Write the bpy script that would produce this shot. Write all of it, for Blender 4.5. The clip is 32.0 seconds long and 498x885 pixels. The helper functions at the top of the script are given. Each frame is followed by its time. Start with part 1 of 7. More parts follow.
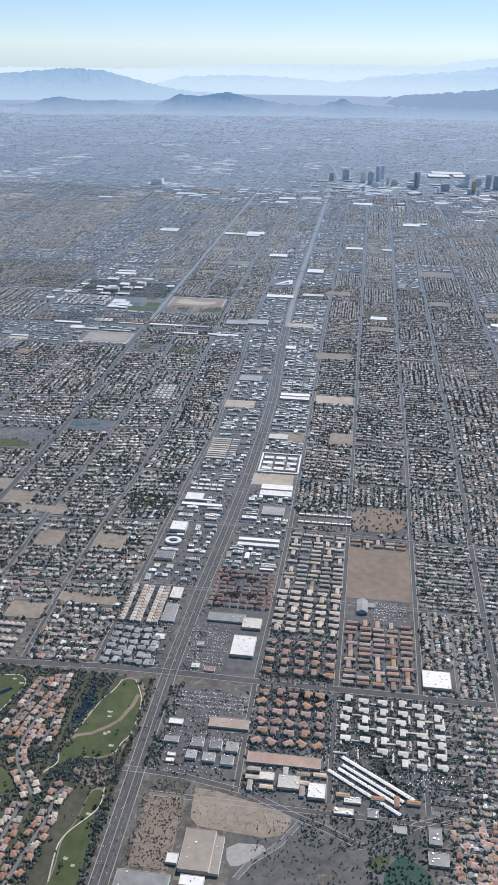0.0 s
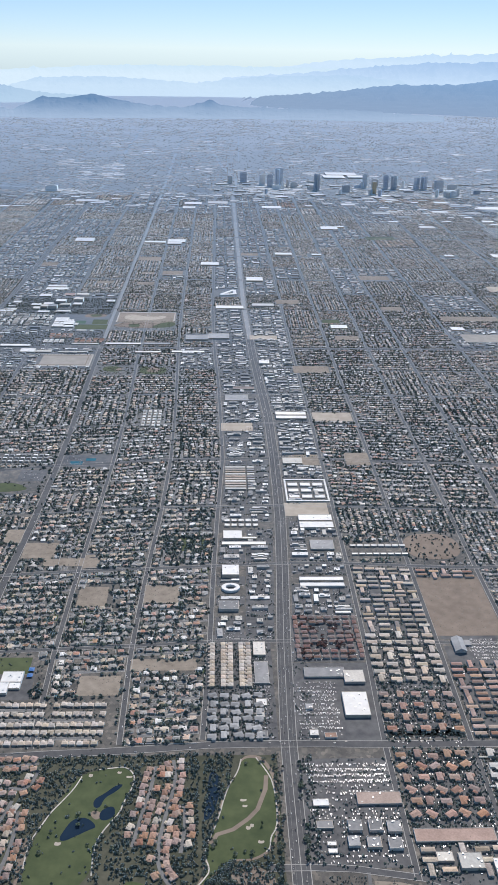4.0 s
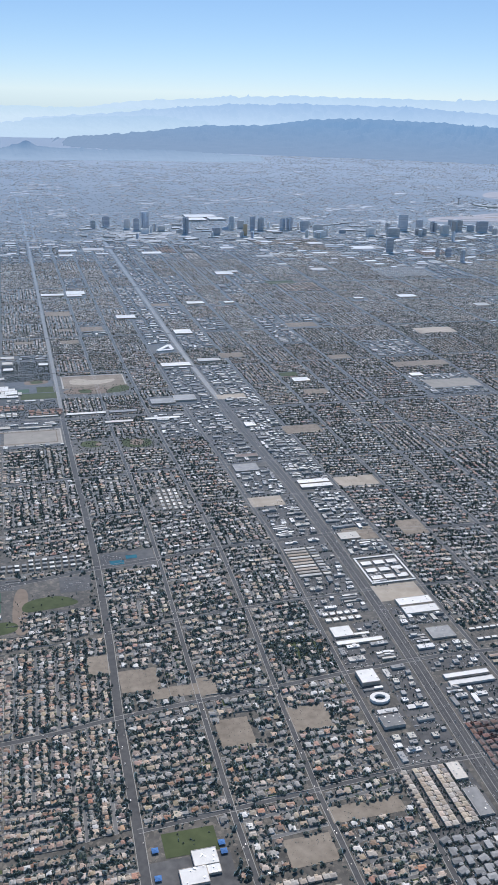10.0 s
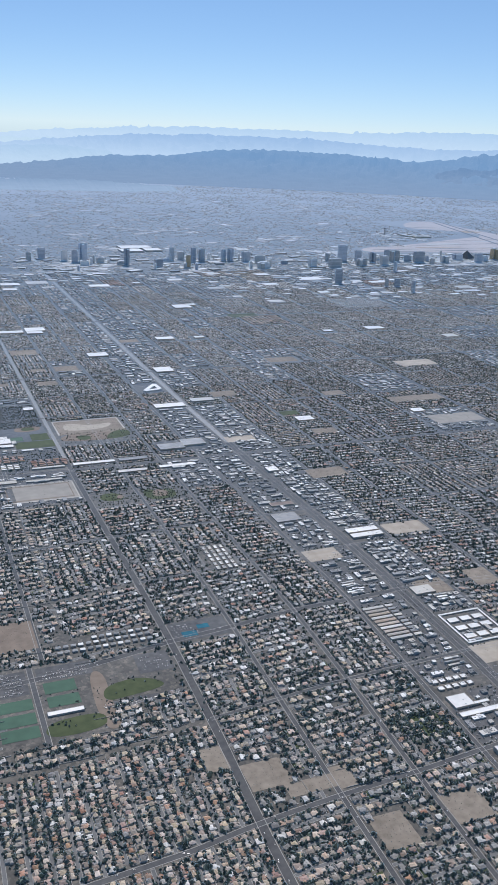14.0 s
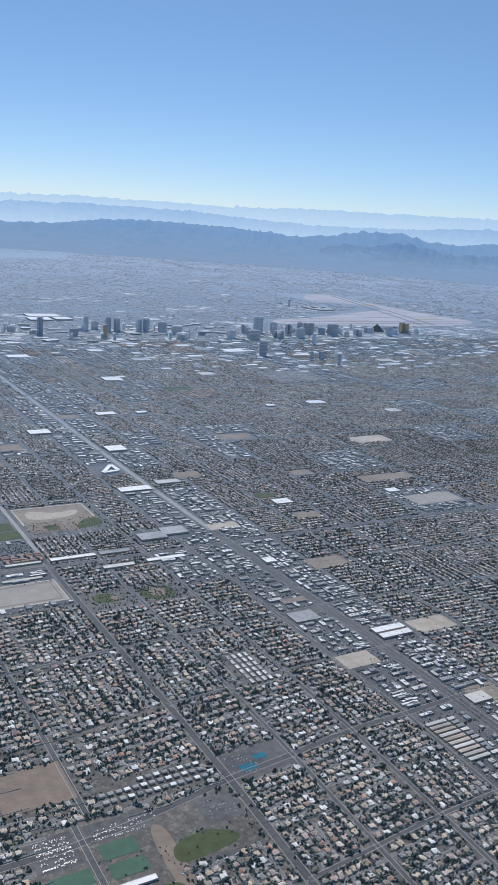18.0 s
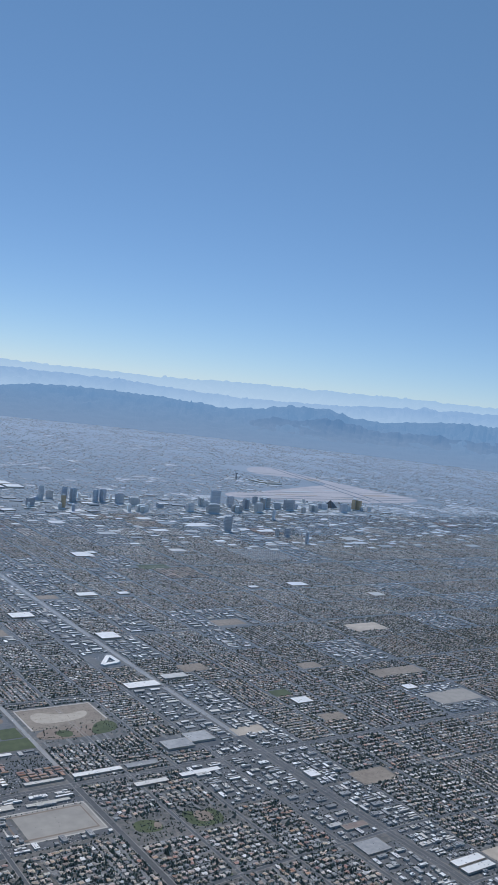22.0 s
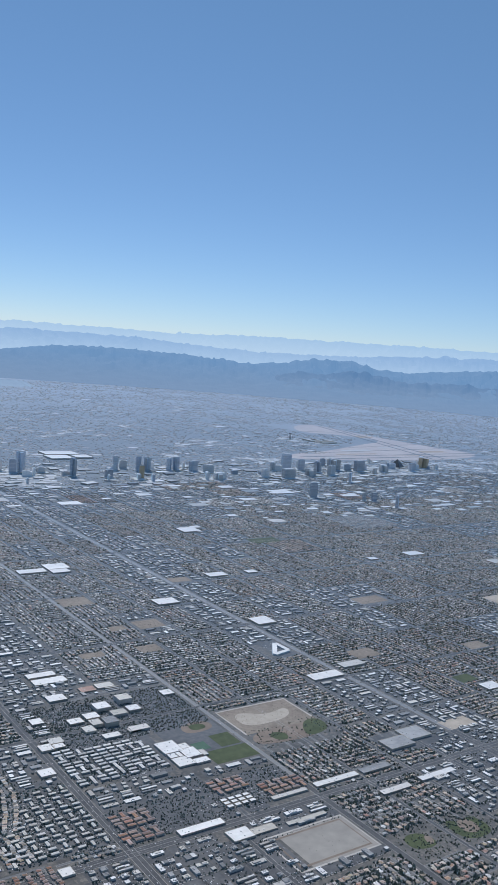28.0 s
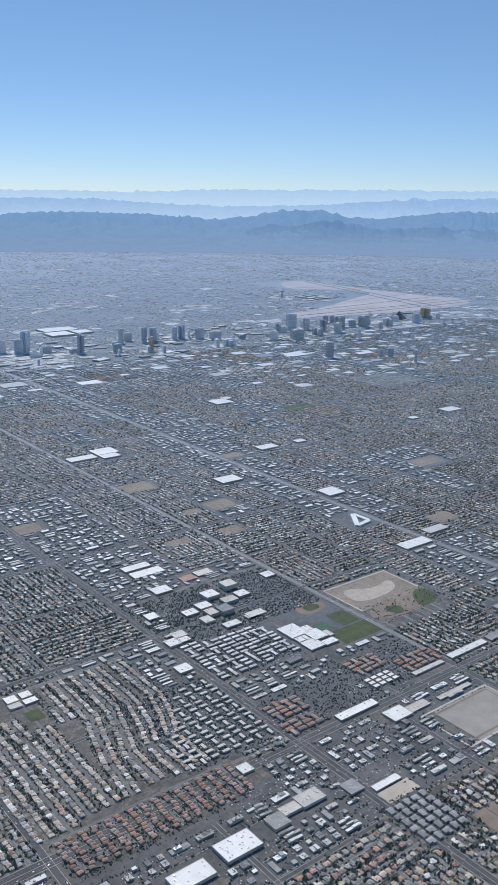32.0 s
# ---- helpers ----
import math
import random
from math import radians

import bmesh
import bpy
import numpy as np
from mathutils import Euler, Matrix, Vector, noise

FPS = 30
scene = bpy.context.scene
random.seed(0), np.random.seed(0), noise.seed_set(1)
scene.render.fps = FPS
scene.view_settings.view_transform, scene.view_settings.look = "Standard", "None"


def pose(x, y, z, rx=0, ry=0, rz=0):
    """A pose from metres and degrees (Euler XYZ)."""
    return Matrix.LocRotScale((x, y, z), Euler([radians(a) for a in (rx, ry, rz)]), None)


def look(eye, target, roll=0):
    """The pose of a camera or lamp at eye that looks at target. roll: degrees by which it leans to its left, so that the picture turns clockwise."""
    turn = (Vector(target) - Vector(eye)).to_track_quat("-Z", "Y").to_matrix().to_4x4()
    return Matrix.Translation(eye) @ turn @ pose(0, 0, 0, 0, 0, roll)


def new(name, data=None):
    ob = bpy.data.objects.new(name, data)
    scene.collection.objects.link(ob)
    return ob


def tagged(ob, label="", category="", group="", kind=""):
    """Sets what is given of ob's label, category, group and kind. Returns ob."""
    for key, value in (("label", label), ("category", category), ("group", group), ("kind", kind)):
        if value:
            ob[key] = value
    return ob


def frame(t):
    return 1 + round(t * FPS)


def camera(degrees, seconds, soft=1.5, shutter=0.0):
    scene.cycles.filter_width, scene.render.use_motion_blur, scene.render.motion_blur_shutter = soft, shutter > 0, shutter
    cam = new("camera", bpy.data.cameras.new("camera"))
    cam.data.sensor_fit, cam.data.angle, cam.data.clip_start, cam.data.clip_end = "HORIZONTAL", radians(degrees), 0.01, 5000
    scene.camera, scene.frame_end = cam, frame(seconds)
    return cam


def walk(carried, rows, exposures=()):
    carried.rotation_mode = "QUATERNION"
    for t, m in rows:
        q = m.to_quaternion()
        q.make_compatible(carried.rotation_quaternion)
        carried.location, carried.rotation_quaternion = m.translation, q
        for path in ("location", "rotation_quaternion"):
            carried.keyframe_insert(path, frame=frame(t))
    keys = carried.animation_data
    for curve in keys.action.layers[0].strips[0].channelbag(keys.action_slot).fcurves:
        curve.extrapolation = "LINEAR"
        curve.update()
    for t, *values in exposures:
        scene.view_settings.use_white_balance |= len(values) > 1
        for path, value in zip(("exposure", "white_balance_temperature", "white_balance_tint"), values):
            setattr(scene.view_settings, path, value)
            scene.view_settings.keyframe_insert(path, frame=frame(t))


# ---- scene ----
# A desert city seen from an aeroplane. The valley is sixty kilometres deep, so the whole place is built
# at one tenth of its size: one unit is ten metres of the real city. x runs south, y east, z up.
cam = camera(31.3, 32.0)


def view(x, y, z, turn, tilt, lean):
    """Camera pose: turn to the right of +y, tilt below the horizon, lean, in degrees."""
    a, b, c = radians(turn), radians(tilt), radians(lean)
    ahead = Vector((math.sin(a) * math.cos(b), math.cos(a) * math.cos(b), -math.sin(b)))
    right = Vector((math.cos(a), -math.sin(a), 0))
    up = right.cross(ahead)
    r, u = math.cos(c) * right + math.sin(c) * up, math.cos(c) * up - math.sin(c) * right
    m = Matrix((r, u, -ahead)).transposed().to_4x4()
    m.translation = (x, y, z)
    return m


PATH = [
    (0.0, 45.74, -187.36, 154.47, -7.236, 24.062, 0.843),
    (0.5, 37.91, -184.81, 154.30, -6.561, 24.304, 0.841),
    (1.0, 30.06, -182.24, 154.11, -5.486, 24.431, 0.913),
    (1.5, 22.19, -179.59, 153.95, -4.340, 24.441, 0.742),
    (2.0, 14.32, -176.83, 153.86, -3.072, 24.423, 0.567),
    (2.5, 6.47, -173.97, 153.85, -1.691, 24.108, 0.880),
    (4.5, -23.89, -161.92, 154.12, 3.068, 23.872, 0.876),
    (5.0, -31.31, -158.54, 154.29, 3.767, 23.803, 0.752),
    (5.5, -38.72, -155.06, 154.44, 4.930, 23.509, 0.809),
    (6.0, -46.12, -151.41, 154.59, 6.169, 23.113, 0.899),
    (6.5, -53.53, -147.61, 154.73, 7.419, 22.830, 1.084),
    (7.0, -60.89, -143.62, 154.85, 8.633, 22.798, 1.006),
    (7.5, -68.21, -139.42, 154.96, 9.789, 22.648, 1.070),
    (8.0, -75.42, -134.98, 155.04, 11.102, 22.465, 1.227),
    (8.5, -82.49, -130.43, 155.02, 12.085, 22.244, 1.314),
    (9.0, -89.39, -125.78, 154.89, 13.257, 21.817, 1.341),
    (9.5, -96.14, -121.02, 154.74, 14.492, 21.394, 1.451),
    (10.0, -102.76, -116.04, 154.64, 15.361, 21.396, 1.558),
    (10.5, -109.29, -110.87, 154.55, 16.293, 21.310, 1.749),
    (11.0, -115.76, -105.61, 154.41, 17.255, 21.073, 1.845),
    (11.5, -122.13, -100.34, 154.20, 18.232, 20.841, 1.951),
    (12.0, -128.40, -95.07, 153.92, 19.113, 20.573, 1.902),
    (12.5, -134.56, -89.74, 153.62, 19.954, 20.231, 1.856),
    (13.0, -140.56, -84.34, 153.32, 20.803, 19.842, 1.990),
    (13.5, -146.38, -78.89, 153.01, 21.638, 19.441, 2.123),
    (14.0, -152.00, -73.32, 152.68, 22.310, 19.445, 2.256),
    (14.5, -157.46, -67.59, 152.28, 23.145, 19.328, 2.257),
    (16.5, -174.49, -39.24, 149.70, 27.360, 17.418, 3.041),
    (17.0, -178.99, -32.78, 149.31, 28.737, 16.346, 3.603),
    (17.5, -183.56, -26.43, 148.98, 29.715, 15.534, 4.023),
    (18.0, -188.18, -20.14, 148.78, 30.620, 14.715, 4.142),
    (18.5, -192.82, -13.93, 148.68, 31.261, 13.693, 4.404),
    (19.0, -197.36, -7.80, 148.68, 32.038, 11.894, 4.548),
    (19.5, -201.77, -1.68, 148.78, 32.843, 10.054, 4.814),
    (20.0, -206.06, 4.43, 148.97, 33.626, 8.214, 5.242),
    (20.5, -210.31, 10.53, 149.22, 34.360, 6.340, 5.665),
    (21.0, -214.60, 16.57, 149.54, 34.898, 4.752, 6.141),
    (21.5, -219.02, 22.60, 149.94, 35.178, 4.101, 6.310),
    (22.0, -223.65, 28.68, 150.44, 35.346, 3.575, 6.384),
    (22.5, -228.50, 34.75, 150.99, 35.897, 2.217, 6.665),
    (23.0, -233.56, 40.72, 151.56, 36.165, 1.571, 6.861),
    (23.5, -238.77, 46.51, 152.06, 36.247, 1.403, 7.065),
    (24.0, -244.05, 52.15, 152.47, 36.307, 1.415, 7.110),
    (24.5, -249.26, 57.77, 152.80, 36.336, 1.459, 7.111),
    (26.5, -266.47, 80.57, 153.03, 35.533, 3.836, 5.769),
    (27.0, -270.52, 86.12, 153.26, 35.465, 4.907, 5.289),
    (27.5, -274.58, 91.69, 153.57, 35.473, 5.963, 4.893),
    (28.0, -278.71, 97.30, 153.92, 35.557, 6.668, 4.545),
    (28.5, -282.93, 102.94, 154.26, 35.708, 7.917, 4.027),
    (29.0, -287.15, 108.66, 154.58, 35.945, 9.619, 3.076),
    (29.5, -291.30, 114.45, 154.90, 36.235, 10.716, 2.586),
    (30.0, -295.34, 120.28, 155.21, 36.659, 11.947, 2.124),
    (30.5, -299.27, 126.16, 155.51, 36.999, 12.848, 1.769),
    (31.0, -303.08, 132.07, 155.82, 37.383, 13.764, 1.639),
    (31.5, -306.84, 137.98, 156.10, 37.918, 14.845, 1.294),
    (32.0, -310.55, 143.89, 156.40, 38.415, 15.716, 0.970),
]
walk(cam, [(r[0], view(*r[1:])) for r in PATH], [(0.0, 0.38, 6600, 16), (6.0, 0.33, 6500, 15), (13.0, 0.2, 6280, 15), (19.0, 0.1, 6170, 14), (23.0, -0.1, 6050, 13), (28.0, 0.0, 6070, 13), (32.0, 0.12, 6180, 14)])

# ---- light ----
SUN_TURN, SUN_UP = 17.0, 46.0
world = bpy.data.worlds.new("sky")
scene.world = world
world.use_nodes = True
nt = world.node_tree
sky = nt.nodes.new("ShaderNodeTexSky")
sky.sky_type, sky.sun_disc = "NISHITA", False
sky.sun_elevation, sky.sun_rotation = radians(SUN_UP), radians(SUN_TURN)
sky.altitude, sky.air_density, sky.dust_density, sky.ozone_density = 3600, 0.95, 0.0, 3.2
nt.nodes["Background"].inputs["Strength"].default_value = 0.079
# an even veil of dry haze over the whole sky
veil = nt.nodes.new("ShaderNodeMix")
veil.data_type = "RGBA"
veil.inputs["Factor"].default_value = 0.26
veil.inputs["B"].default_value = (2.6, 6.0, 9.5, 1)
nt.links.new(sky.outputs[0], veil.inputs["A"])
nt.links.new(veil.outputs["Result"], nt.nodes["Background"].inputs["Color"])

sun = new("sun", bpy.data.lights.new("sun", "SUN"))
sun.data.energy, sun.data.angle, sun.data.color = 3.5, radians(0.53), (1.0, 0.95, 0.87)
_a, _e = radians(SUN_TURN), radians(SUN_UP)
SUN_DIR = Vector((math.sin(_a) * math.cos(_e), math.cos(_a) * math.cos(_e), math.sin(_e)))
sun.matrix_world = look(SUN_DIR * 100, (0, 0, 0))

# ---- materials ----
MATS = {}


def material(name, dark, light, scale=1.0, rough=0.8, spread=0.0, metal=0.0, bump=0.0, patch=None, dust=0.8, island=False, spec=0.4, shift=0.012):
    """Two-tone surface: grain and larger patches between dark and light; spread varies it from piece to piece."""
    if name in MATS:
        return MATS[name]
    m = MATS[name] = bpy.data.materials.new(name)
    m.use_nodes = True
    n, l = m.node_tree.nodes, m.node_tree.links
    bsdf = n["Principled BSDF"]
    geo = n.new("ShaderNodeNewGeometry")
    big = n.new("ShaderNodeTexNoise")
    big.inputs["Scale"].default_value, big.inputs["Detail"].default_value = scale * 0.12, 3
    fine = n.new("ShaderNodeTexNoise")
    fine.inputs["Scale"].default_value, fine.inputs["Detail"].default_value = scale, 4
    for t in (big, fine):
        l.new(geo.outputs["Position"], t.inputs["Vector"])
    add = n.new("ShaderNodeMath")
    add.operation = "ADD"
    l.new(big.outputs["Fac"], add.inputs[0])
    l.new(fine.outputs["Fac"], add.inputs[1])
    rng = n.new("ShaderNodeMapRange")
    rng.inputs["From Min"].default_value, rng.inputs["From Max"].default_value = 0.7, 1.3
    l.new(add.outputs[0], rng.inputs["Value"])
    ramp = n.new("ShaderNodeMix")
    ramp.data_type = "RGBA"
    ramp.inputs["A"].default_value, ramp.inputs["B"].default_value = (*dark, 1), (*light, 1)
    l.new(rng.outputs[0], ramp.inputs["Factor"])
    out = ramp.outputs["Result"]
    if spread:
        hsv = n.new("ShaderNodeHueSaturation")
        pick = geo.outputs["Random Per Island"]
        if not island:
            pick = n.new("ShaderNodeObjectInfo").outputs["Random"]
        val = n.new("ShaderNodeMapRange")
        val.inputs["To Min"].default_value, val.inputs["To Max"].default_value = 1 - spread, 1 + spread
        l.new(pick, val.inputs["Value"])
        l.new(val.outputs[0], hsv.inputs["Value"])
        hue = n.new("ShaderNodeMath")
        hue.operation = "MULTIPLY_ADD"
        hue.inputs[1].default_value, hue.inputs[2].default_value = 7.31, 0.0
        l.new(pick, hue.inputs[0])
        fr = n.new("ShaderNodeMath")
        fr.operation = "FRACT"
        l.new(hue.outputs[0], fr.inputs[0])
        sat = n.new("ShaderNodeMapRange")
        sat.inputs["To Min"].default_value, sat.inputs["To Max"].default_value = 0.6, 1.3
        l.new(fr.outputs[0], sat.inputs["Value"])
        l.new(sat.outputs[0], hsv.inputs["Saturation"])
        turn_ = n.new("ShaderNodeMath")
        turn_.operation = "MULTIPLY"
        turn_.inputs[1].default_value = 23.7
        l.new(pick, turn_.inputs[0])
        fr2 = n.new("ShaderNodeMath")
        fr2.operation = "FRACT"
        l.new(turn_.outputs[0], fr2.inputs[0])
        tint = n.new("ShaderNodeMapRange")
        tint.inputs["To Min"].default_value, tint.inputs["To Max"].default_value = 0.5 - shift, 0.5 + shift
        l.new(fr2.outputs[0], tint.inputs["Value"])
        l.new(tint.outputs[0], hsv.inputs["Hue"])
        l.new(out, hsv.inputs["Color"])
        out = hsv.outputs[0]
    l.new(out, bsdf.inputs["Base Color"])
    bsdf.inputs["Roughness"].default_value, bsdf.inputs["Metallic"].default_value = rough, metal
    bsdf.inputs["Specular IOR Level"].default_value = spec
    # distance haze painted in: a pale blue sheen at shallow angles
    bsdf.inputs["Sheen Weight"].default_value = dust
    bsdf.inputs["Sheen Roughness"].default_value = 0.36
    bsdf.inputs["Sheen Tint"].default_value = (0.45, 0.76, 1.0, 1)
    if bump:
        b = n.new("ShaderNodeBump")
        b.inputs["Strength"].default_value, b.inputs["Distance"].default_value = bump, 0.05
        l.new(fine.outputs["Fac"], b.inputs["Height"])
        l.new(b.outputs[0], bsdf.inputs["Normal"])
    return m


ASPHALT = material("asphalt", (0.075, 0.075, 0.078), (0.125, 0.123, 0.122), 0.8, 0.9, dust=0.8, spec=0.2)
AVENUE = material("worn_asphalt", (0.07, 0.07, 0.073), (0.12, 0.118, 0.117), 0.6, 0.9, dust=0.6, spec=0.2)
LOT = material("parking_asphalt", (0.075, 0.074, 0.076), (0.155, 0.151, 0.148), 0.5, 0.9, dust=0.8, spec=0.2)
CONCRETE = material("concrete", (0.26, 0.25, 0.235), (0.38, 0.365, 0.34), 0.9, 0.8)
# glare off the far roads, put into a paler base colour
GLARE_PALED = material("bleached_concrete_roadway", (0.14, 0.138, 0.136), (0.215, 0.211, 0.207), 0.5, 0.6, dust=1.0)
DIRT = material("desert_dirt", (0.19, 0.158, 0.125), (0.31, 0.265, 0.215), 0.5, 0.95, bump=0.4, dust=0.35)
BROWN = material("brown_dirt", (0.175, 0.137, 0.108), (0.27, 0.217, 0.172), 0.35, 0.95, bump=0.4, dust=0.35)
SAND = material("pale_sand", (0.33, 0.285, 0.23), (0.5, 0.44, 0.37), 0.25, 0.95, dust=0.35)
GREYSAND = material("grey_sand", (0.25, 0.235, 0.21), (0.36, 0.335, 0.3), 0.2, 0.95, dust=0.35)
SILT = material("pale_silt", (0.36, 0.315, 0.26), (0.5, 0.45, 0.38), 0.3, 0.95, dust=0.35)
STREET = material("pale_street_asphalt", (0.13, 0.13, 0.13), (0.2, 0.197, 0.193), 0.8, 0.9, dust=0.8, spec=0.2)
PATHWAY = material("pale_path", (0.4, 0.37, 0.33), (0.54, 0.5, 0.45), 1.0, 0.85)
GRASS = material("lawn", (0.044, 0.062, 0.025), (0.088, 0.108, 0.047), 0.35, 0.95, bump=0.3, dust=0.3)
TURF = material("green_court", (0.03, 0.085, 0.055), (0.05, 0.125, 0.08), 0.4, 0.8, dust=0.3)
POOL = material("pool_water", (0.03, 0.12, 0.17), (0.05, 0.2, 0.26), 0.5, 0.08, dust=0.0)
POND = material("dark_pond_water", (0.01, 0.02, 0.036), (0.016, 0.03, 0.05), 0.3, 0.06, dust=0.0)
LAKE = material("lake_water", (0.035, 0.075, 0.055), (0.05, 0.1, 0.07), 0.3, 0.06, dust=0.0)
BARK = material("bark", (0.08, 0.06, 0.045), (0.14, 0.105, 0.08), 9.0, 0.9)
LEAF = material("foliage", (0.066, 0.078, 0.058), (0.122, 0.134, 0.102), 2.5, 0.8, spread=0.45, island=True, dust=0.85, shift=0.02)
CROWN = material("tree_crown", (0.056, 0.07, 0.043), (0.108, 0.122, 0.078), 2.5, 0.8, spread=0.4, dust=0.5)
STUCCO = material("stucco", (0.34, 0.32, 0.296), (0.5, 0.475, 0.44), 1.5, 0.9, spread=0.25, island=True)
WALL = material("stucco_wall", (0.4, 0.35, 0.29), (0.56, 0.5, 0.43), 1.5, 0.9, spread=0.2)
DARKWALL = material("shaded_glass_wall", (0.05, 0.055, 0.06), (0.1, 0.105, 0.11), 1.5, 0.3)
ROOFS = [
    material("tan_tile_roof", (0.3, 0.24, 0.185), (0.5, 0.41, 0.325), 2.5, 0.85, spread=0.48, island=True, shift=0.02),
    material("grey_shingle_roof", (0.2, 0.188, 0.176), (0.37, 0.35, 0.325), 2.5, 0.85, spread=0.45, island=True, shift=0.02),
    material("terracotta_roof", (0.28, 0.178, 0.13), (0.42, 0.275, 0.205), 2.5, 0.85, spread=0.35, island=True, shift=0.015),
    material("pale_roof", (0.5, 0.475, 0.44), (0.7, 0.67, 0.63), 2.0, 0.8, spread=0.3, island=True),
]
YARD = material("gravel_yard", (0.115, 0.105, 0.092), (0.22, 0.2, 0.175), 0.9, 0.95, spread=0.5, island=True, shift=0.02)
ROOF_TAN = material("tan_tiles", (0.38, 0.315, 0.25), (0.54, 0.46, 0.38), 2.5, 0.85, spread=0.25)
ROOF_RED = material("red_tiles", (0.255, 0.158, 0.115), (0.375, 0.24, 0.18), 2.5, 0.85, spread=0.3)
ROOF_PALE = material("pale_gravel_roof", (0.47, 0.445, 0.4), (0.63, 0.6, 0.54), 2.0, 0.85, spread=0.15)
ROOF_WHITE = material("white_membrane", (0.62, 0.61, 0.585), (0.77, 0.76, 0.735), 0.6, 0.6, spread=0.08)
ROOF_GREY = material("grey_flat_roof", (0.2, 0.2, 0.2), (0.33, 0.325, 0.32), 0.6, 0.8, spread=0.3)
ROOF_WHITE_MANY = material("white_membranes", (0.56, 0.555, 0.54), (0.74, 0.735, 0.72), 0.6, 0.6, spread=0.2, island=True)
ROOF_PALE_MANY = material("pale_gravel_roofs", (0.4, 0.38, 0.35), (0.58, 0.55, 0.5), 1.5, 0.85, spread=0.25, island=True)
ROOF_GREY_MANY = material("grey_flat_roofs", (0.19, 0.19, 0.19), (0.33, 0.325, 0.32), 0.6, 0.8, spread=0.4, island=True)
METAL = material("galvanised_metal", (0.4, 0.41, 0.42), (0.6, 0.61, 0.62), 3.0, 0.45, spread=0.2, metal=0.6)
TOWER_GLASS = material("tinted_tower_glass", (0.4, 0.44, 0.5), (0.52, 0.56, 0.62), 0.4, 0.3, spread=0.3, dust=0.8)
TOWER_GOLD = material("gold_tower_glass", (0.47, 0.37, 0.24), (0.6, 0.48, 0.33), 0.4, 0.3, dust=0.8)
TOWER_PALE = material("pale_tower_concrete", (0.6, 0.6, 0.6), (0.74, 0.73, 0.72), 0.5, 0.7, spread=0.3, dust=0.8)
CAR = material("car_paint", (0.3, 0.3, 0.31), (0.5, 0.5, 0.5), 0.5, 0.3, spread=0.95, island=True, dust=0.0)
CAR_ONE = material("car_body_paint", (0.3, 0.3, 0.31), (0.5, 0.5, 0.5), 0.5, 0.3, spread=0.9, dust=0.0)
GLASS = material("dark_glass", (0.02, 0.025, 0.03), (0.04, 0.045, 0.05), 1.0, 0.1, dust=0.0)
AIRFIELD = material("pinkish_desert_gravel", (0.47, 0.37, 0.3), (0.64, 0.53, 0.45), 0.12, 0.95)
BLUE = material("blue_canvas", (0.03, 0.12, 0.32), (0.05, 0.18, 0.45), 2.0, 0.7)


def ground_material():
    """Desert suburb: gravel, bare soil and built-over speckle."""
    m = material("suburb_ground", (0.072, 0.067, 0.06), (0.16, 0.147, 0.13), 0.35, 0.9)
    n, l = m.node_tree.nodes, m.node_tree.links
    base = n["Principled BSDF"].inputs["Base Color"]
    soil = base.links[0].from_socket
    yard = n.new("ShaderNodeTexVoronoi")
    yard.inputs["Scale"].default_value = 1.2
    geo = n.new("ShaderNodeNewGeometry")
    l.new(geo.outputs["Position"], yard.inputs["Vector"])
    tone = n.new("ShaderNodeSeparateColor")
    l.new(yard.outputs["Color"], tone.inputs[0])
    pick = n.new("ShaderNodeValToRGB")
    e = pick.color_ramp.elements
    pick.color_ramp.interpolation = "CONSTANT"
    e[0].color, e[1].color = (0.55, 0.56, 0.55, 1), (2.1, 1.95, 1.75, 1)
    e[1].position = 0.86
    for at, c in ((0.3, (0.85, 0.85, 0.85)), (0.6, (1.25, 1.2, 1.12))):
        k = e.new(at)
        k.color = (*c, 1)
    l.new(tone.outputs[0], pick.inputs[0])
    mul = n.new("ShaderNodeMix")
    mul.data_type, mul.blend_type = "RGBA", "MULTIPLY"
    mul.inputs["Factor"].default_value = 0.4
    l.new(soil, mul.inputs["A"])
    l.new(pick.outputs[0], mul.inputs["B"])
    # outward the soil turns to paler desert, lightened further to paint in haze
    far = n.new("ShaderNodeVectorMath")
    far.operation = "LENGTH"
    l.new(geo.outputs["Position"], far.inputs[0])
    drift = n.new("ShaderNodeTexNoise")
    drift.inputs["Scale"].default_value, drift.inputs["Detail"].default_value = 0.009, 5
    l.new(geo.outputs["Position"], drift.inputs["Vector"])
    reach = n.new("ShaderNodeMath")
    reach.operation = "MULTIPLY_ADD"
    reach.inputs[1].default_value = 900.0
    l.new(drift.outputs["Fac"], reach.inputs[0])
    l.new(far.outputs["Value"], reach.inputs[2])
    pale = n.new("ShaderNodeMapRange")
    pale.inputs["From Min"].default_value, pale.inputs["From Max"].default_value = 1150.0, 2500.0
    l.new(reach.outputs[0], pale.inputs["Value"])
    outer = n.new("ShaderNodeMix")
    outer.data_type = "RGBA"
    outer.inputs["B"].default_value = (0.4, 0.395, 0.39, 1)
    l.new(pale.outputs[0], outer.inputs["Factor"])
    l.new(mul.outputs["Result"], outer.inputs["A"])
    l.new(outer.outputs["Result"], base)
    return m


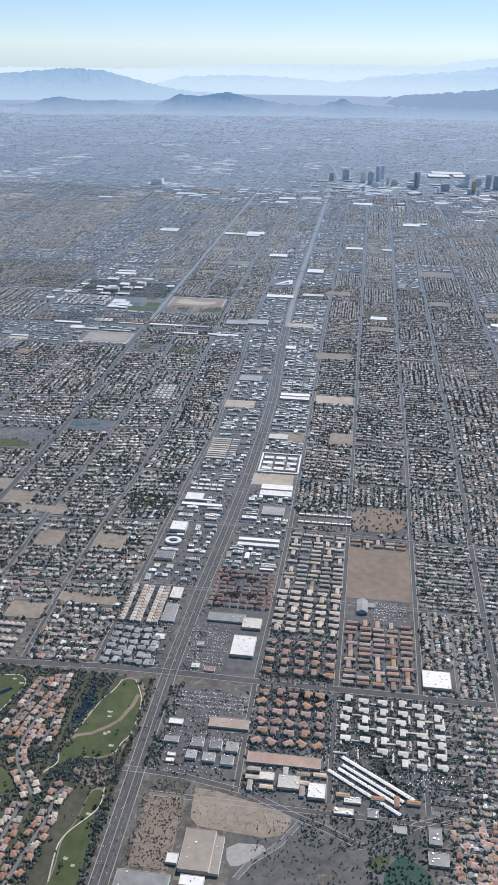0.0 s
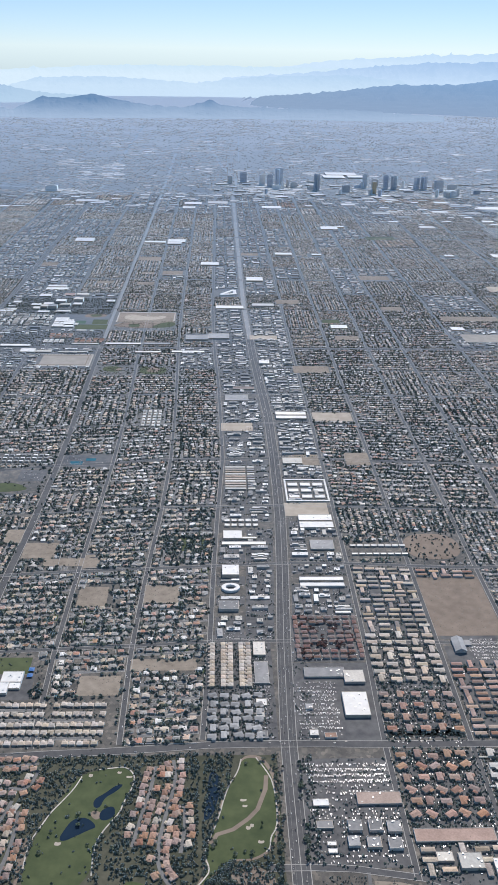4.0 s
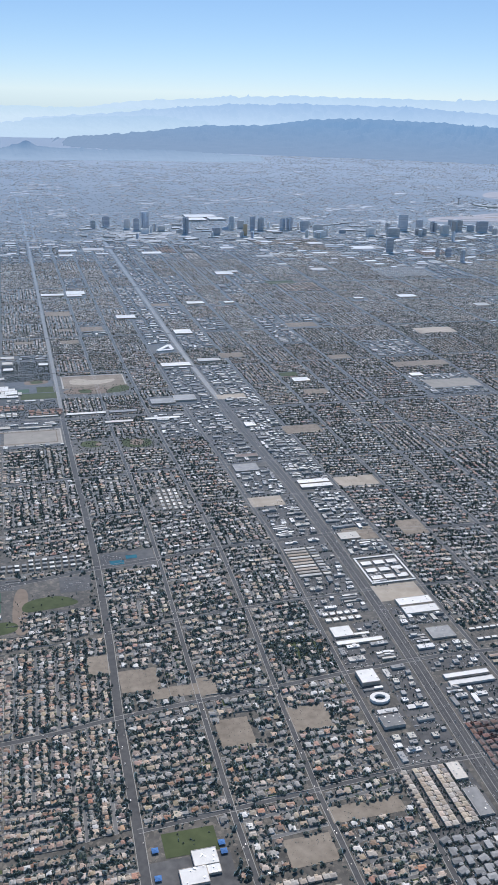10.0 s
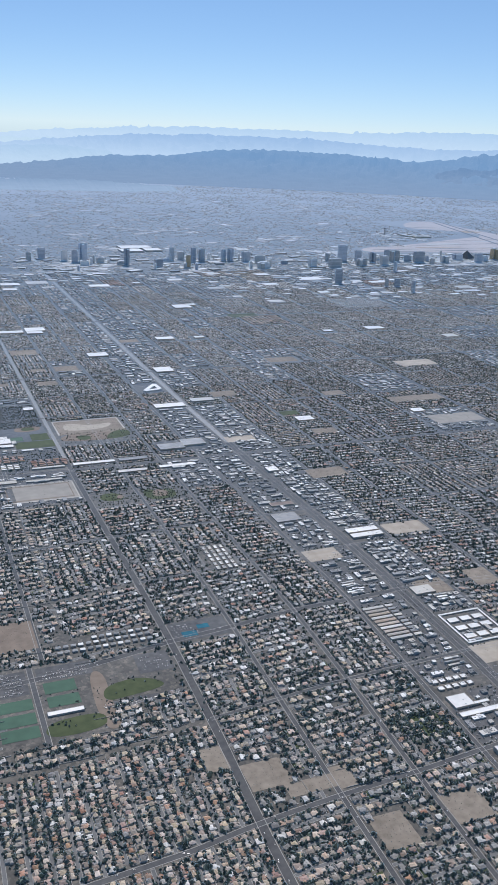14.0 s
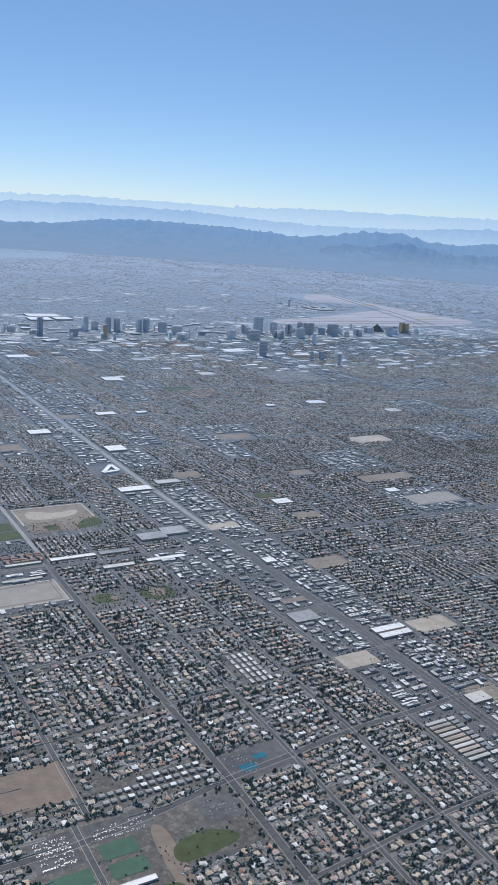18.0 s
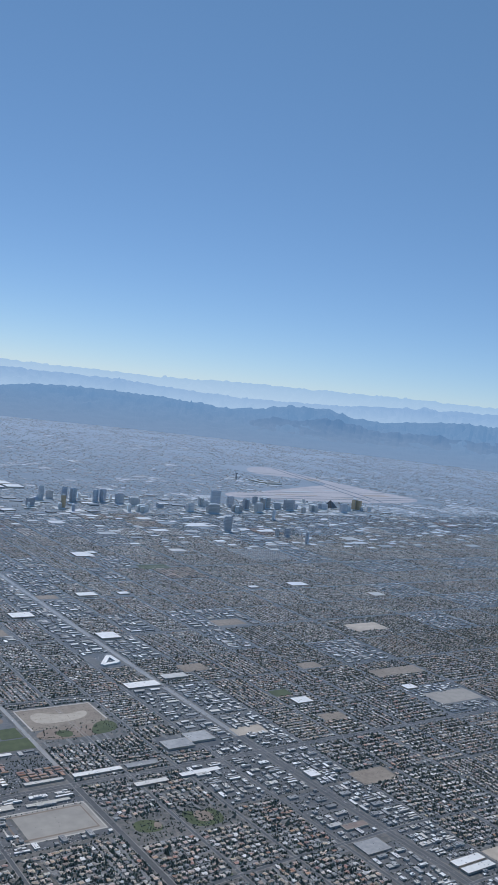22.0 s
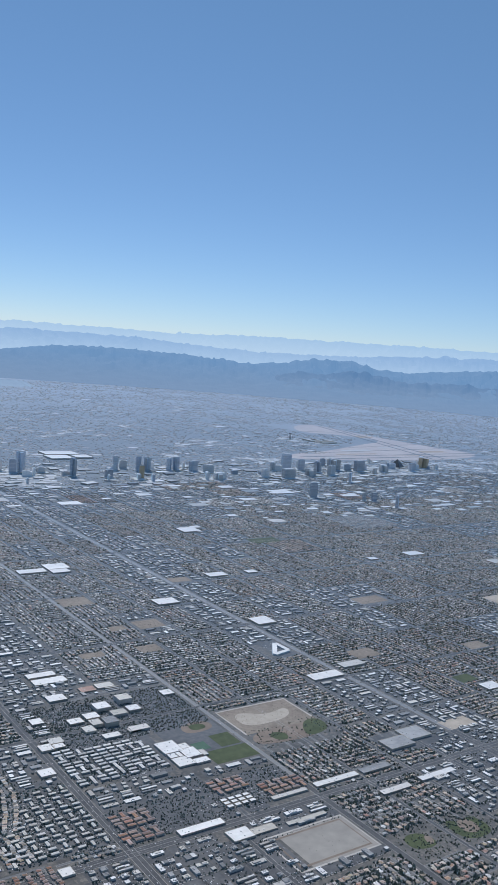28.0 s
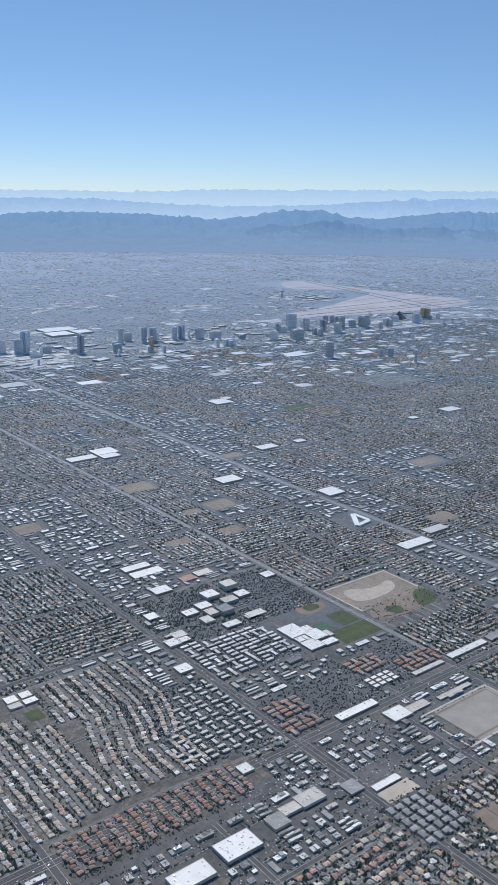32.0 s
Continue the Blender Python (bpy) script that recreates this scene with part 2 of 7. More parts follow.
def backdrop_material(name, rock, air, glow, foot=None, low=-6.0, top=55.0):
    """Far range: rock, the bright haze of tens of kilometres painted on as emission."""
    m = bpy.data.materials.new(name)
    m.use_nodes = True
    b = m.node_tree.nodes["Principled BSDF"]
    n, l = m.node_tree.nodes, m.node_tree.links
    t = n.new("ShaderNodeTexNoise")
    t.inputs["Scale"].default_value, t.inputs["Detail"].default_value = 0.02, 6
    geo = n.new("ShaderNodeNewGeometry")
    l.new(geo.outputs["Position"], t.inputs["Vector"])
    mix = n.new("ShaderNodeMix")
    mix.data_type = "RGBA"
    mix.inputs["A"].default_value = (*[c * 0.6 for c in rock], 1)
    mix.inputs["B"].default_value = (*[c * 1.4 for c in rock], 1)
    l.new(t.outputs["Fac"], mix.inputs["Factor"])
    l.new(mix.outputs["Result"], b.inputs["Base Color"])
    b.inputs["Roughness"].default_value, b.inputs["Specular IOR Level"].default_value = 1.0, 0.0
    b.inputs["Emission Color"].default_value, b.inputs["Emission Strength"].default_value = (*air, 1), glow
    if foot:      # thicker haze painted into the glow at the foot of the range
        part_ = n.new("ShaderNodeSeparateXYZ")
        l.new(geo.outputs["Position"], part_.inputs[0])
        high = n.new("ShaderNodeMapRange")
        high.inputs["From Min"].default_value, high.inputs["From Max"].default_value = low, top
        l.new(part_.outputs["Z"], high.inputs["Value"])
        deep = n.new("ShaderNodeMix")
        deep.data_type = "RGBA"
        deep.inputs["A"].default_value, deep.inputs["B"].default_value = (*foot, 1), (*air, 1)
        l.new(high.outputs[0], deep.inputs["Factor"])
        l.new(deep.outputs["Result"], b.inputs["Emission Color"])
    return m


# ---- mesh tools ----
RNG = np.random.default_rng(7)
EARTH = 637100.0


def sag(x, y):
    """The earth's curve below the plane of the near city."""
    return -((x + 130.0) ** 2 + y ** 2) / (2 * EARTH)


def mesh(name, verts, quads, tris=None, mats=(), qmat=0, tmat=0):
    """A mesh from arrays of corners, four-sided and three-sided faces."""
    verts = np.asarray(verts, np.float32).reshape(-1, 3)
    quads = np.zeros((0, 4), np.int32) if quads is None else np.asarray(quads, np.int32).reshape(-1, 4)
    tris = np.zeros((0, 3), np.int32) if tris is None else np.asarray(tris, np.int32).reshape(-1, 3)
    me = bpy.data.meshes.new(name)
    me.vertices.add(len(verts))
    me.vertices.foreach_set("co", verts.ravel())
    loops = np.concatenate([quads.ravel(), tris.ravel()]).astype(np.int32)
    me.loops.add(len(loops))
    me.loops.foreach_set("vertex_index", loops)
    nq, ntri = len(quads), len(tris)
    me.polygons.add(nq + ntri)
    me.polygons.foreach_set("loop_start", np.concatenate([np.arange(nq) * 4, nq * 4 + np.arange(ntri) * 3]).astype(np.int32))
    index = np.concatenate([np.broadcast_to(qmat, (nq,)), np.broadcast_to(tmat, (ntri,))]).astype(np.int32)
    me.polygons.foreach_set("material_index", index)
    me.polygons.foreach_set("use_smooth", np.zeros(nq + ntri, bool))
    me.update(calc_edges=True)
    for m in mats:
        me.materials.append(m)
    return me


PARTS = {}


def part(name, data, material_, parent, label="", place=None):
    ob = new(name, data)
    if material_ and not data.materials:
        data.materials.append(material_)
    ob.parent = parent
    PARTS.setdefault(parent.name, []).append(ob)
    if place is not None:
        ob.matrix_basis = place
    if label:
        ob["label"] = label
    return ob


def thing(name, x, y, label, category, group="", kind="", turn=0.0, z=0.0):
    ob = new(name)
    ob.matrix_basis = pose(x, y, sag(x, y) + z, 0, 0, turn)
    return tagged(ob, label, category, group, kind)


BOX_Q = np.array([[0, 1, 5, 4], [1, 2, 6, 5], [2, 3, 7, 6], [3, 0, 4, 7], [4, 5, 6, 7]])


def box(w, d, h, z=0.0, x=0.0, y=0.0, inset=0.0):
    """Corners of an open-bottomed block; inset draws its top in."""
    a, b = w / 2, d / 2
    lo = [(-a, -b), (a, -b), (a, b), (-a, b)]
    return np.array([(x + u, y + v, z) for u, v in lo] + [(x + u * (1 - inset), y + v * (1 - inset), z + h) for u, v in lo])


def boxes(rows):
    """One mesh's arrays from several blocks."""
    v = np.concatenate([box(*r) for r in rows])
    q = np.concatenate([BOX_Q + 8 * i for i in range(len(rows))])
    return v, q


def turned(local, cx, cy, ang, z):
    """local (n, k, 3) corners turned and moved to their places."""
    c, s = np.cos(ang)[:, None], np.sin(ang)[:, None]
    x = local[..., 0] * c - local[..., 1] * s + cx[:, None]
    y = local[..., 0] * s + local[..., 1] * c + cy[:, None]
    return np.stack([x, y, local[..., 2] + z[:, None]], -1)


def hip_arrays(cx, cy, w, d, ang, h, rise, z=None):
    """Houses with hipped roofs: corners, walls and roof faces for all."""
    n = len(cx)
    a, b = w / 2, d / 2
    r = np.maximum(a - b * 0.9, a * 0.15)
    o = np.zeros(n)
    loc = np.stack([np.stack(p, -1) for p in (
        (-a, -b, o), (a, -b, o), (a, b, o), (-a, b, o), (-a, -b, h), (a, -b, h), (a, b, h), (-a, b, h), (-r, o, h + rise), (r, o, h + rise))], 1)
    v = turned(loc, cx, cy, ang, sag(cx, cy) if z is None else z)
    base = (np.arange(n) * 10)[:, None, None]
    walls = np.array([[0, 1, 5, 4], [1, 2, 6, 5], [2, 3, 7, 6], [3, 0, 4, 7]])[None] + base
    roof_q = np.array([[4, 5, 9, 8], [6, 7, 8, 9]])[None] + base
    roof_t = np.array([[5, 6, 9], [7, 4, 8]])[None] + base
    q = np.concatenate([walls, roof_q], 1).reshape(-1, 4)
    qm = np.tile([0, 0, 0, 0, 1, 1], n)
    return v.reshape(-1, 3), q, roof_t.reshape(-1, 3), qm


def block_arrays(cx, cy, w, d, ang, h):
    n = len(cx)
    a, b, o = w / 2, d / 2, np.zeros(len(cx))
    loc = np.stack([np.stack(p, -1) for p in (
        (-a, -b, o), (a, -b, o), (a, b, o), (-a, b, o), (-a, -b, h), (a, -b, h), (a, b, h), (-a, b, h))], 1)
    v = turned(loc, cx, cy, ang, sag(cx, cy))
    q = (BOX_Q[None] + (np.arange(n) * 8)[:, None, None]).reshape(-1, 4)
    return v.reshape(-1, 3), q, np.tile([0, 0, 0, 0, 1], n)


def clump_arrays(cx, cy, cz, r, h):
    """Ragged leaf clumps, eight facets each."""
    n = len(cx)
    ang = RNG.uniform(0, 6.28, n)[:, None] + np.array([0, 1.57, 3.14, 4.71])[None] + RNG.uniform(-0.4, 0.4, (n, 4))
    rr = r[:, None] * RNG.uniform(0.7, 1.25, (n, 4))
    ring = np.stack([cx[:, None] + rr * np.cos(ang), cy[:, None] + rr * np.sin(ang), (cz + h * 0.4)[:, None] + h[:, None] * RNG.uniform(-0.15, 0.2, (n, 4))], -1)
    off = RNG.uniform(-0.3, 0.3, (n, 2)) * r[:, None]
    top = np.stack([cx + off[:, 0], cy + off[:, 1], cz + h], -1)[:, None]
    low = np.stack([cx, cy, cz], -1)[:, None]
    v = np.concatenate([ring, top, low], 1)
    t = np.array([[0, 1, 4], [1, 2, 4], [2, 3, 4], [3, 0, 4], [1, 0, 5], [2, 1, 5], [3, 2, 5], [0, 3, 5]])
    return v.reshape(-1, 3), (t[None] + (np.arange(n) * 6)[:, None, None]).reshape(-1, 3)


def cap_arrays(cx, cy, cz, r, h):
    """Far tree crowns: four ragged facets from the ground up."""
    n = len(cx)
    ang = RNG.uniform(0, 6.28, n)[:, None] + np.array([0, 1.57, 3.14, 4.71])[None] + RNG.uniform(-0.4, 0.4, (n, 4))
    rr = r[:, None] * RNG.uniform(0.75, 1.25, (n, 4))
    ring = np.stack([cx[:, None] + rr * np.cos(ang), cy[:, None] + rr * np.sin(ang), np.repeat(cz[:, None], 4, 1)], -1)
    top = np.stack([cx, cy, cz + h], -1)[:, None]
    t = np.array([[0, 1, 4], [1, 2, 4], [2, 3, 4], [3, 0, 4]])
    return np.concatenate([ring, top], 1).reshape(-1, 3), (t[None] + (np.arange(n) * 5)[:, None, None]).reshape(-1, 3)


def strip(points, width, z):
    """A band of constant width along a polyline, on the curved ground."""
    p = np.array(points, float)
    fine = [p[0]]
    for a, b in zip(p[:-1], p[1:]):
        k = max(1, int(np.hypot(*(b - a)) / 40))
        fine += [a + (b - a) * i / k for i in range(1, k + 1)]
    p = np.array(fine)
    d = np.gradient(p, axis=0)
    d /= np.hypot(d[:, 0], d[:, 1])[:, None]
    nrm = np.stack([d[:, 1], -d[:, 0]], -1) * width / 2
    l, r = p - nrm, p + nrm
    v = np.stack([l, r], 1).reshape(-1, 2)
    v = np.column_stack([v, sag(v[:, 0], v[:, 1]) + z])
    i = np.arange(len(p) - 1) * 2
    return v, np.stack([i, i + 1, i + 3, i + 2], -1)


def sheets(rects, z):
    """Flat rectangles (x0, y0, x1, y1) lying on the ground."""
    v, q = [], []
    for k, (x0, y0, x1, y1) in enumerate(rects):
        for x, y in ((x0, y0), (x1, y0), (x1, y1), (x0, y1)):
            v.append((x, y, sag(x, y) + z))
        q.append([4 * k, 4 * k + 1, 4 * k + 2, 4 * k + 3])
    return np.array(v), np.array(q)


def blob(points, z, rounds=3):
    """A smooth flat patch with a rounded outline."""
    p = np.array(points, float)
    for _ in range(rounds):
        nxt = np.roll(p, -1, 0)
        p = np.stack([0.75 * p + 0.25 * nxt, 0.25 * p + 0.75 * nxt], 1).reshape(-1, 2)
    bm = bmesh.new()
    vs = [bm.verts.new((x, y, sag(x, y) + z)) for x, y in p]
    f = bm.faces.new(vs)
    if f.normal.z < 0:
        f.normal_flip()
    bmesh.ops.triangulate(bm, faces=bm.faces[:])
    me = bpy.data.meshes.new("patch")
    bm.to_mesh(me)
    bm.free()
    return me


def set_down(name, me, mat, label, category, kind="structure"):
    me.materials.append(mat)
    return tagged(new(name, me), label, category, kind=kind)


# ---- ground and far ranges ----
def build_ground():
    """One sheet from beneath the aeroplane to the far valley rim."""
    radii = np.concatenate([[0.0], np.geomspace(60, 4700, 46)])
    ang = np.linspace(0, 2 * math.pi, 97)[:-1]
    v = np.array([(-130 + r * math.sin(a), r * math.cos(a), 0.0) for r in radii[1:] for a in ang] + [(-130, 0, 0)])
    v[:, 2] = sag(v[:, 0], v[:, 1])
    n, q, t = len(ang), [], []
    for i in range(len(radii) - 2):
        for j in range(n):
            k = (j + 1) % n
            q.append((i * n + j, (i + 1) * n + j, (i + 1) * n + k, i * n + k))
    c = len(v) - 1
    t = [(c, j, (j + 1) % n) for j in range(n)]
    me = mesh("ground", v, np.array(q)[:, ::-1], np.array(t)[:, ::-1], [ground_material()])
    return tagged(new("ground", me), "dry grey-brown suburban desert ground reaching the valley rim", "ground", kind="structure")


build_ground()


def mountain_range(label, eye, dist, deep, crest, mat, seed, rugged):
    """A range of hills: a crest line of (bearing, height angle) seen from eye, foothills before it, spurs and gullies."""
    az = np.array([c[0] for c in crest])
    el = np.array([c[1] for c in crest])
    u = np.arange(az[0], az[-1] + 0.01, 0.16)
    rel = np.interp(u, az, el)
    rows = 26
    f = np.linspace(0, 1.25, rows)
    v = np.zeros((len(u), rows, 3))
    for i, a in enumerate(u):
        top = 154 + dist * math.tan(radians(rel[i]))
        a_ = radians(a)
        wig = noise.noise(Vector((a * 1.9, seed, 0))) * 0.5 + noise.noise(Vector((a * 5.0, seed, 3))) * 0.4 + noise.noise(Vector((a * 13.0, seed, 7))) * 0.28
        for j, s in enumerate(f):
            r = dist - deep * (1 - s)
            x, y = eye[0] + r * math.sin(a_), eye[1] + r * math.cos(a_)
            g = sag(x, y) - 1.0
            up = s ** 1.5 if s <= 1 else max(0.0, 1 - (s - 1) * 3)
            spur = noise.multi_fractal(Vector((x * 0.02, y * 0.012, seed)), 0.8, 2.2, 6)
            lift = (top + wig * rugged * 0.3 - g) * up * (1 + (spur - 1) * 0.34 * (1.0 if s < 1 else 0.4) * (1 - 0.75 * max(0, 1 - abs(s - 1) * 6)))
            v[i, j] = (x, y, g + lift)
    n = rows
    i, j = np.meshgrid(np.arange(len(u) - 1), np.arange(rows - 1), indexing="ij")
    k = (i * n + j).ravel()
    q = np.stack([k, k + n, k + n + 1, k + 1], -1)[:, ::-1]
    me = mesh("range", v.reshape(-1, 3), q, None, [mat])
    return tagged(new("backdrop", me), label, "mountains", kind="structure")


EYE_A, EYE_B, EYE_C = (46, -187), (-142, -84), (-278, 98)
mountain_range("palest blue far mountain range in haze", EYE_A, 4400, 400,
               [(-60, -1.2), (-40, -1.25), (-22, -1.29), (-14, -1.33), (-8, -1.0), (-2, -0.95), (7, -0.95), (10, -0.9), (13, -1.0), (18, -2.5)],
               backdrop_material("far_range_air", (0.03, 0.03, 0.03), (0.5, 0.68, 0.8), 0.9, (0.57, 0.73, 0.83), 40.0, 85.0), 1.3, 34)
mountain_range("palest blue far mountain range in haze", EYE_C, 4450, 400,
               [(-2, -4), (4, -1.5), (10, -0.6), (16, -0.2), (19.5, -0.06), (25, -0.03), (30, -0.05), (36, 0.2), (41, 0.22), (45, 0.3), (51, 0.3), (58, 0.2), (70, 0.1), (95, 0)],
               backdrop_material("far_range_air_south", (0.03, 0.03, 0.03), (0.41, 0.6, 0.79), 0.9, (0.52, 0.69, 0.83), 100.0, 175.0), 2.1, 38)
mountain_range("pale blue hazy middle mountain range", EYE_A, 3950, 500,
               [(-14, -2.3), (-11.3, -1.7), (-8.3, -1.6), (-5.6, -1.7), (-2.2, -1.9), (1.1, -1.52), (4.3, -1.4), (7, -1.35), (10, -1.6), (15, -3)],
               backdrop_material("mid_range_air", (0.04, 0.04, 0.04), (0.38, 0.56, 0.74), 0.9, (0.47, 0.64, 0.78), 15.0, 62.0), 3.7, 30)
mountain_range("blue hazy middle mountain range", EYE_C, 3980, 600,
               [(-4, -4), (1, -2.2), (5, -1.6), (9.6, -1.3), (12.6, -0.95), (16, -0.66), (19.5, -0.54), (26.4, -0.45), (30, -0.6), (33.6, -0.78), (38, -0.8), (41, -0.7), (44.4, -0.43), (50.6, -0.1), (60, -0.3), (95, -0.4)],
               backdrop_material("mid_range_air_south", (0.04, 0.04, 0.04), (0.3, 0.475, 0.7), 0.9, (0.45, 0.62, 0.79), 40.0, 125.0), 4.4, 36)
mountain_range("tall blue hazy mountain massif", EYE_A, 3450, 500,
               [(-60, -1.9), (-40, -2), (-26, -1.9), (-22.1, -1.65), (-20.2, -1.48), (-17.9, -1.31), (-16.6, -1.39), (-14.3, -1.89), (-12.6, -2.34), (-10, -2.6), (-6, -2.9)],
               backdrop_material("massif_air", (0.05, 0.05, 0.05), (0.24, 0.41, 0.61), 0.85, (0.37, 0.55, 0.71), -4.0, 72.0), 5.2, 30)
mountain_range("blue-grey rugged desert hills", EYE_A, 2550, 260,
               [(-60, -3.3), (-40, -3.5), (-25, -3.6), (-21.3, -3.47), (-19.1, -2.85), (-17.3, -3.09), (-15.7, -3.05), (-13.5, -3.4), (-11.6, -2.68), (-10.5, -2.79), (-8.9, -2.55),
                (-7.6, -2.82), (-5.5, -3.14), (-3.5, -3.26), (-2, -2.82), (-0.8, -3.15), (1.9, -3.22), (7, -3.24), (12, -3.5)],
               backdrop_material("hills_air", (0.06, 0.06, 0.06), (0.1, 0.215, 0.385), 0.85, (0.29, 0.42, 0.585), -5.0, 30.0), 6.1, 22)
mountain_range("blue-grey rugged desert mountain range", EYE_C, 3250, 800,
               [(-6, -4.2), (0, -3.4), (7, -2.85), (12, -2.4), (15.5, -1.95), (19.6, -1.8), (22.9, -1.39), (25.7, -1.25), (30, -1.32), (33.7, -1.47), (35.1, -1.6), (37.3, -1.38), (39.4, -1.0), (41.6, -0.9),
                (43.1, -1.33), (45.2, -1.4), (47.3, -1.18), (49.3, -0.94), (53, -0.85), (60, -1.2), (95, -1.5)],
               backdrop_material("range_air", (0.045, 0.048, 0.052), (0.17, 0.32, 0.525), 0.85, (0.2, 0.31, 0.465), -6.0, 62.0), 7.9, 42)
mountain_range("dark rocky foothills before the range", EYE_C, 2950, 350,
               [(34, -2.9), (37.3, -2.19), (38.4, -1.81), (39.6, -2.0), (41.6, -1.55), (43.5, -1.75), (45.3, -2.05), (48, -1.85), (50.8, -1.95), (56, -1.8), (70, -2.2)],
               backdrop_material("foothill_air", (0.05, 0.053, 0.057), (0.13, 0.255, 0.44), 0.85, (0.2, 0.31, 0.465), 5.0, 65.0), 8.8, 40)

# ---- plan of the city ----
AVENUES_X = [-400, -360, -318, -277, -236, -196, -155, -112, -82, -60, -40, -20, 0, 25, 46, 68, 88, 121, 161, 201, 242, 282, 322, 363, 403, 443, 483, 524, 564, 604, 644, 685, 725, 765, 806, 846, 886, 927]
AVENUES_Y = [-82, -41, 0, 41, 82, 121, 160, 199, 238, 276, 313, 353, 394, 434, 475, 515, 555, 596, 636, 677, 718, 758, 798, 838, 880]
MAJOR_X = {0: 3.7, -155: 3.0, 161: 2.4, -82: 2.1, 322: 3.2, 483: 3.0, 644: 3.0, -318: 3.0, 88: 1.5, -236: 1.7, -20: 1.2, -40: 1.15, -60: 1.15, -112: 1.3}
MAJOR_Y = {0: 2.0, 160: 1.9, 313: 3.4, 475: 3.0, 636: 3.0, 798: 3.0, 82: 1.35, 238: 1.3, 394: 1.8, 555: 1.6, 718: 1.6}


def left_edge(y):
    return np.interp(y, [-90, -50, 10, 130, 250, 290, 440, 610, 850, 1200, 2400], [-50, -70, -108, -150, -170, -245, -240, -310, -410, -560, -1000])


def left_edge_at(y):
    return float(left_edge(y))


def right_edge_at(y):
    return float(right_edge(y))


def right_edge(y):
    return np.interp(y, [-90, 130, 220, 310, 370, 430, 900, 1500, 2400], [95, 110, 120, 175, 255, 335, 940, 1640, 2400])


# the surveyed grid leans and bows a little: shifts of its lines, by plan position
GRID_X = [-160, -125, -100, -82, -60, -40, -16, 4, 25, 60, 100]
GRID_Y = [-70, 0, 40, 80, 115, 160, 206, 250, 300, 340, 400, 450]
LEAN_X = np.array([[-1, -1, -2, -2.8, -1, 0, 0, 1.2, 0, 0, 0], [-1, -1, -2, -2.8, -1, 0, 0, 1.2, -0.6, 0, 0], [-1, -1, -1.5, -1.8, -1.6, -0.4, 1.8, 2.6, 0.6, 0, 0], [-1, -1, -1, -1.2, -1, 0.9, 2.6, 5.2, 1, 0, 0],
                   [0, 0, 0, 0.4, 0, 3, 3.6, 6.8, 1, 0, 1], [0, 0, 0.5, 1.4, 1.2, 4.4, 5.8, 7, 1, 0, 1], [0, 0, 0.5, 1.2, 1.5, 4, 5, 7, 0.8, 0, 1], [0, 0, 0, 0.4, 1, 3, 4, 4.9, 0.4, 0, 0],
                   [0, 0, 0, 0, 0, 1.5, 2, 2.8, 0, 0, 0], [0, 0, 0, 0, 0, 0.8, 1, 2, 0, 0, 0], [0, 0, 0, 0, 0, 0, 0, 0.5, 0, 0, 0], [0] * 11], float)
LEAN_Y = np.array([[0] * 11, [-4, -4, -3.5, -3, -1, 0, 2, 2, 1.5, 1.5, 1], [-6, -6, -5, -3, -1.4, 0, 2, 2, 1.5, 0.5, 0], [-9, -9, -7, -4, -2, -0.8, 1.5, 3, 2.5, 0, 0], [-9, -9, -6, -3, -0.5, 2, 3, 4, 3, 1, 0],
                   [-9, -9, -5, -1, 1.5, 5, 5.5, 7, 6, 3, 0], [-6, -6, -3, 0, 1, 4, 4, 5, 4, 2, 0], [-3, -3, -1, 0, 1, 2, 2, 3, 3, 1, 0], [0] * 11, [0] * 11, [0] * 11, [0] * 11], float)


def laid(x, y):
    """Where a point of the square plan really lies."""
    x, y = np.asarray(x, float), np.asarray(y, float)
    u = np.interp(x, GRID_X, np.arange(len(GRID_X)))
    v = np.interp(y, GRID_Y, np.arange(len(GRID_Y)))
    i, j = u.astype(int).clip(0, len(GRID_X) - 2), v.astype(int).clip(0, len(GRID_Y) - 2)
    a, b = u - i, v - j
    out = []
    for table in (LEAN_X, LEAN_Y):
        out.append(table[j, i] * (1 - a) * (1 - b) + table[j, i + 1] * a * (1 - b) + table[j + 1, i] * (1 - a) * b + table[j + 1, i + 1] * a * b)
    return x + out[0], y + out[1]


# a half-unit raster of the ground that is kept free of the common houses
TAKEN = np.zeros((4800, 5600), bool)


def keep(x0, y0, x1, y1):
    i0, i1, j0, j1 = (int(round(c)) for c in ((x0 + 700) * 2, (x1 + 700) * 2, (y0 + 120) * 2, (y1 + 120) * 2))
    TAKEN[max(i0, 0):i1, max(j0, 0):j1] = True


# a quarter-unit raster of roadway, where no tree stands
ROADWAY = np.zeros((9600, 11200), bool)


def keep_off(x0, y0, x1, y1):
    i0, i1, j0, j1 = (int(round(c)) for c in ((x0 + 700) * 4, (x1 + 700) * 4, (y0 + 120) * 4, (y1 + 120) * 4))
    ROADWAY[max(i0, 0):i1, max(j0, 0):j1] = True


def free(x, y, pad=0.0):
    x, y = laid(x, y)
    ok = (x > left_edge(y) - 6) & (x < right_edge(y) + 6)
    for u, v in ((0, 0),) if not pad else ((-pad, -pad), (pad, -pad), (pad, pad), (-pad, pad)):
        i = ((x + u + 700) * 2).astype(int).clip(0, 4799)
        j = ((y + v + 120) * 2).astype(int).clip(0, 5599)
        ok = ok & ~TAKEN[i, j]
    return ok


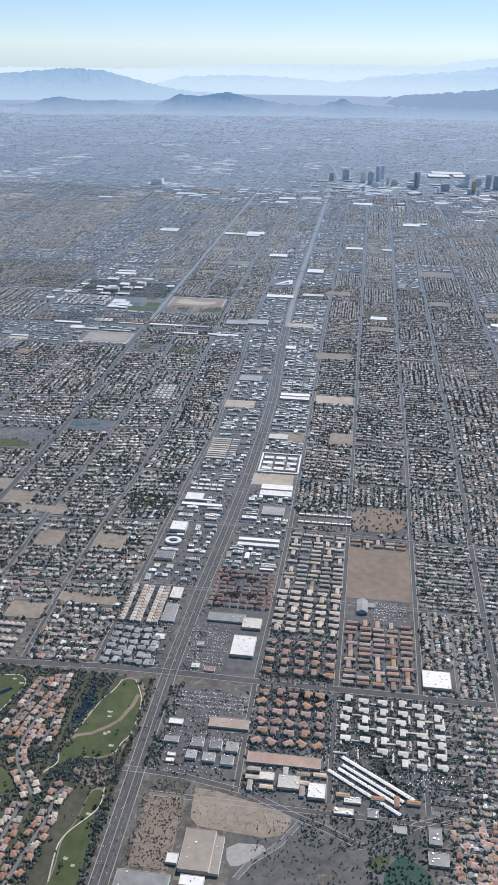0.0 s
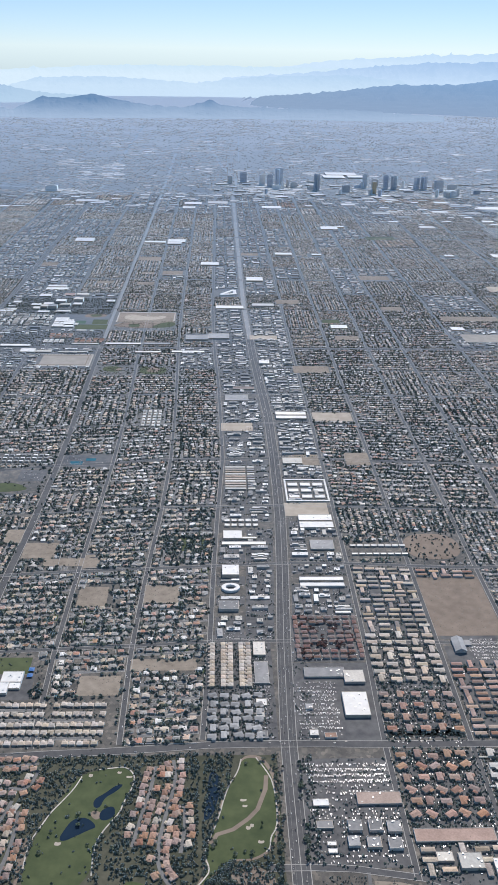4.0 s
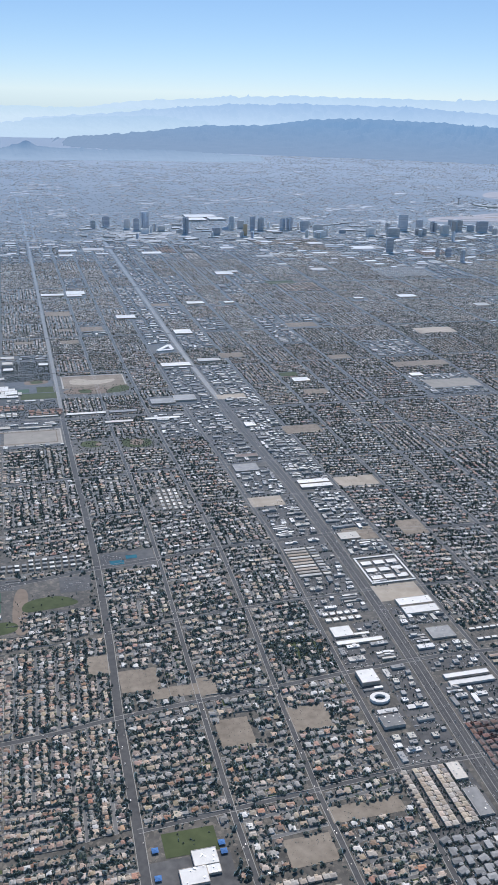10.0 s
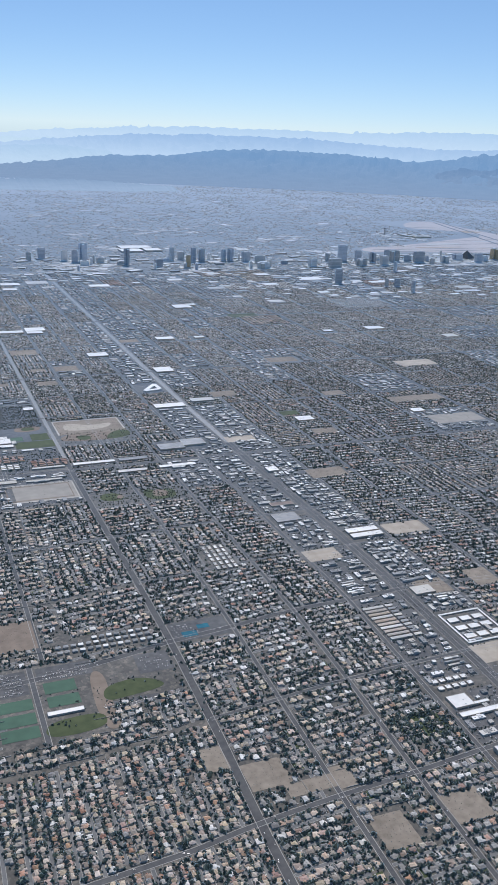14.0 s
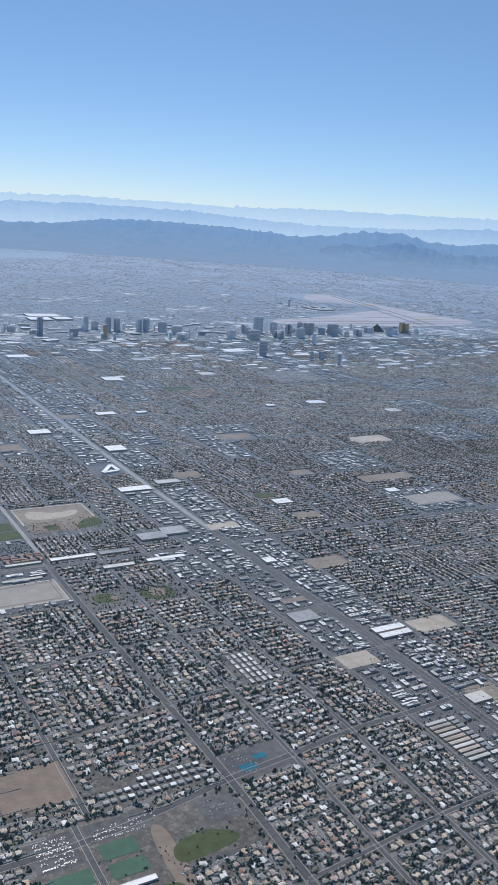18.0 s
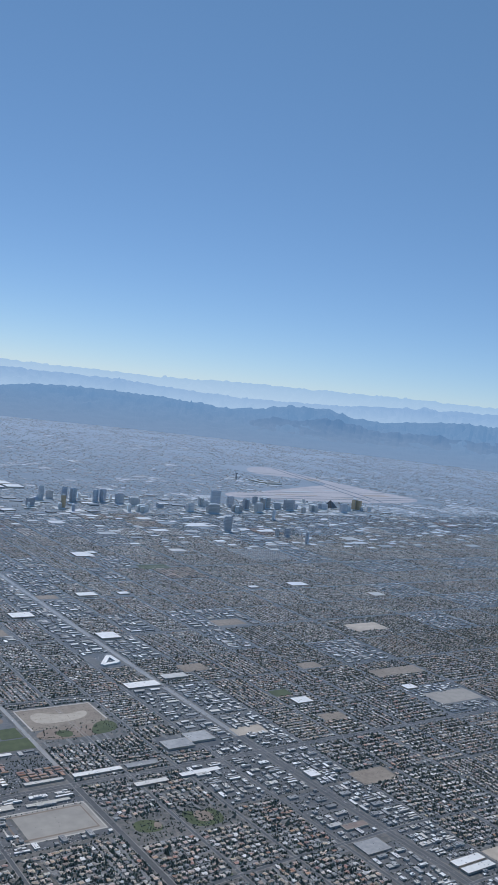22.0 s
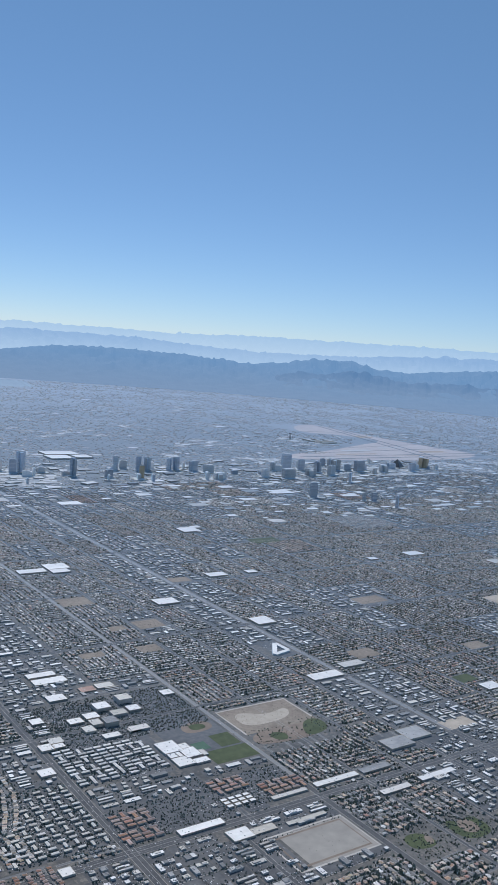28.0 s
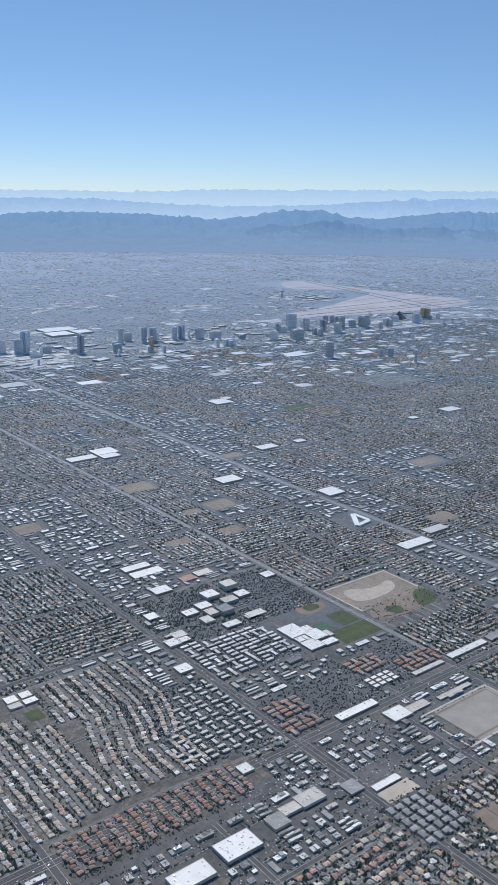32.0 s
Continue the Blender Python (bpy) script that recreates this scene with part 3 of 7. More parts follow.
def free_at(x, y):
    x, y = (float(c) for c in laid(x, y))
    return left_edge_at(y) - 6 < x < right_edge_at(y) + 6 and not TAKEN[int((x + 700) * 2), int((y + 120) * 2)]


# bare or planted plots: x0, y0, x1, y1, surface, label
PLOTS = [
    (-62, 60, -50, 71, DIRT, "bare pale sandy lot"), (-53, 20, -42, 28, DIRT, "bare scrubby dirt lot"),
    (-39, 62, -28, 72, DIRT, "bare scrubby dirt lot"), (-40, 30, -22, 35, DIRT, "narrow bare dirt lot"),
    (-81, 88, -70, 98, DIRT, "bare fenced dirt lot"), (-73, 81, -60, 88, DIRT, "bare dirt lot"), (-60, 82, -55, 90, DIRT, "bare dirt lot"),
    (-89, 98, -83, 107, DIRT, "bare dirt lot"), (47, 45, 67, 76, BROWN, "large vacant brown desert lot"),
    (8, 117, 24, 127, SAND, "bare sandy lot"), (-15, 195, 1, 204, SAND, "bare sandy lot"), (27, 207, 45, 217, SAND, "irregular bare sandy lot"),
    (23, 272, 42, 283, DIRT, "bare dirt lot"), (128, 328, 162, 343, GREYSAND, "sunken grey detention basin"), (124, 371, 161, 382, DIRT, "bare dirt lot"),
    (-139, 168, -120, 185, BROWN, "large vacant brown lot"), (-158, 278, -142, 283, SAND, "narrow bare sandy lot"),
    (-140, 254, -131, 262, BROWN, "vacant brown lot"), (-116, 281, -84, 301, GREYSAND, "sunken flood basin of smooth grey sand"),
    (-79, 363, -43, 386, DIRT, "sunken flood basin of tan sand"), (13, 160, 25, 170, DIRT, "bare dirt corner lot"), (36, 160, 46, 172, DIRT, "bare dirt lot"),
    (176, 447, 205, 462, SAND, "bare tan lot"), (90, 395, 104, 404, DIRT, "bare tan lot"), (52, 330, 66, 338, DIRT, "bare dirt lot"), (2, 330, 18, 338, SAND, "bare dirt lot"),
    (5.5, -60, 14, -40, BROWN, "scrub lot with bushes"),
    (88, 479, 110, 491, DIRT, "bare tan desert lot among houses"),
    (22, 409, 38, 420, DIRT, "bare tan desert lot among houses"),
    (-80, 537, -62, 551, DIRT, "bare tan desert lot among houses"),
    (-58, 489, -43, 501, DIRT, "bare tan desert lot among houses"),
    (-74, 491, -64, 498, DIRT, "bare tan desert lot among houses"),
    (-103, 461, -91, 468, DIRT, "bare tan desert lot among houses"),
    (-152, 515, -140, 527, DIRT, "bare tan desert lot among houses"),
    (-74, 458, -62, 467, DIRT, "bare tan desert lot among houses"),
    (2, 559, 16, 568, DIRT, "bare tan desert lot among houses"),
]
GREENS = [
    (-79, 29, -67, 36, GRASS, "school playing field of green grass"), (-122, 137, -110, 142, TURF, "green artificial turf pitch"), (-122, 143.5, -110, 149, TURF, "green artificial turf pitch"),
    (-136, 131.5, -126, 136.5, TURF, "green artificial turf pitch"), (-136, 125.5, -126, 130.5, TURF, "green artificial turf pitch"), (-136, 138, -126, 143, TURF, "green artificial turf pitch"),
    (-83, 348, -102, 358, GRASS, "school baseball outfield of grass"), (-84, 359, -93, 369, GRASS, "school football field of grass"), (-97, 360, -103, 366, TURF, "green hard courts"),
    (-214, 370, -209, 376, GRASS, "small school lawn"), (48, 364, 59, 372, GRASS, "small green park lawn"),
]
for x0, y0, x1, y1, mat, label in PLOTS + GREENS:
    x0, x1 = min(x0, x1), max(x0, x1)
    for ax in MAJOR_X:
        if x0 < ax < x1 and x1 - x0 < 36:
            x0, x1 = (ax + 1.0, x1) if ax - x0 < x1 - ax else (x0, ax - 1.0)
    for ay in MAJOR_Y:
        if y0 < ay < y1:
            y0, y1 = (ay + 1.2, y1) if ay - y0 < y1 - ay else (y0, ay - 1.2)
    keep(x0, y0, x1, y1)
    v, q = sheets([(x0, y0, x1, y1)], 0.05)
    set_down("dirt_lot" if mat not in (GRASS, TURF) else "sports_field", mesh("lot", v, q), mat, label, "lot" if mat not in (GRASS, TURF) else "field")

keep(-78, -75, -1.5, -0.5)      # golf estate
keep(-84, 18, -65, 37)      # school with blue shades
keep(-138, 122, -107, 158)   # sports park
keep(-107, 134, -84, 155)   # park lawn and parking
keep(-83, 0, -42, 19)       # rows of pale houses
keep(-79, 267, -41, 284)    # ball fields
keep(-118, 346, -42, 387)   # school and park
keep(-234, 302, -180, 319)  # red-roofed rows
keep(-144, 380, -83, 423)  # hospital grounds
keep(-220, 365, -205, 389)  # grey school
keep(46, -35, 77, 0)        # white apartments
keep(25, -29, 46, 0)        # orange apartments
keep(25, 3, 45, 47)         # tan apartments
keep(-20, 2, -1.5, 46)        # tan rows, grey apartments and roadside shops
keep(55, -60, 72, -47)      # lake
keep(46, 85, 67, 105)       # neighbourhood park
keep(46, 32, 67, 45)        # church
keep(-18, 426, -2, 448)     # triangular roof
keep(-36, 325, -8, 341)     # long grey store
keep(-190, 320, -156, 361)  # grey apartments
keep(-237, 300, -172, 389)  # bending streets
keep(3, -36, 25, 0)          # offices and lots by the crossing
keep(3, 1, 25, 33)          # big store and its parking
keep(3, -82, 72, -36)       # halls and lots by the lake
keep(-121.2, 161, -119.2, 306)  # north avenue
keep(-117, 318, -82, 340)   # red and white flats
keep(-156, 316, -120, 336)  # red flats
keep(-159, 259, -141, 294)  # grey flats
keep(-116, 160, -86, 171)   # white-roofed row houses
keep(-80, 157, -59, 170)    # pool and parking
keep(-52, 198, -41, 220)    # white-roofed flats
keep(27, 87, 48, 98)        # long row houses
keep(4, 33, 25, 56)         # red-leaved court

# ---- roads ----
def in_view(x, y):
    return left_edge(y) - 15 < x < right_edge(y) + 15


def spans(line, along_y):
    """Stretches of a line across the built-up area."""
    lo, hi, run = None, None, []
    for s in np.arange(-82, 900, 2.0) if along_y else np.arange(-420, 960, 2.0):
        x, y = (line, s) if along_y else (s, line)
        shut = (along_y and line in (-20, -40, -60) and y < 2) or (along_y and line in (25, 46, 68, 88) and y < -38) or (along_y and line == -112 and (y > 400 or y < 306)) or (along_y and -236 < line < -156 and 300 < y < 388) or (along_y and line == -112 and 340 < y < 392)
        shut |= (not along_y and line in (41, 121, 199, 276, 353, 434) and -160 < x < 100 and (x < -82 or line in (353, 434, 276)))
        shut |= (not along_y and line in (-41, -82) and x < 3)
        if in_view(x, y) and not shut:
            lo = s if lo is None else lo
            hi = s
        elif lo is not None:
            run.append((lo, hi))
            lo = None
    if lo is not None:
        run.append((lo, hi))
    return [r for r in run if r[1] - r[0] > 15]


def lay_road(points, width, z, label, top=None):
    v, q = strip(points, width, z)
    ob = tagged(new("road", mesh("road", v, q, None, [top or (AVENUE if width > 1.7 else ASPHALT)])), label, "road", kind="structure")
    if width > 0.95:
        rim, rq = [], []
        body, _ = strip(points, width, z)
        for side in (0, 1):
            edge = body[side::2, :2]
            out = edge + (edge - body[1 - side::2, :2]) / width * 0.12
            v, q = strip([tuple(c) for c in out], 0.17, z + 0.015)
            rq.append(q + sum(len(r) for r in rim))
            rim.append(v)
        part("pavement", mesh("pavement", np.concatenate(rim), np.concatenate(rq), None, [CONCRETE]), None, ob, "pale concrete footway and kerb")
    if width > 2.9:
        v, q = strip(points, 0.16, z + 0.03)
        part("median", mesh("median", v, q, None, [CONCRETE]), None, ob, "pale raised centre strip")
        body, _ = strip(points, width, z)
        mid, rim = (body[0::2, :2] + body[1::2, :2]) / 2, body[1::2, :2]
        for f in (-0.6, 0.6) if width > 3.3 and top is None else ():
            v, q = strip([tuple(c) for c in mid + (rim - mid) * f], 0.03, z + 0.02)
            part("lane_line", mesh("lane_line", v, q, None, [CONCRETE]), None, ob, "worn white lane line")
    return ob


def leaning(points):
    """A straight grid line as it lies on the ground."""
    (ax, ay), (bx, by) = points
    k = max(2, int(math.hypot(bx - ax, by - ay) / 12))
    u, v = laid(np.linspace(ax, bx, k + 1), np.linspace(ay, by, k + 1))
    return list(zip(u.tolist(), v.tolist()))


for x in AVENUES_X:
    for a, b in spans(x, True):
        w = MAJOR_X.get(x, 1.1)
        if x == 0 and b > 340 > a:      # past the great cross avenue the glare is painted as a paler roadway
            lay_road(leaning([(x, 330), (x, b)]), w * 0.62, 0.036, "straight pale concrete avenue running east", GLARE_PALED)
            b = 330
        if x == -82 and b > 340 > a:
            lay_road(leaning([(x, 330), (x, b)]), w * 0.66, 0.036, "straight pale concrete avenue running east", GLARE_PALED)
            b = 330
        lay_road(leaning([(x, a), (x, b)]), w, 0.03 if x not in MAJOR_X else 0.036, "straight grey asphalt avenue running east" if x in MAJOR_X else "narrow grey asphalt street")
for y in AVENUES_Y:
    for a, b in spans(y, False):
        lay_road(leaning([(a, y), (b, y)]), MAJOR_Y.get(y, 1.1), 0.042 if y not in MAJOR_Y else 0.048, "straight grey asphalt cross avenue" if y in MAJOR_Y else "narrow grey asphalt side street")
lay_road([(-124.6, 112), (-124.6, 159)], 1.3, 0.036, "straight grey asphalt avenue running east")
lay_road([(-120.2, 161), (-120.2, 306)], 1.3, 0.036, "straight grey asphalt avenue running east")
for pts, w in (([(-6, -33.7), (3.4, -33.7), (12.1, -34.2), (27.9, -37), (38.7, -42.1), (45.5, -44.6), (53, -48.3), (57.8, -47.1), (65.2, -40.9), (78.8, -34.6)], 1.5), ([(28, -60), (30.3, -55.9), (36.1, -50.2), (40, -43.5)], 1.1),
               ([(-137.9, 412.3), (-126.2, 420.7), (-117.1, 423), (-103.4, 424.6), (-95.1, 422.3), (-83, 415)], 1.1), ([(14.8, -35), (14.5, -41), (13.2, -47), (12, -60)], 0.8), ([(-233, 388), (-157, 388)], 1.3), ([(-205, 337.6), (-182, 337.6)], 0.9),
               ([(-226.5, 319), (-226.5, 387)], 1.0), ([(-220, 322), (-219.5, 361)], 1.0), ([(-212.8, 322), (-212.6, 387)], 1.0), ([(-206.9, 322), (-204.8, 338), (-202, 349), (-198.3, 361), (-198, 387)], 1.0), ([(-198.3, 323), (-198, 338), (-195, 348), (-191, 361), (-190.6, 387)], 1.0),
               ([(-190.4, 338), (-187, 348), (-183.9, 361), (-184, 387)], 1.0), ([(-183, 338), (-179, 349), (-175.4, 361), (-175.8, 387)], 1.0), ([(-233, 318.6), (-180, 318.6)], 1.0)):
    lay_road(pts, w * 0.9, 0.04, "curving grey asphalt estate road" if w < 1.4 else "tree-lined curving grey road", STREET if w < 1.4 else None)
lay_road([(0, 898), (6, 1010), (-10, 1150), (-30, 1400), (-45, 1800)], 4.0, 0.036, "pale avenue running on to the far valley", GLARE_PALED)
lay_road([(-82, 898), (-84, 1200), (-88, 1700)], 3.0, 0.036, "pale avenue running on to the far valley", GLARE_PALED)
lay_road([(-155, 898), (-165, 1300), (-180, 1900)], 4.0, 0.036, "pale avenue running on to the far valley", GLARE_PALED)
lay_road([(161, 898), (190, 1300), (210, 1900)], 3.0, 0.036, "pale avenue running on to the far valley", GLARE_PALED)
lay_road([(322, 880), (360, 1300), (400, 1900)], 3.0, 0.036, "pale avenue running on to the far valley", GLARE_PALED)
lay_road([(-420, 990), (-240, 930), (-130, 905), (0, 890), (120, 870), (300, 850), (520, 800), (760, 740)], 7.0, 0.06, "wide pale freeway with ramps", GLARE_PALED)
lay_road([(-330, 1010), (-250, 945), (-200, 960), (-160, 1000)], 3.0, 0.07, "curving freeway ramp", GLARE_PALED)


# ---- cells between the avenues ----
houses = [[] for _ in ROOFS]      # rows of x, y, w, d, angle, wall height, rise, one list a roof
blocks = []                       # flat-roofed buildings: x, y, w, d, angle, height, roof kind
trees = []                        # x, y, radius, height
lots = []                         # parking rectangles
streets = []                      # local streets
cars = []                         # x, y, angle


def scatter_cars(x0, y0, x1, y1, share):
    for y in np.arange(y0 + 0.6, y1 - 0.3, 1.25):
        for x in np.arange(x0 + 0.4, x1 - 0.3, 0.32):
            if RNG.random() < share:
                cars.append((x, y, math.pi / 2 + RNG.normal(0, 0.03)))


yards = []                        # one gravel or planted plot a house: x0, y0, x1, y1
lawns = []
drives = []                       # pale driveways and patios
garden_walls = []                 # x, y, length, thickness, angle, height
bulbs = []                        # round ends of closed streets
pools = []


def fill_homes(x0, x1, y0, y1, mix, lot, deep, big, green, along):
    """Rows of houses, back to back, on local streets that end in a round turning place."""
    if along == "x":
        a0, a1, b0, b1 = x0, x1, y0, y1
    else:
        a0, a1, b0, b1 = y0, y1, x0, x1
    if a1 - a0 > 24 and RNG.random() < 0.85:
        cut = a0 + (a1 - a0) * RNG.uniform(0.35, 0.65)
        for lo, hi in ((a0, cut - 0.15), (cut + 0.15, a1)):
            turn = along if RNG.random() < 0.5 else ("x" if along == "y" else "y")
            box4 = (lo, hi, b0, b1) if along == "x" else (b0, b1, lo, hi)
            fill_homes(*box4, mix, lot, deep * RNG.uniform(0.9, 1.12), big, green, turn)
        return

    def lay(a, b):
        return (a, b) if along == "x" else (b, a)

    near, mid_way = y0 < 300, y0 < 470
    period = 2 * deep + 0.8
    k = max(1, round((b1 - b0) / period))
    period = (b1 - b0) / k
    deep = (period - 0.8) / 2
    for i in range(k):
        mid = b0 + (i + 0.5) * period
        short = RNG.uniform(1.5, 4.5) if RNG.random() < 0.6 else 0.0
        first = RNG.random() < 0.5
        s0, s1 = (a0, a1 - short) if first else (a0 + short, a1)
        streets.append((*lay(s0, mid - 0.4), *lay(s1, mid + 0.4)))
        if short and near:
            bulbs.append((*lay(s1 if first else s0, mid), 0.85))
        if near:
            u, v = lay((a0 + a1) / 2, mid - period / 2)
            if free_at(u, v):
                garden_walls.append((u, v, a1 - a0 - 0.5, 0.07, 0.0 if along == "x" else math.pi / 2, 0.2))
        for side in (-1, 1):
            edges = [a0 + 0.2]
            while edges[-1] < a1 - lot * 0.8:
                edges.append(edges[-1] + lot * RNG.uniform(0.82, 1.22))
            for e0, e1 in zip(edges[:-1], edges[1:]):
                a, wide = (e0 + e1) / 2 + RNG.normal(0, 0.06) * lot, e1 - e0
                b = mid + side * (0.4 + deep * RNG.normal(0.5, 0.07))
                x, y = lay(a, b)
                if RNG.random() > 0.965 or not free_at(x, y) or not free_at(x - 0.6, y - 0.6) or not free_at(x + 0.6, y + 0.6):
                    continue
                w, d = min(big * RNG.uniform(0.8, 1.2), wide * 1.02), min(big * RNG.uniform(0.62, 0.95), deep * 0.85)
                hh = 0.5 if RNG.random() < 0.25 else 0.3
                ang = (0 if along == "x" else math.pi / 2) + (math.pi / 2 if RNG.random() < 0.3 else 0) + RNG.normal(0, 0.05)
                kind = RNG.choice(len(ROOFS), p=mix)
                rise = 0.13 + 0.1 * RNG.random()
                houses[kind].append((x, y, w, d, ang, hh, rise))
                if mid_way:
                    c, s = math.cos(ang), math.sin(ang)
                    for _ in range(2 if near else 1):
                        p, q = RNG.uniform(-0.42, 0.42) * w, RNG.choice([-1, 1]) * d * RNG.uniform(0.3, 0.55)
                        houses[kind].append((x + p * c - q * s, y + p * s + q * c, d * RNG.uniform(0.65, 0.95), w * RNG.uniform(0.3, 0.48), ang + math.pi / 2, hh * RNG.uniform(0.85, 0.97), rise * 0.75))
                if y < 420:
                    lo, hi = sorted((mid + side * 0.42, mid + side * (0.4 + deep - 0.04)))
                    (lawns if RNG.random() < 0.05 else yards).append((*lay(e0 + 0.03, lo), *lay(e1 - 0.03, hi)))
                if near:
                    g = a + RNG.choice([-1, 1]) * wide * 0.28
                    lo, hi = sorted((mid + side * 0.4, mid + side * (0.4 + deep * 0.4)))
                    drives.append((*lay(g - 0.2, lo), *lay(g + 0.2, hi)))
                    lo, hi = sorted((mid + side * (0.4 + deep * 0.72), mid + side * (0.4 + deep * RNG.uniform(0.8, 0.95))))
                    if RNG.random() < 0.55:
                        drives.append((*lay(a - wide * RNG.uniform(0.1, 0.4), lo), *lay(a + wide * RNG.uniform(0.05, 0.35), hi)))
                    if RNG.random() < 0.1:
                        u, v = lay(a + wide * 0.3, (lo + hi) / 2)
                        pools.append((u - 0.22, v - 0.16, u + 0.22, v + 0.16))
                    u, v = lay(e0, mid + side * (0.4 + deep * 0.62))
                    garden_walls.append((u, v, deep * 0.7, 0.06, math.pi / 2 if along == "x" else 0.0, 0.18))
                    if RNG.random() < 0.3:
                        u, v = lay(g + RNG.normal(0, 0.05), mid + side * 0.75)
                        cars.append((u, v, math.pi / 2 if along == "x" else 0.0))
                for _ in range(RNG.poisson(1.9 * green) if mid_way else RNG.poisson(1.0)):
                    r = min(0.15 + 0.14 * RNG.gamma(1.7), 0.66)
                    u, v = lay(a + RNG.uniform(-0.55, 0.55) * wide, mid + side * (0.5 + deep * (RNG.uniform(0.02, 0.2) if RNG.random() < 0.4 else RNG.uniform(0.72, 1.0))))
                    trees.append((u, v, r, 0.22 + r * RNG.uniform(0.8, 1.4)))
    area = (x1 - x0) * (y1 - y0)
    n = int(area * green * 0.55)
    x, y = RNG.uniform(x0, x1, n), RNG.uniform(y0, y1, n)
    thick = np.array([noise.noise(Vector((p * 0.07, s * 0.07, 2.0))) for p, s in zip(x, y)])
    ok = free(x, y) & (RNG.random(n) < 0.6 + thick * 0.9)
    r = RNG.gamma(3.0, 0.118, n).clip(0.1, 0.8) * (1.0 if near else 0.85)
    trees.extend(zip(x[ok], y[ok], r[ok], (r * RNG.uniform(1.0, 1.8, n))[ok]))


def home(x, y, ang, w, kind):
    """A common house: main hip and a wing."""
    d = w * RNG.uniform(0.68, 0.85)
    hh = 0.5 if RNG.random() < 0.25 else 0.3
    houses[kind].append((x, y, w, d, ang, hh, 0.13 + 0.08 * RNG.random()))
    s, t = RNG.uniform(-0.3, 0.3) * w, RNG.choice([-1, 1]) * d * 0.4
    houses[kind].append((x + s * math.cos(ang) - t * math.sin(ang), y + s * math.sin(ang) + t * math.cos(ang), w * 0.62, d * 0.62, ang + math.pi / 2, hh * 0.92, 0.12))


def park_rows(x0, y0, x1, y1, share):
    """Cars nose to nose in double rows, some bays empty."""
    for y in np.arange(y0 + 0.4, y1 - 0.3, 1.7):
        n = max(0, int((x1 - x0 - 0.6) / 0.3))
        for k in np.flatnonzero(RNG.random(n) < share * RNG.uniform(0.3, 1.5)):
            cars.append((x0 + 0.3 + k * 0.3, y + (0.25 if RNG.random() < 0.5 else -0.25), math.pi / 2))


def fill_shops(x0, x1, y0, y1):
    """Stores, offices and parking, plot by plot."""
    nx, ny = max(1, round((x1 - x0) / 8.2)), max(2, round((y1 - y0) / 5.6))
    for i in range(nx):
        for j in range(ny):
            a0, a1 = x0 + (x1 - x0) * i / nx + 0.15, x0 + (x1 - x0) * (i + 1) / nx - 0.15
            b0, b1 = y0 + (y1 - y0) * j / ny + 0.15, y0 + (y1 - y0) * (j + 1) / ny - 0.15
            w, d = a1 - a0, b1 - b0
            mx, my = (a0 + a1) / 2, (b0 + b1) / 2
            if not free_at(mx, my):
                continue
            lots.append((a0, b0, a1, b1))
            pick = RNG.random()
            if pick < 0.3:
                rows = [(mx, b0 + d * 0.68, w * RNG.uniform(0.5, 0.8), d * RNG.uniform(0.25, 0.42))]
            elif pick < 0.5:
                rows = [(a0 + w * u, b0 + d * s, RNG.uniform(1.2, 2.3), RNG.uniform(1.0, 2.1)) for u, s in ((0.22, 0.25), (0.75, 0.3), (0.3, 0.78), (0.8, 0.75))]
            elif pick < 0.68:
                rows = [(mx + RNG.uniform(-0.1, 0.1) * w, b0 + d * s, w * RNG.uniform(0.45, 0.8), 0.85) for s in (0.2, 0.5, 0.8)]
            elif pick < 0.86:
                rows = [(a0 + w * 0.16, my, w * 0.2, d * 0.7), (mx + w * 0.12, b1 - 0.9, w * 0.5, 1.4), (a1 - 1.2, b0 + 1.2, 1.4, 1.3)]
            else:
                rows = [(mx, my, 1.8, 1.6), (a0 + 1.0, b0 + 0.8, 1.2, 0.9), (a1 - 1.1, b1 - 0.9, 1.3, 1.0)]
            for cx, cy, bw, bd in rows:
                if free_at(cx, cy) and free_at(cx - bw / 2, cy) and free_at(cx + bw / 2, cy):
                    blocks.append((cx, cy, bw, bd, RNG.normal(0, 0.015), RNG.uniform(0.35, 0.75), RNG.choice(3, p=[0.3, 0.34, 0.36])))
                    if b0 < 330 and bw > 2.2:      # a step in the roof line
                        blocks.append((cx + RNG.uniform(-0.3, 0.3) * bw, cy + RNG.uniform(-0.2, 0.2) * bd, bw * RNG.uniform(0.25, 0.5), bd * RNG.uniform(0.5, 1.15), 0.0, RNG.uniform(0.5, 0.95), RNG.choice(3, p=[0.3, 0.34, 0.36])))
            if RNG.random() < 0.85:
                if b0 < 480:
                    park_rows(a0, b0, a1, b1, 0.26 if b0 < 330 else 0.07)
            if b0 < 330:
                for u in np.arange(a0 + 0.8, a1 - 0.6, RNG.uniform(1.3, 2.2)):      # planted strips
                    trees.append((u, b0 + RNG.normal(0, 0.08), RNG.uniform(0.14, 0.3), RNG.uniform(0.3, 0.6)))
                garden_walls.append((mx, b0 - 0.08, w, 0.14, 0.0, 0.05))
            for x, y in ((RNG.uniform(a0, a1), RNG.choice([b0, b1]) + RNG.normal(0, 0.2)) if RNG.random() < 0.6 else (RNG.uniform(a0, a1), RNG.uniform(b0, b1)) for _ in range(int(w * d * 0.55))):
                if free_at(x, y):
                    r = RNG.uniform(0.12, 0.34)
                    trees.append((x, y, r, r * RNG.uniform(1.3, 2.2)))


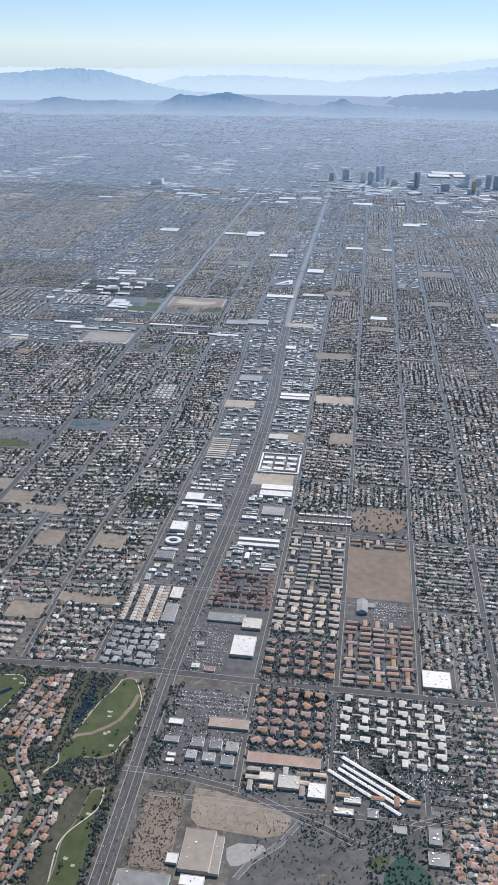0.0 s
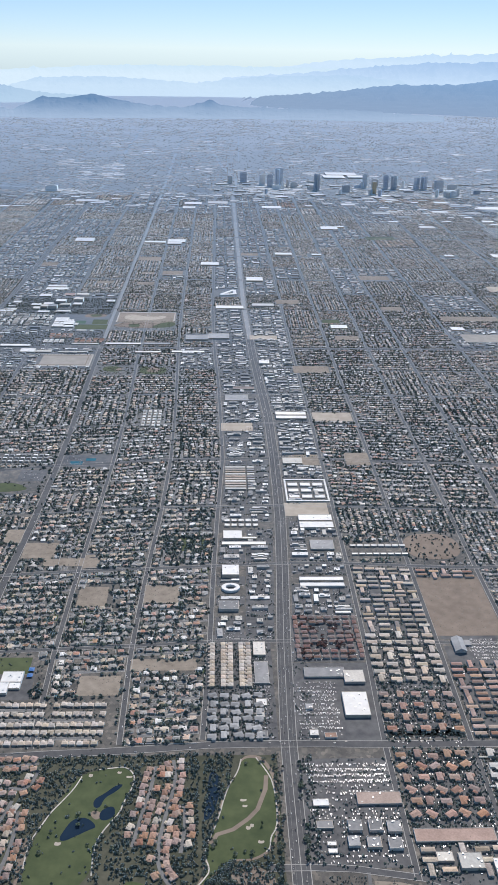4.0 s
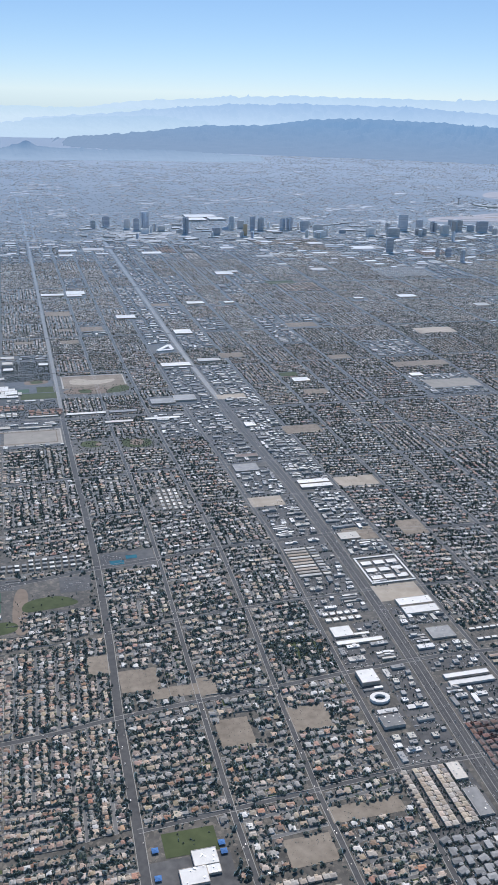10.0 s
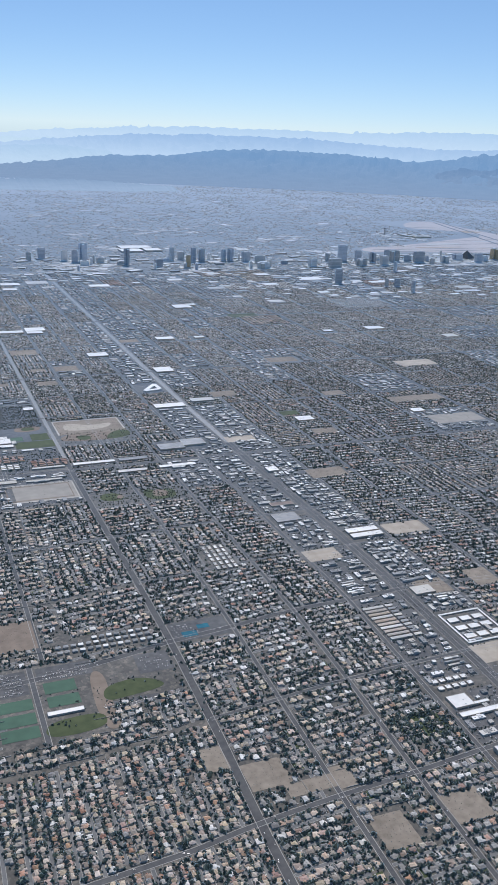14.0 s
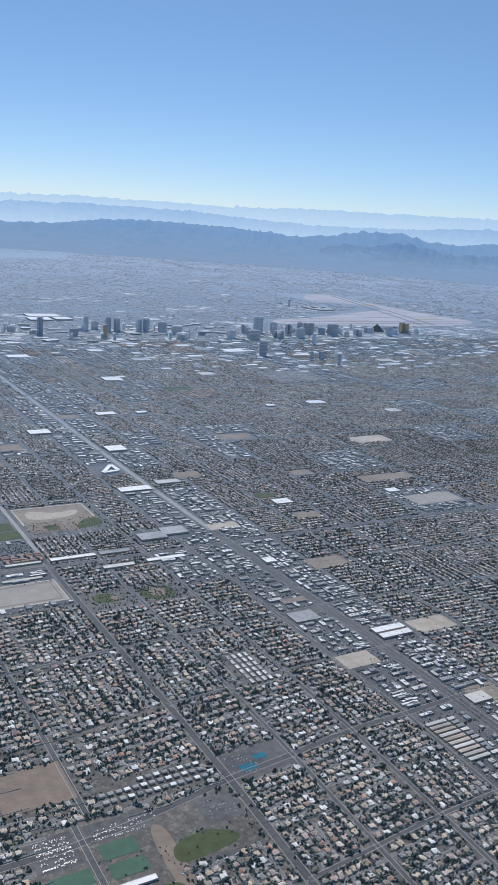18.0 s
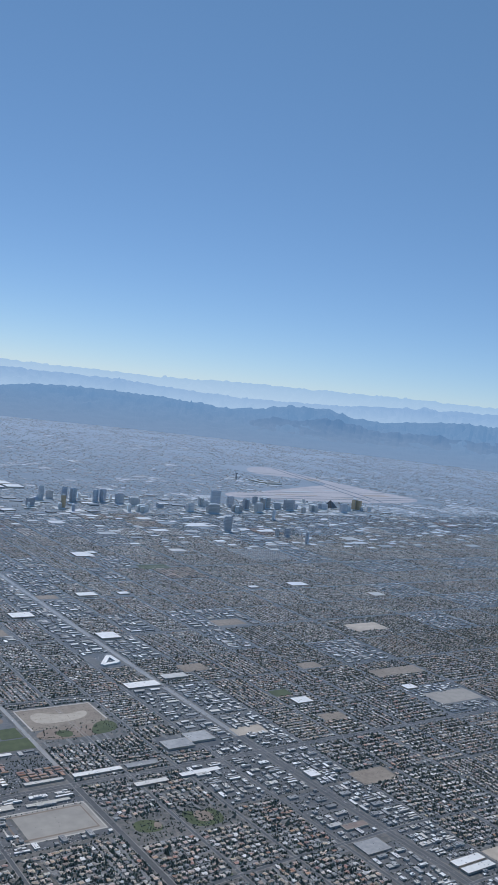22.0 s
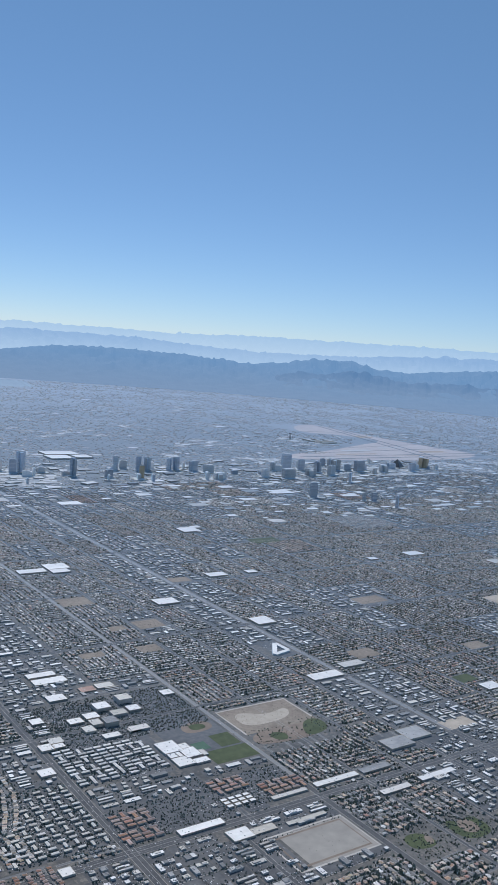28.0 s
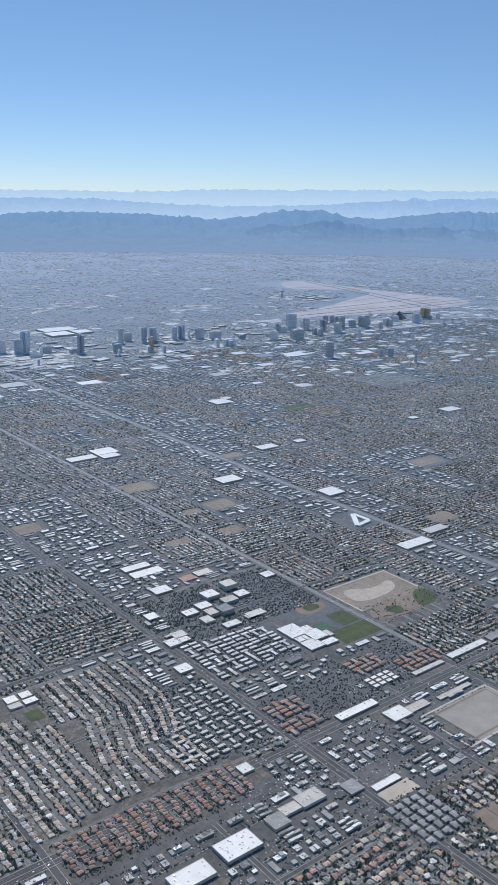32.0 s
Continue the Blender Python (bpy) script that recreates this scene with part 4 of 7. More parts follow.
def fill_flats(x0, x1, y0, y1, kind):
    """Low apartment blocks round parking courts."""
    lots.append((x0 + 0.6, y0 + 0.6, x1 - 0.6, y1 - 0.6))
    for x in np.arange(x0 + 2.0, x1 - 1.2, 3.9):
        for y in np.arange(y0 + 1.6, y1 - 1.0, 2.5):
            if RNG.random() < 0.93 and free_at(x, y):
                long = RNG.random() < 0.75
                houses[kind].append((x + RNG.normal(0, 0.2), y + RNG.normal(0, 0.12), 3.1, 1.2, 0 if long else math.pi / 2, 0.6, 0.15))
    n = int((x1 - x0) * (y1 - y0) * 0.75)
    x, y = RNG.uniform(x0, x1, n), RNG.uniform(y0, y1, n)
    ok = free(x, y)
    trees.extend(zip(x[ok], y[ok], RNG.uniform(0.15, 0.4, ok.sum()), RNG.uniform(0.35, 0.75, ok.sum())))
    for _ in range(int((x1 - x0) * (y1 - y0) * 0.15)):
        x, y = RNG.uniform(x0, x1), RNG.uniform(y0, y1)
        if free_at(x, y):
            cars.append((x, y, RNG.choice([0, math.pi / 2])))


FAR_MIX = (0.17, 0.43, 0.04, 0.36)
TAN_MIX, GREY_MIX, RED_MIX, ESTATE_MIX = (0.55, 0.25, 0.12, 0.08), (0.34, 0.5, 0.06, 0.1), (0.35, 0.1, 0.5, 0.05), (0.44, 0.27, 0.16, 0.13)


def style_of(x, y):
    """What a cell holds, by its middle."""
    r = RNG.random()
    if y < 320 and -20 < x < 25:
        return "shops"
    if y >= 320 and -40 < x < 25 and r < (0.85 if x > -20 else 0.1):
        return "shops"
    if 276 < y < 354 and (-112 < x < 10) and r < 0.45:
        return "shops"
    if x < -112 and 290 < y < 314:
        return "shops"
    if -155 < x < -82 and 313 < y < 420:
        return "flats" if r < 0.7 else "shops"
    if 440 < y < 515 and r < 0.3 or 600 < y < 680 and r < 0.35 or 760 < y:
        return "shops" if r < 0.3 or (y > 760 and r < 0.75) else "flats"
    if 121 < x < 200 and r < 0.12 or 280 < x < 363 and r < 0.3 or -196 < x < -112 and y > 313 and r < 0.45:
        return "shops"
    if x < -155 and y > 300:
        return "grey"
    if x > 25 and y < 90:
        return "rows" if x > 66 else "flats"
    if x < -82 and y < 125:
        return "tile"
    if -112 < x < 0 and y < 313 or x < -82 and y < 300:
        return "estate"
    if x > 25 and y < 400:
        return "estate" if r < 0.6 else "tan"
    return "grey" if r < 0.45 else "tan"


# ---- building kinds ----
def flat_building(x0, y0, x1, y1, h, roof, label, units=0, wall=None, category="building", name="store", group="", seed=0):
    """A flat-roofed building: walls that rise to a parapet, a sunken roof deck, rooftop plant."""
    rnd = random.Random(seed or int(abs(x0 * 7 + y0 * 13)) + 1)
    w, d = x1 - x0, y1 - y0
    if len(label.split()) < 4:
        label += " beside its parking lot"
    keep(x0 - 0.4, y0 - 0.4, x1 + 0.4, y1 + 0.4)
    ob = thing(name, (x0 + x1) / 2, (y0 + y1) / 2, label, category, group)
    t = 0.1
    o, i = box(w, d, h), box(w - 2 * t, d - 2 * t, 0.0, h)[:4]
    lip = np.concatenate([o, i, i - (0, 0, 0.07)])
    q = [[0, 1, 5, 4], [1, 2, 6, 5], [2, 3, 7, 6], [3, 0, 4, 7]] + [[4 + k, 4 + (k + 1) % 4, 8 + (k + 1) % 4, 8 + k] for k in range(4)]
    q += [[8 + k, 8 + (k + 1) % 4, 12 + (k + 1) % 4, 12 + k] for k in range(4)]
    part("shell", mesh("shell", lip, q, None, [wall or WALL]), None, ob)
    dv = box(w - 2 * t, d - 2 * t, 0.0, h - 0.06)[:4]
    part("roof", mesh("roof", dv, [[0, 1, 2, 3]], None, [roof]), None, ob)
    for _ in range(units):
        uw, ud = rnd.uniform(0.18, 0.4), rnd.uniform(0.18, 0.4)
        v = box(uw, ud, rnd.uniform(0.12, 0.22), h - 0.06, rnd.uniform(-0.42, 0.42) * w, rnd.uniform(-0.42, 0.42) * d)
        part("rooftop_unit", mesh("unit", v, BOX_Q, None, [METAL]), None, ob)
    return ob


def long_shed(x0, y0, x1, y1, h, roof, label, name="storage_shed", group=""):
    """A long low shed with a shallow pitched roof."""
    w, d = x1 - x0, y1 - y0
    keep(x0 - 0.3, y0 - 0.3, x1 + 0.3, y1 + 0.3)
    ob = thing(name, (x0 + x1) / 2, (y0 + y1) / 2, label, "shed", group)
    part("shell", mesh("shell", box(w - 0.1, d - 0.1, h), BOX_Q[:4], None, [WALL]), None, ob)
    a, b, e = w / 2, d / 2, h + 0.1
    if w > d:
        v = [(-a, -b, h), (a, -b, h), (a, b, h), (-a, b, h), (-a, 0, e), (a, 0, e)]
        q, t = [[0, 1, 5, 4], [2, 3, 4, 5]], [[1, 2, 5], [3, 0, 4]]
    else:
        v = [(-a, -b, h), (a, -b, h), (a, b, h), (-a, b, h), (0, -b, e), (0, b, e)]
        q, t = [[1, 2, 5, 4], [3, 0, 4, 5]], [[0, 1, 4], [2, 3, 5]]
    part("roof", mesh("roof", v, q, t, [roof]), None, ob)
    return ob


def hip_house(w, d, h, rise, roof, label, category="house", name="house", group="", wing=True):
    """A stucco house: walls, an overhanging hipped roof, often a garage wing with its own roof."""
    ob = thing(name, 0, 0, label, category, group)
    part("shell", mesh("shell", box(w - 0.12, d - 0.12, h), BOX_Q[:4], None, [WALL]), None, ob)

    def roof_mesh(w_, d_, x, y, z, rise_):
        one = [np.array([c]) for c in (x, y, w_, d_, 0.0, 0.04, rise_)]
        v, q, t, _ = hip_arrays(*one, z=np.array([z]))
        return mesh("roof", v, q, t, [roof])
    part("roof", roof_mesh(w, d, 0, 0, h - 0.04, rise), None, ob)
    if wing:
        part("garage", mesh("garage", box(w * 0.42, d * 0.55, h * 0.92, 0, w * 0.2, -d * 0.55), BOX_Q[:4], None, [WALL]), None, ob)
        part("garage_roof", roof_mesh(w * 0.47, d * 0.6, w * 0.2, -d * 0.55, h * 0.92 - 0.04, rise * 0.7), None, ob)
    return ob


def copy_whole(proto, m):
    """A copy of a thing and its one level of parts, which share their meshes."""
    ob = proto.copy()
    scene.collection.objects.link(ob)
    ob.matrix_basis = m
    for p in PARTS[proto.name]:
        q = p.copy()
        scene.collection.objects.link(q)
        q.parent = ob
    return ob


def place_all(proto, spots, z=0.0):
    """The prototype goes to the first spot, copies to the rest: x, y, turn."""
    for k, (x, y, a) in enumerate(spots):
        m = pose(x, y, sag(x, y) + z, 0, 0, a)
        if k == 0:
            proto.matrix_basis = m
        else:
            copy_whole(proto, m)


def jit(s):
    return float(RNG.normal(0, s))


# ---- rows of pale houses beside the golf estate ----
proto = hip_house(1.55, 1.25, 0.5, 0.2, ROOF_TAN, "pale stucco house with a tan hipped tile roof", group="rows of tan-roofed houses")
spots = []
for y, x0, x1, a in ((2.6, -81, -45, 180), (6.4, -80, -45, 0), (8.9, -80, -45, 180), (12.9, -80, -45, 0), (16.2, -80, -45, 180)):
    for x in np.arange(x0 + 0.5, x1, 1.72):
        if RNG.random() < 0.96:
            spots.append((x + jit(0.08), y + jit(0.12), a + jit(2)))
place_all(proto, spots)
streets += [(-82, 4.1, -47, 4.9), (-82, 10.5, -47, 11.3), (-82, 14.2, -62, 15.0)]

# ---- golf estate: orange roofs along curving lanes ----
GARDEN = material("planted_garden_ground", (0.045, 0.05, 0.03), (0.1, 0.098, 0.07), 0.6, 0.95, bump=0.3, dust=0.4)
v, q = sheets([(-78, -74, -2.2, -1.6)], 0.006)
set_down("garden_ground", mesh("garden", v, q), GARDEN, "dark planted ground of the golf estate", "garden")
FAIRWAYS = [
    [(-10.7, -2.7), (-6.6, -2.5), (-4.6, -6), (-3.4, -9.5), (-3.3, -20), (-3.7, -25), (-5.2, -29), (-9, -31.5), (-13, -31.2), (-17, -35), (-20.6, -38.8), (-18.3, -34), (-18.8, -31), (-18, -27), (-16.4, -22), (-14.2, -12), (-11.6, -8)],
    [(-7.8, -41.5), (-5.2, -40.7), (-4.2, -43.4), (-4.3, -46.7), (-5.5, -49.5), (-3.8, -52.9), (-3.4, -59), (-3.2, -66), (-3.4, -72), (-11, -72), (-9, -66.8), (-8.9, -61.6), (-9.9, -56), (-7.9, -49.6)],
    [(-47.2, -7.5), (-44.7, -6.2), (-40.3, -5.5), (-37.7, -5.1), (-35.7, -7.1), (-35.8, -11.2), (-37.4, -16), (-38, -19.8), (-41, -23.4), (-42.4, -27.6), (-42, -35), (-47, -40), (-56, -38), (-55.8, -32), (-55.2, -25.7), (-53.2, -20), (-50.9, -14), (-48.9, -9)],
    [(-36, -36), (-30.5, -37), (-25, -42), (-27, -45.5), (-34, -45)]]


def on_fairway(x, y):
    for k, f in enumerate(FAIRWAYS):
        inside = False
        for (ax, ay), (bx, by) in zip(f, f[1:] + f[:1]):
            if (ay > y) != (by > y) and x < ax + (bx - ax) * (y - ay) / (by - ay):
                inside = not inside
        if inside:
            return True
    return False


LANES = [[(-26.7, -3), (-25.8, -8.3), (-26.7, -14.8), (-27.9, -20.9), (-28.8, -28), (-28.3, -34.5), (-22.3, -41.9), (-20, -45)], [(-30.6, -5), (-31.6, -13), (-33, -20), (-34.3, -28)], [(-23.9, -16.5), (-23.2, -22.6), (-24, -29.7)],
         [(-13.5, -41), (-15.3, -44.3), (-14.6, -50.6), (-16.1, -56.9), (-17, -62.8), (-18, -70)], [(-75, -12.3), (-63.7, -11), (-59.2, -12), (-57.5, -5)], [(-68, -34), (-67.5, -28.7), (-66.3, -26), (-64, -23.2), (-62, -15)], [(-22, -47), (-22.5, -56), (-23, -68)], [(-29, -47), (-29.5, -56), (-29.5, -68)], [(-60, -18), (-59.5, -26), (-61, -36)], [(-76, -5), (-66, -4.5), (-58, -3.8)]]
proto = hip_house(1.75, 1.35, 0.45, 0.24, ROOF_RED, "stucco house with an orange terracotta tile roof", group="orange-roofed golf estate houses")
spots = []
spots_tan = []
for lane in LANES:
    p = np.array(lane, float)
    for _ in range(2):
        p = np.concatenate([p[:1], np.stack([0.75 * p[:-1] + 0.25 * p[1:], 0.25 * p[:-1] + 0.75 * p[1:]], 1).reshape(-1, 2), p[-1:]])
    lay_road([tuple(c) for c in p], 0.85, 0.03, "curving grey estate lane", STREET)
    for (ax, ay), (bx, by) in zip(p[:-1], p[1:]):
        for f in np.linspace(0, 1, max(2, int(math.hypot(bx - ax, by - ay) / 0.3))):
            u, v = ax + (bx - ax) * f, ay + (by - ay) * f
            du, dv = laid(u, v)
            keep_off(2 * u - float(du) - 0.45, 2 * v - float(dv) - 0.45, 2 * u - float(du) + 0.45, 2 * v - float(dv) + 0.45)
    seg = np.hypot(*np.diff(p, axis=0).T)
    s = np.concatenate([[0], np.cumsum(seg)])
    for t in np.arange(1.0, s[-1] - 0.6, 1.95):
        x, y = np.interp(t, s, p[:, 0]), np.interp(t, s, p[:, 1])
        x2, y2 = np.interp(t + 0.3, s, p[:, 0]), np.interp(t + 0.3, s, p[:, 1])
        a = math.degrees(math.atan2(y2 - y, x2 - x))
        nx, ny = math.sin(radians(a)), -math.cos(radians(a))
        for side in (-1, 1):
            u, v = x + nx * side * 1.6, y + ny * side * 1.6
            if on_fairway(u, v) or u > -12.4 or (u > -20.4 and v > -40):
                continue
            if RNG.random() < 0.85:
                (spots if RNG.random() < 0.78 else spots_tan).append((u + jit(0.2), v + jit(0.2), a + (180 if side > 0 else 0) + jit(9)))
place_all(proto, spots)
proto = hip_house(1.8, 1.3, 0.45, 0.22, ROOF_TAN, "stucco house with a pale tan tile roof", group="tan-roofed golf estate houses")
place_all(proto, spots_tan)

for pts in ([(-10.7, -2.9), (-11.6, -7.3), (-14, -11.4), (-16.5, -22.5), (-18.4, -26.7), (-19, -30.6), (-17.7, -34), (-18.9, -36.1), (-21.3, -39.1)], [(-7.2, -2.5), (-5.3, -5.9), (-3.5, -10.1), (-3, -18.4), (-3.4, -23.5), (-4.9, -25.7), (-5.1, -28.6), (-6, -29.6)],
            [(-4.9, -40.2), (-4.3, -44.3), (-4.7, -46.8), (-6.6, -49.7), (-8.8, -52.8), (-9.9, -55.2), (-10.3, -58), (-9.2, -66)], [(-44, -5.9), (-40.3, -5.4), (-37.7, -5), (-35.3, -7.6), (-35.5, -11.3), (-37.2, -15.7), (-37.8, -19), (-40.8, -23.4), (-42.3, -27.8), (-41.9, -35)], [(-47.5, -8), (-48.7, -11.6), (-50.8, -15.2), (-52.9, -18.5), (-54, -21.4), (-56.2, -27), (-56, -34)]):
    p = np.array(pts, float)
    for _ in range(3):
        p = np.concatenate([p[:1], np.stack([0.75 * p[:-1] + 0.25 * p[1:], 0.25 * p[:-1] + 0.75 * p[1:]], 1).reshape(-1, 2), p[-1:]])
    v, q = strip([tuple(c) for c in p], 0.3, 0.075)
    tagged(new("cart_path", mesh("path", v, q, None, [PATHWAY])), "pale winding golf cart path", "path", kind="structure")
for k, f in enumerate(FAIRWAYS):
    set_down("fairway", blob(f, 0.045), GRASS, "irrigated green golf fairway among trees", "golf fairway")
    rim = [(x * 1.0 + (x - np.mean([c[0] for c in f])) * 0.1, y + (y - np.mean([c[1] for c in f])) * 0.05) for x, y in f]
    if k < 2:
        set_down("cart_path_verge", blob(rim, 0.03), BROWN, "brown gravel verge round the fairway", "verge")
for pts in ([(-18.2, -6.5), (-16.2, -7.5), (-15.4, -10.6), (-16.4, -16.5), (-17.6, -20.5), (-19.6, -21.5), (-18.6, -14)], [(-37.5, -10.4), (-39.2, -12.7), (-41.6, -14.4), (-42.2, -17.3), (-43.7, -17.3), (-44, -14.9), (-41.7, -13.2), (-39.3, -10.6)],
            [(-42.2, -18.1), (-39.4, -16.5), (-38.5, -19), (-39.8, -20.7), (-42, -20.9)], [(-47.8, -20.3), (-44.8, -19.8), (-42.1, -22.5), (-43.9, -23.4), (-46.2, -24.8), (-48.9, -26.4), (-50, -25.7), (-49.3, -23.6)]):
    set_down("pond", blob(pts, 0.062), POND, "dark still golf course pond", "pond")
v, q = strip([(-17.6, -27.5), (-16.4, -25), (-12.9, -23.7), (-9.5, -20.8), (-7.4, -18.2), (-5.4, -12.4), (-5, -8.2)], 1.0, 0.052)
set_down("dirt_band", mesh("band", v, q), BROWN, "bare brown rough between two fairways", "rough")
for pts in ([(-12, -33), (-8, -33), (-4, -36), (-5, -40), (-12, -40), (-14, -36)], [(-58, -28), (-56.6, -24), (-55.6, -30), (-57, -40)], [(-42.5, -21), (-41.2, -18.8), (-43.8, -17.8), (-44.2, -19.4)]):
    set_down("desert_rough", blob(pts, 0.056 if pts[0][0] == -42.5 else 0.04), BROWN, "brown gravel rough with shrubs", "rough")
for x, y in ((-10.5, -15.5), (-10.2, -17.2), (-9.6, -23.2), (-8.8, -22.6), (-7, -27), (-6.2, -48), (-7.5, -60), (-5.5, -61.5), (-45.5, -7.6), (-39, -6.8), (-36.6, -8.2), (-50, -26.8)):
    a, b = RNG.uniform(0.45, 0.8), RNG.uniform(0.35, 0.6)
    set_down("bunker", blob([(x - a, y - b), (x + a * 0.8, y - b * 1.1), (x + a, y + b * 0.7), (x, y + b * 0.3), (x - a * 0.7, y + b)], 0.064, 2), SAND, "small pale sand bunker", "bunker")
set_down("lake", blob([(60.4, -50.4), (62, -49.4), (65.4, -51.3), (67.2, -52.9), (68.4, -56), (68, -66), (58, -66), (57.6, -55)], 0.05), LAKE, "green still park lake", "lake")
set_down("dirt_lot", blob([(15.7, -36.3), (35.9, -41.3), (38.6, -43.4), (35.5, -49.2), (23.6, -48.4), (16.2, -47.8), (15.5, -39.6)], 0.045, 1), DIRT, "scrubby tan dirt lot by the road", "lot")
set_down("dirt_lot", blob([(42, -44), (51.7, -49.8), (46.8, -57.9), (37, -51.6)], 0.045, 1), LOT, "dark asphalt lot with young trees", "lot")
set_down("parking_lot", blob([(36.3, -52.9), (44.1, -59.3), (42, -66), (29.7, -66), (30.5, -58)], 0.04, 1), LOT, "dark asphalt parking lot", "parking lot")
set_down("service_yard", blob([(24.9, -51.3), (35, -50.6), (29, -56.7), (25.8, -57.1)], 0.04, 1), CONCRETE, "grey concrete service yard", "yard")
set_down("park_lawn", blob([(54, -53), (58, -49), (60, -50), (57, -55)], 0.045), GRASS, "small lawn beside the lake", "lawn")
set_down("park_lawn", blob([(-50, 276), (-46, 281), (-43, 277), (-44, 270), (-50, 268.5), (-57, 270), (-57.5, 279), (-54, 282)], 0.045), GRASS, "round green ball-field park", "park")
set_down("infield", blob([(-53, 279), (-48, 280), (-46, 275), (-49, 271), (-54, 273)], 0.06), BROWN, "four bare clay ball diamonds", "ball field")
set_down("park_lawn", blob([(-77, 274), (-76, 281), (-68, 281), (-66, 274), (-70, 272)], 0.045), GRASS, "green ball field with a clay corner", "park")
set_down("infield", blob([(-70, 273), (-66.5, 275), (-67, 279), (-69.5, 277)], 0.06), BROWN, "bare clay infield", "ball field")
set_down("park_lawn", blob([(-57, 352), (-50, 352), (-43, 355), (-42, 363), (-47, 365), (-53, 361)], 0.055), GRASS, "green park lawn with curving paths", "park")
set_down("park_lawn", blob([(-70, 354), (-65, 353), (-63, 358), (-67, 361), (-71, 359)], 0.055), GRASS, "green park lawn", "park")
set_down("park_bed", blob([(-79, 352), (-43, 351), (-43, 368), (-58, 366), (-79, 362)], 0.04), BROWN, "reddish park bed with winding paths", "park")
set_down("running_track", blob([(-100, 373), (-86, 374), (-86, 382), (-99, 382)], 0.05), BROWN, "worn oval school running track", "track")
set_down("infield", blob([(-96, 375), (-89, 375.5), (-89, 380), (-96, 380.5)], 0.06), GRASS, "dry grass inside the running track", "field")
set_down("basin_floor", blob([(-74, 368), (-52, 369), (-47, 379), (-60, 375), (-70, 382), (-75, 378)], 0.06), SILT, "paler silt floor of the flood basin", "basin")
set_down("park_lawn", blob([(-125, 123.5), (-109, 124), (-107.5, 129), (-111, 131.5), (-124, 130.5)], 0.045), GRASS, "green park lawn", "park")
set_down("park_lawn", blob([(-107, 135), (-100, 135.5), (-88, 137), (-90, 141), (-96, 144), (-106, 142)], 0.045), GRASS, "green park lawn with trees", "park")
set_down("park_bed", blob([(-110, 122.5), (-104, 123), (-105, 134), (-104, 150), (-109, 151)], 0.035), BROWN, "brown gravel park bed with paths", "park")
set_down("park_bed", blob([(47, 87), (66, 87), (66, 104), (47, 104)], 0.03), BROWN, "dry park with winding pale paths", "park")
set_down("park_lawn", blob([(-34, 93), (-20, 92), (-19, 102), (-34, 101)], 0.045), GRASS, "dark tree-shaded garden lawn", "lawn")

lots += [(-137, 145, -126, 157), (-123, 150, -107, 157), (-83, 18.5, -65, 28.5), (-109, 131.5, -84, 134.5), (-94, 145, -83.5, 155), (-79, 158, -60, 169), (54, 33, 66, 44), (-19, 3, -1.4, 46), (26, 4, 44, 46), (26, -29, 45, -1), (47, -34, 76, -1),
         (3, 2, 25, 33), (-190, 320, -157, 360), (-190, 294, -160, 306), (-156, 317, -120, 336), (-117, 319, -83, 339), (-142, 384, -104, 416), (-103, 396, -84, 420), (-138, 351, -118, 384), (4, 33.5, 24, 55),
         (3, -34, 25, -3), (-236, 292.5, -190.5, 303), (-158, 260, -142, 278), (-160, 285, -143, 294), (-36, 314.8, -3, 340), (-14, 426, -3, 446), (-220, 284, -160, 294)]
for r in ((3, 3, 15, 24), (4, -33, 24, -18), (-189, 295, -161, 305), (55, 34, 65, 43), (-93, 146, -84, 154), (-36, 315, -4, 325), (-79, 159, -70, 168), (-140, 352, -119, 378), (3, 108, 12, 116), (26, 110, 30, 118)):
    scatter_cars(*r, 0.2)

for r in ((-153, 381, -85, 419), (-156, 317, -120, 325), (-138, 352, -119, 383), (-219, 284, -186, 287), (-159, 287, -144, 293), (47, -33, 76, -2), (26, -29, 45, 46), (4, 34, 24, 55), (-190, 321, -157, 360), (-117, 319, -83, 339), (4, -33, 24, -4), (-14, 427, -4, 445), (-19, 4, -4, 21)):
    park_rows(*r, 0.2)
for r in ((-136, 146, -127, 156), (-122, 150.5, -108, 156), (-108, 132, -85, 134), (4.2, 7, 15.5, 25), (-8, 4, -1.8, 44), (4.2, -14, 24, -4), (54.5, 34, 66, 43.5)):
    park_rows(*r, 0.75)

# raised rims and tracks of the flood basins
for pts, w, mat, label in (([(-116, 281.3), (-116, 300.6), (-84.5, 300.6), (-84.5, 281.3), (-116, 281.3)], 0.8, PATHWAY, "pale gravel track round the basin"), ([(-114, 283.2), (-114, 298.8), (-86.5, 298.8), (-86.5, 283.2), (-114, 283.2)], 0.9, BROWN, "darker sloping basin bank"),
                           ([(-78.6, 363.4), (-78.6, 385.6), (-43.6, 385.6), (-43.6, 366)], 0.9, PATHWAY, "pale gravel track round the basin")):
    v, q = strip(pts, w, 0.075)
    tagged(new("basin_rim", mesh("rim", v, q, None, [mat])), label, "track", kind="structure")

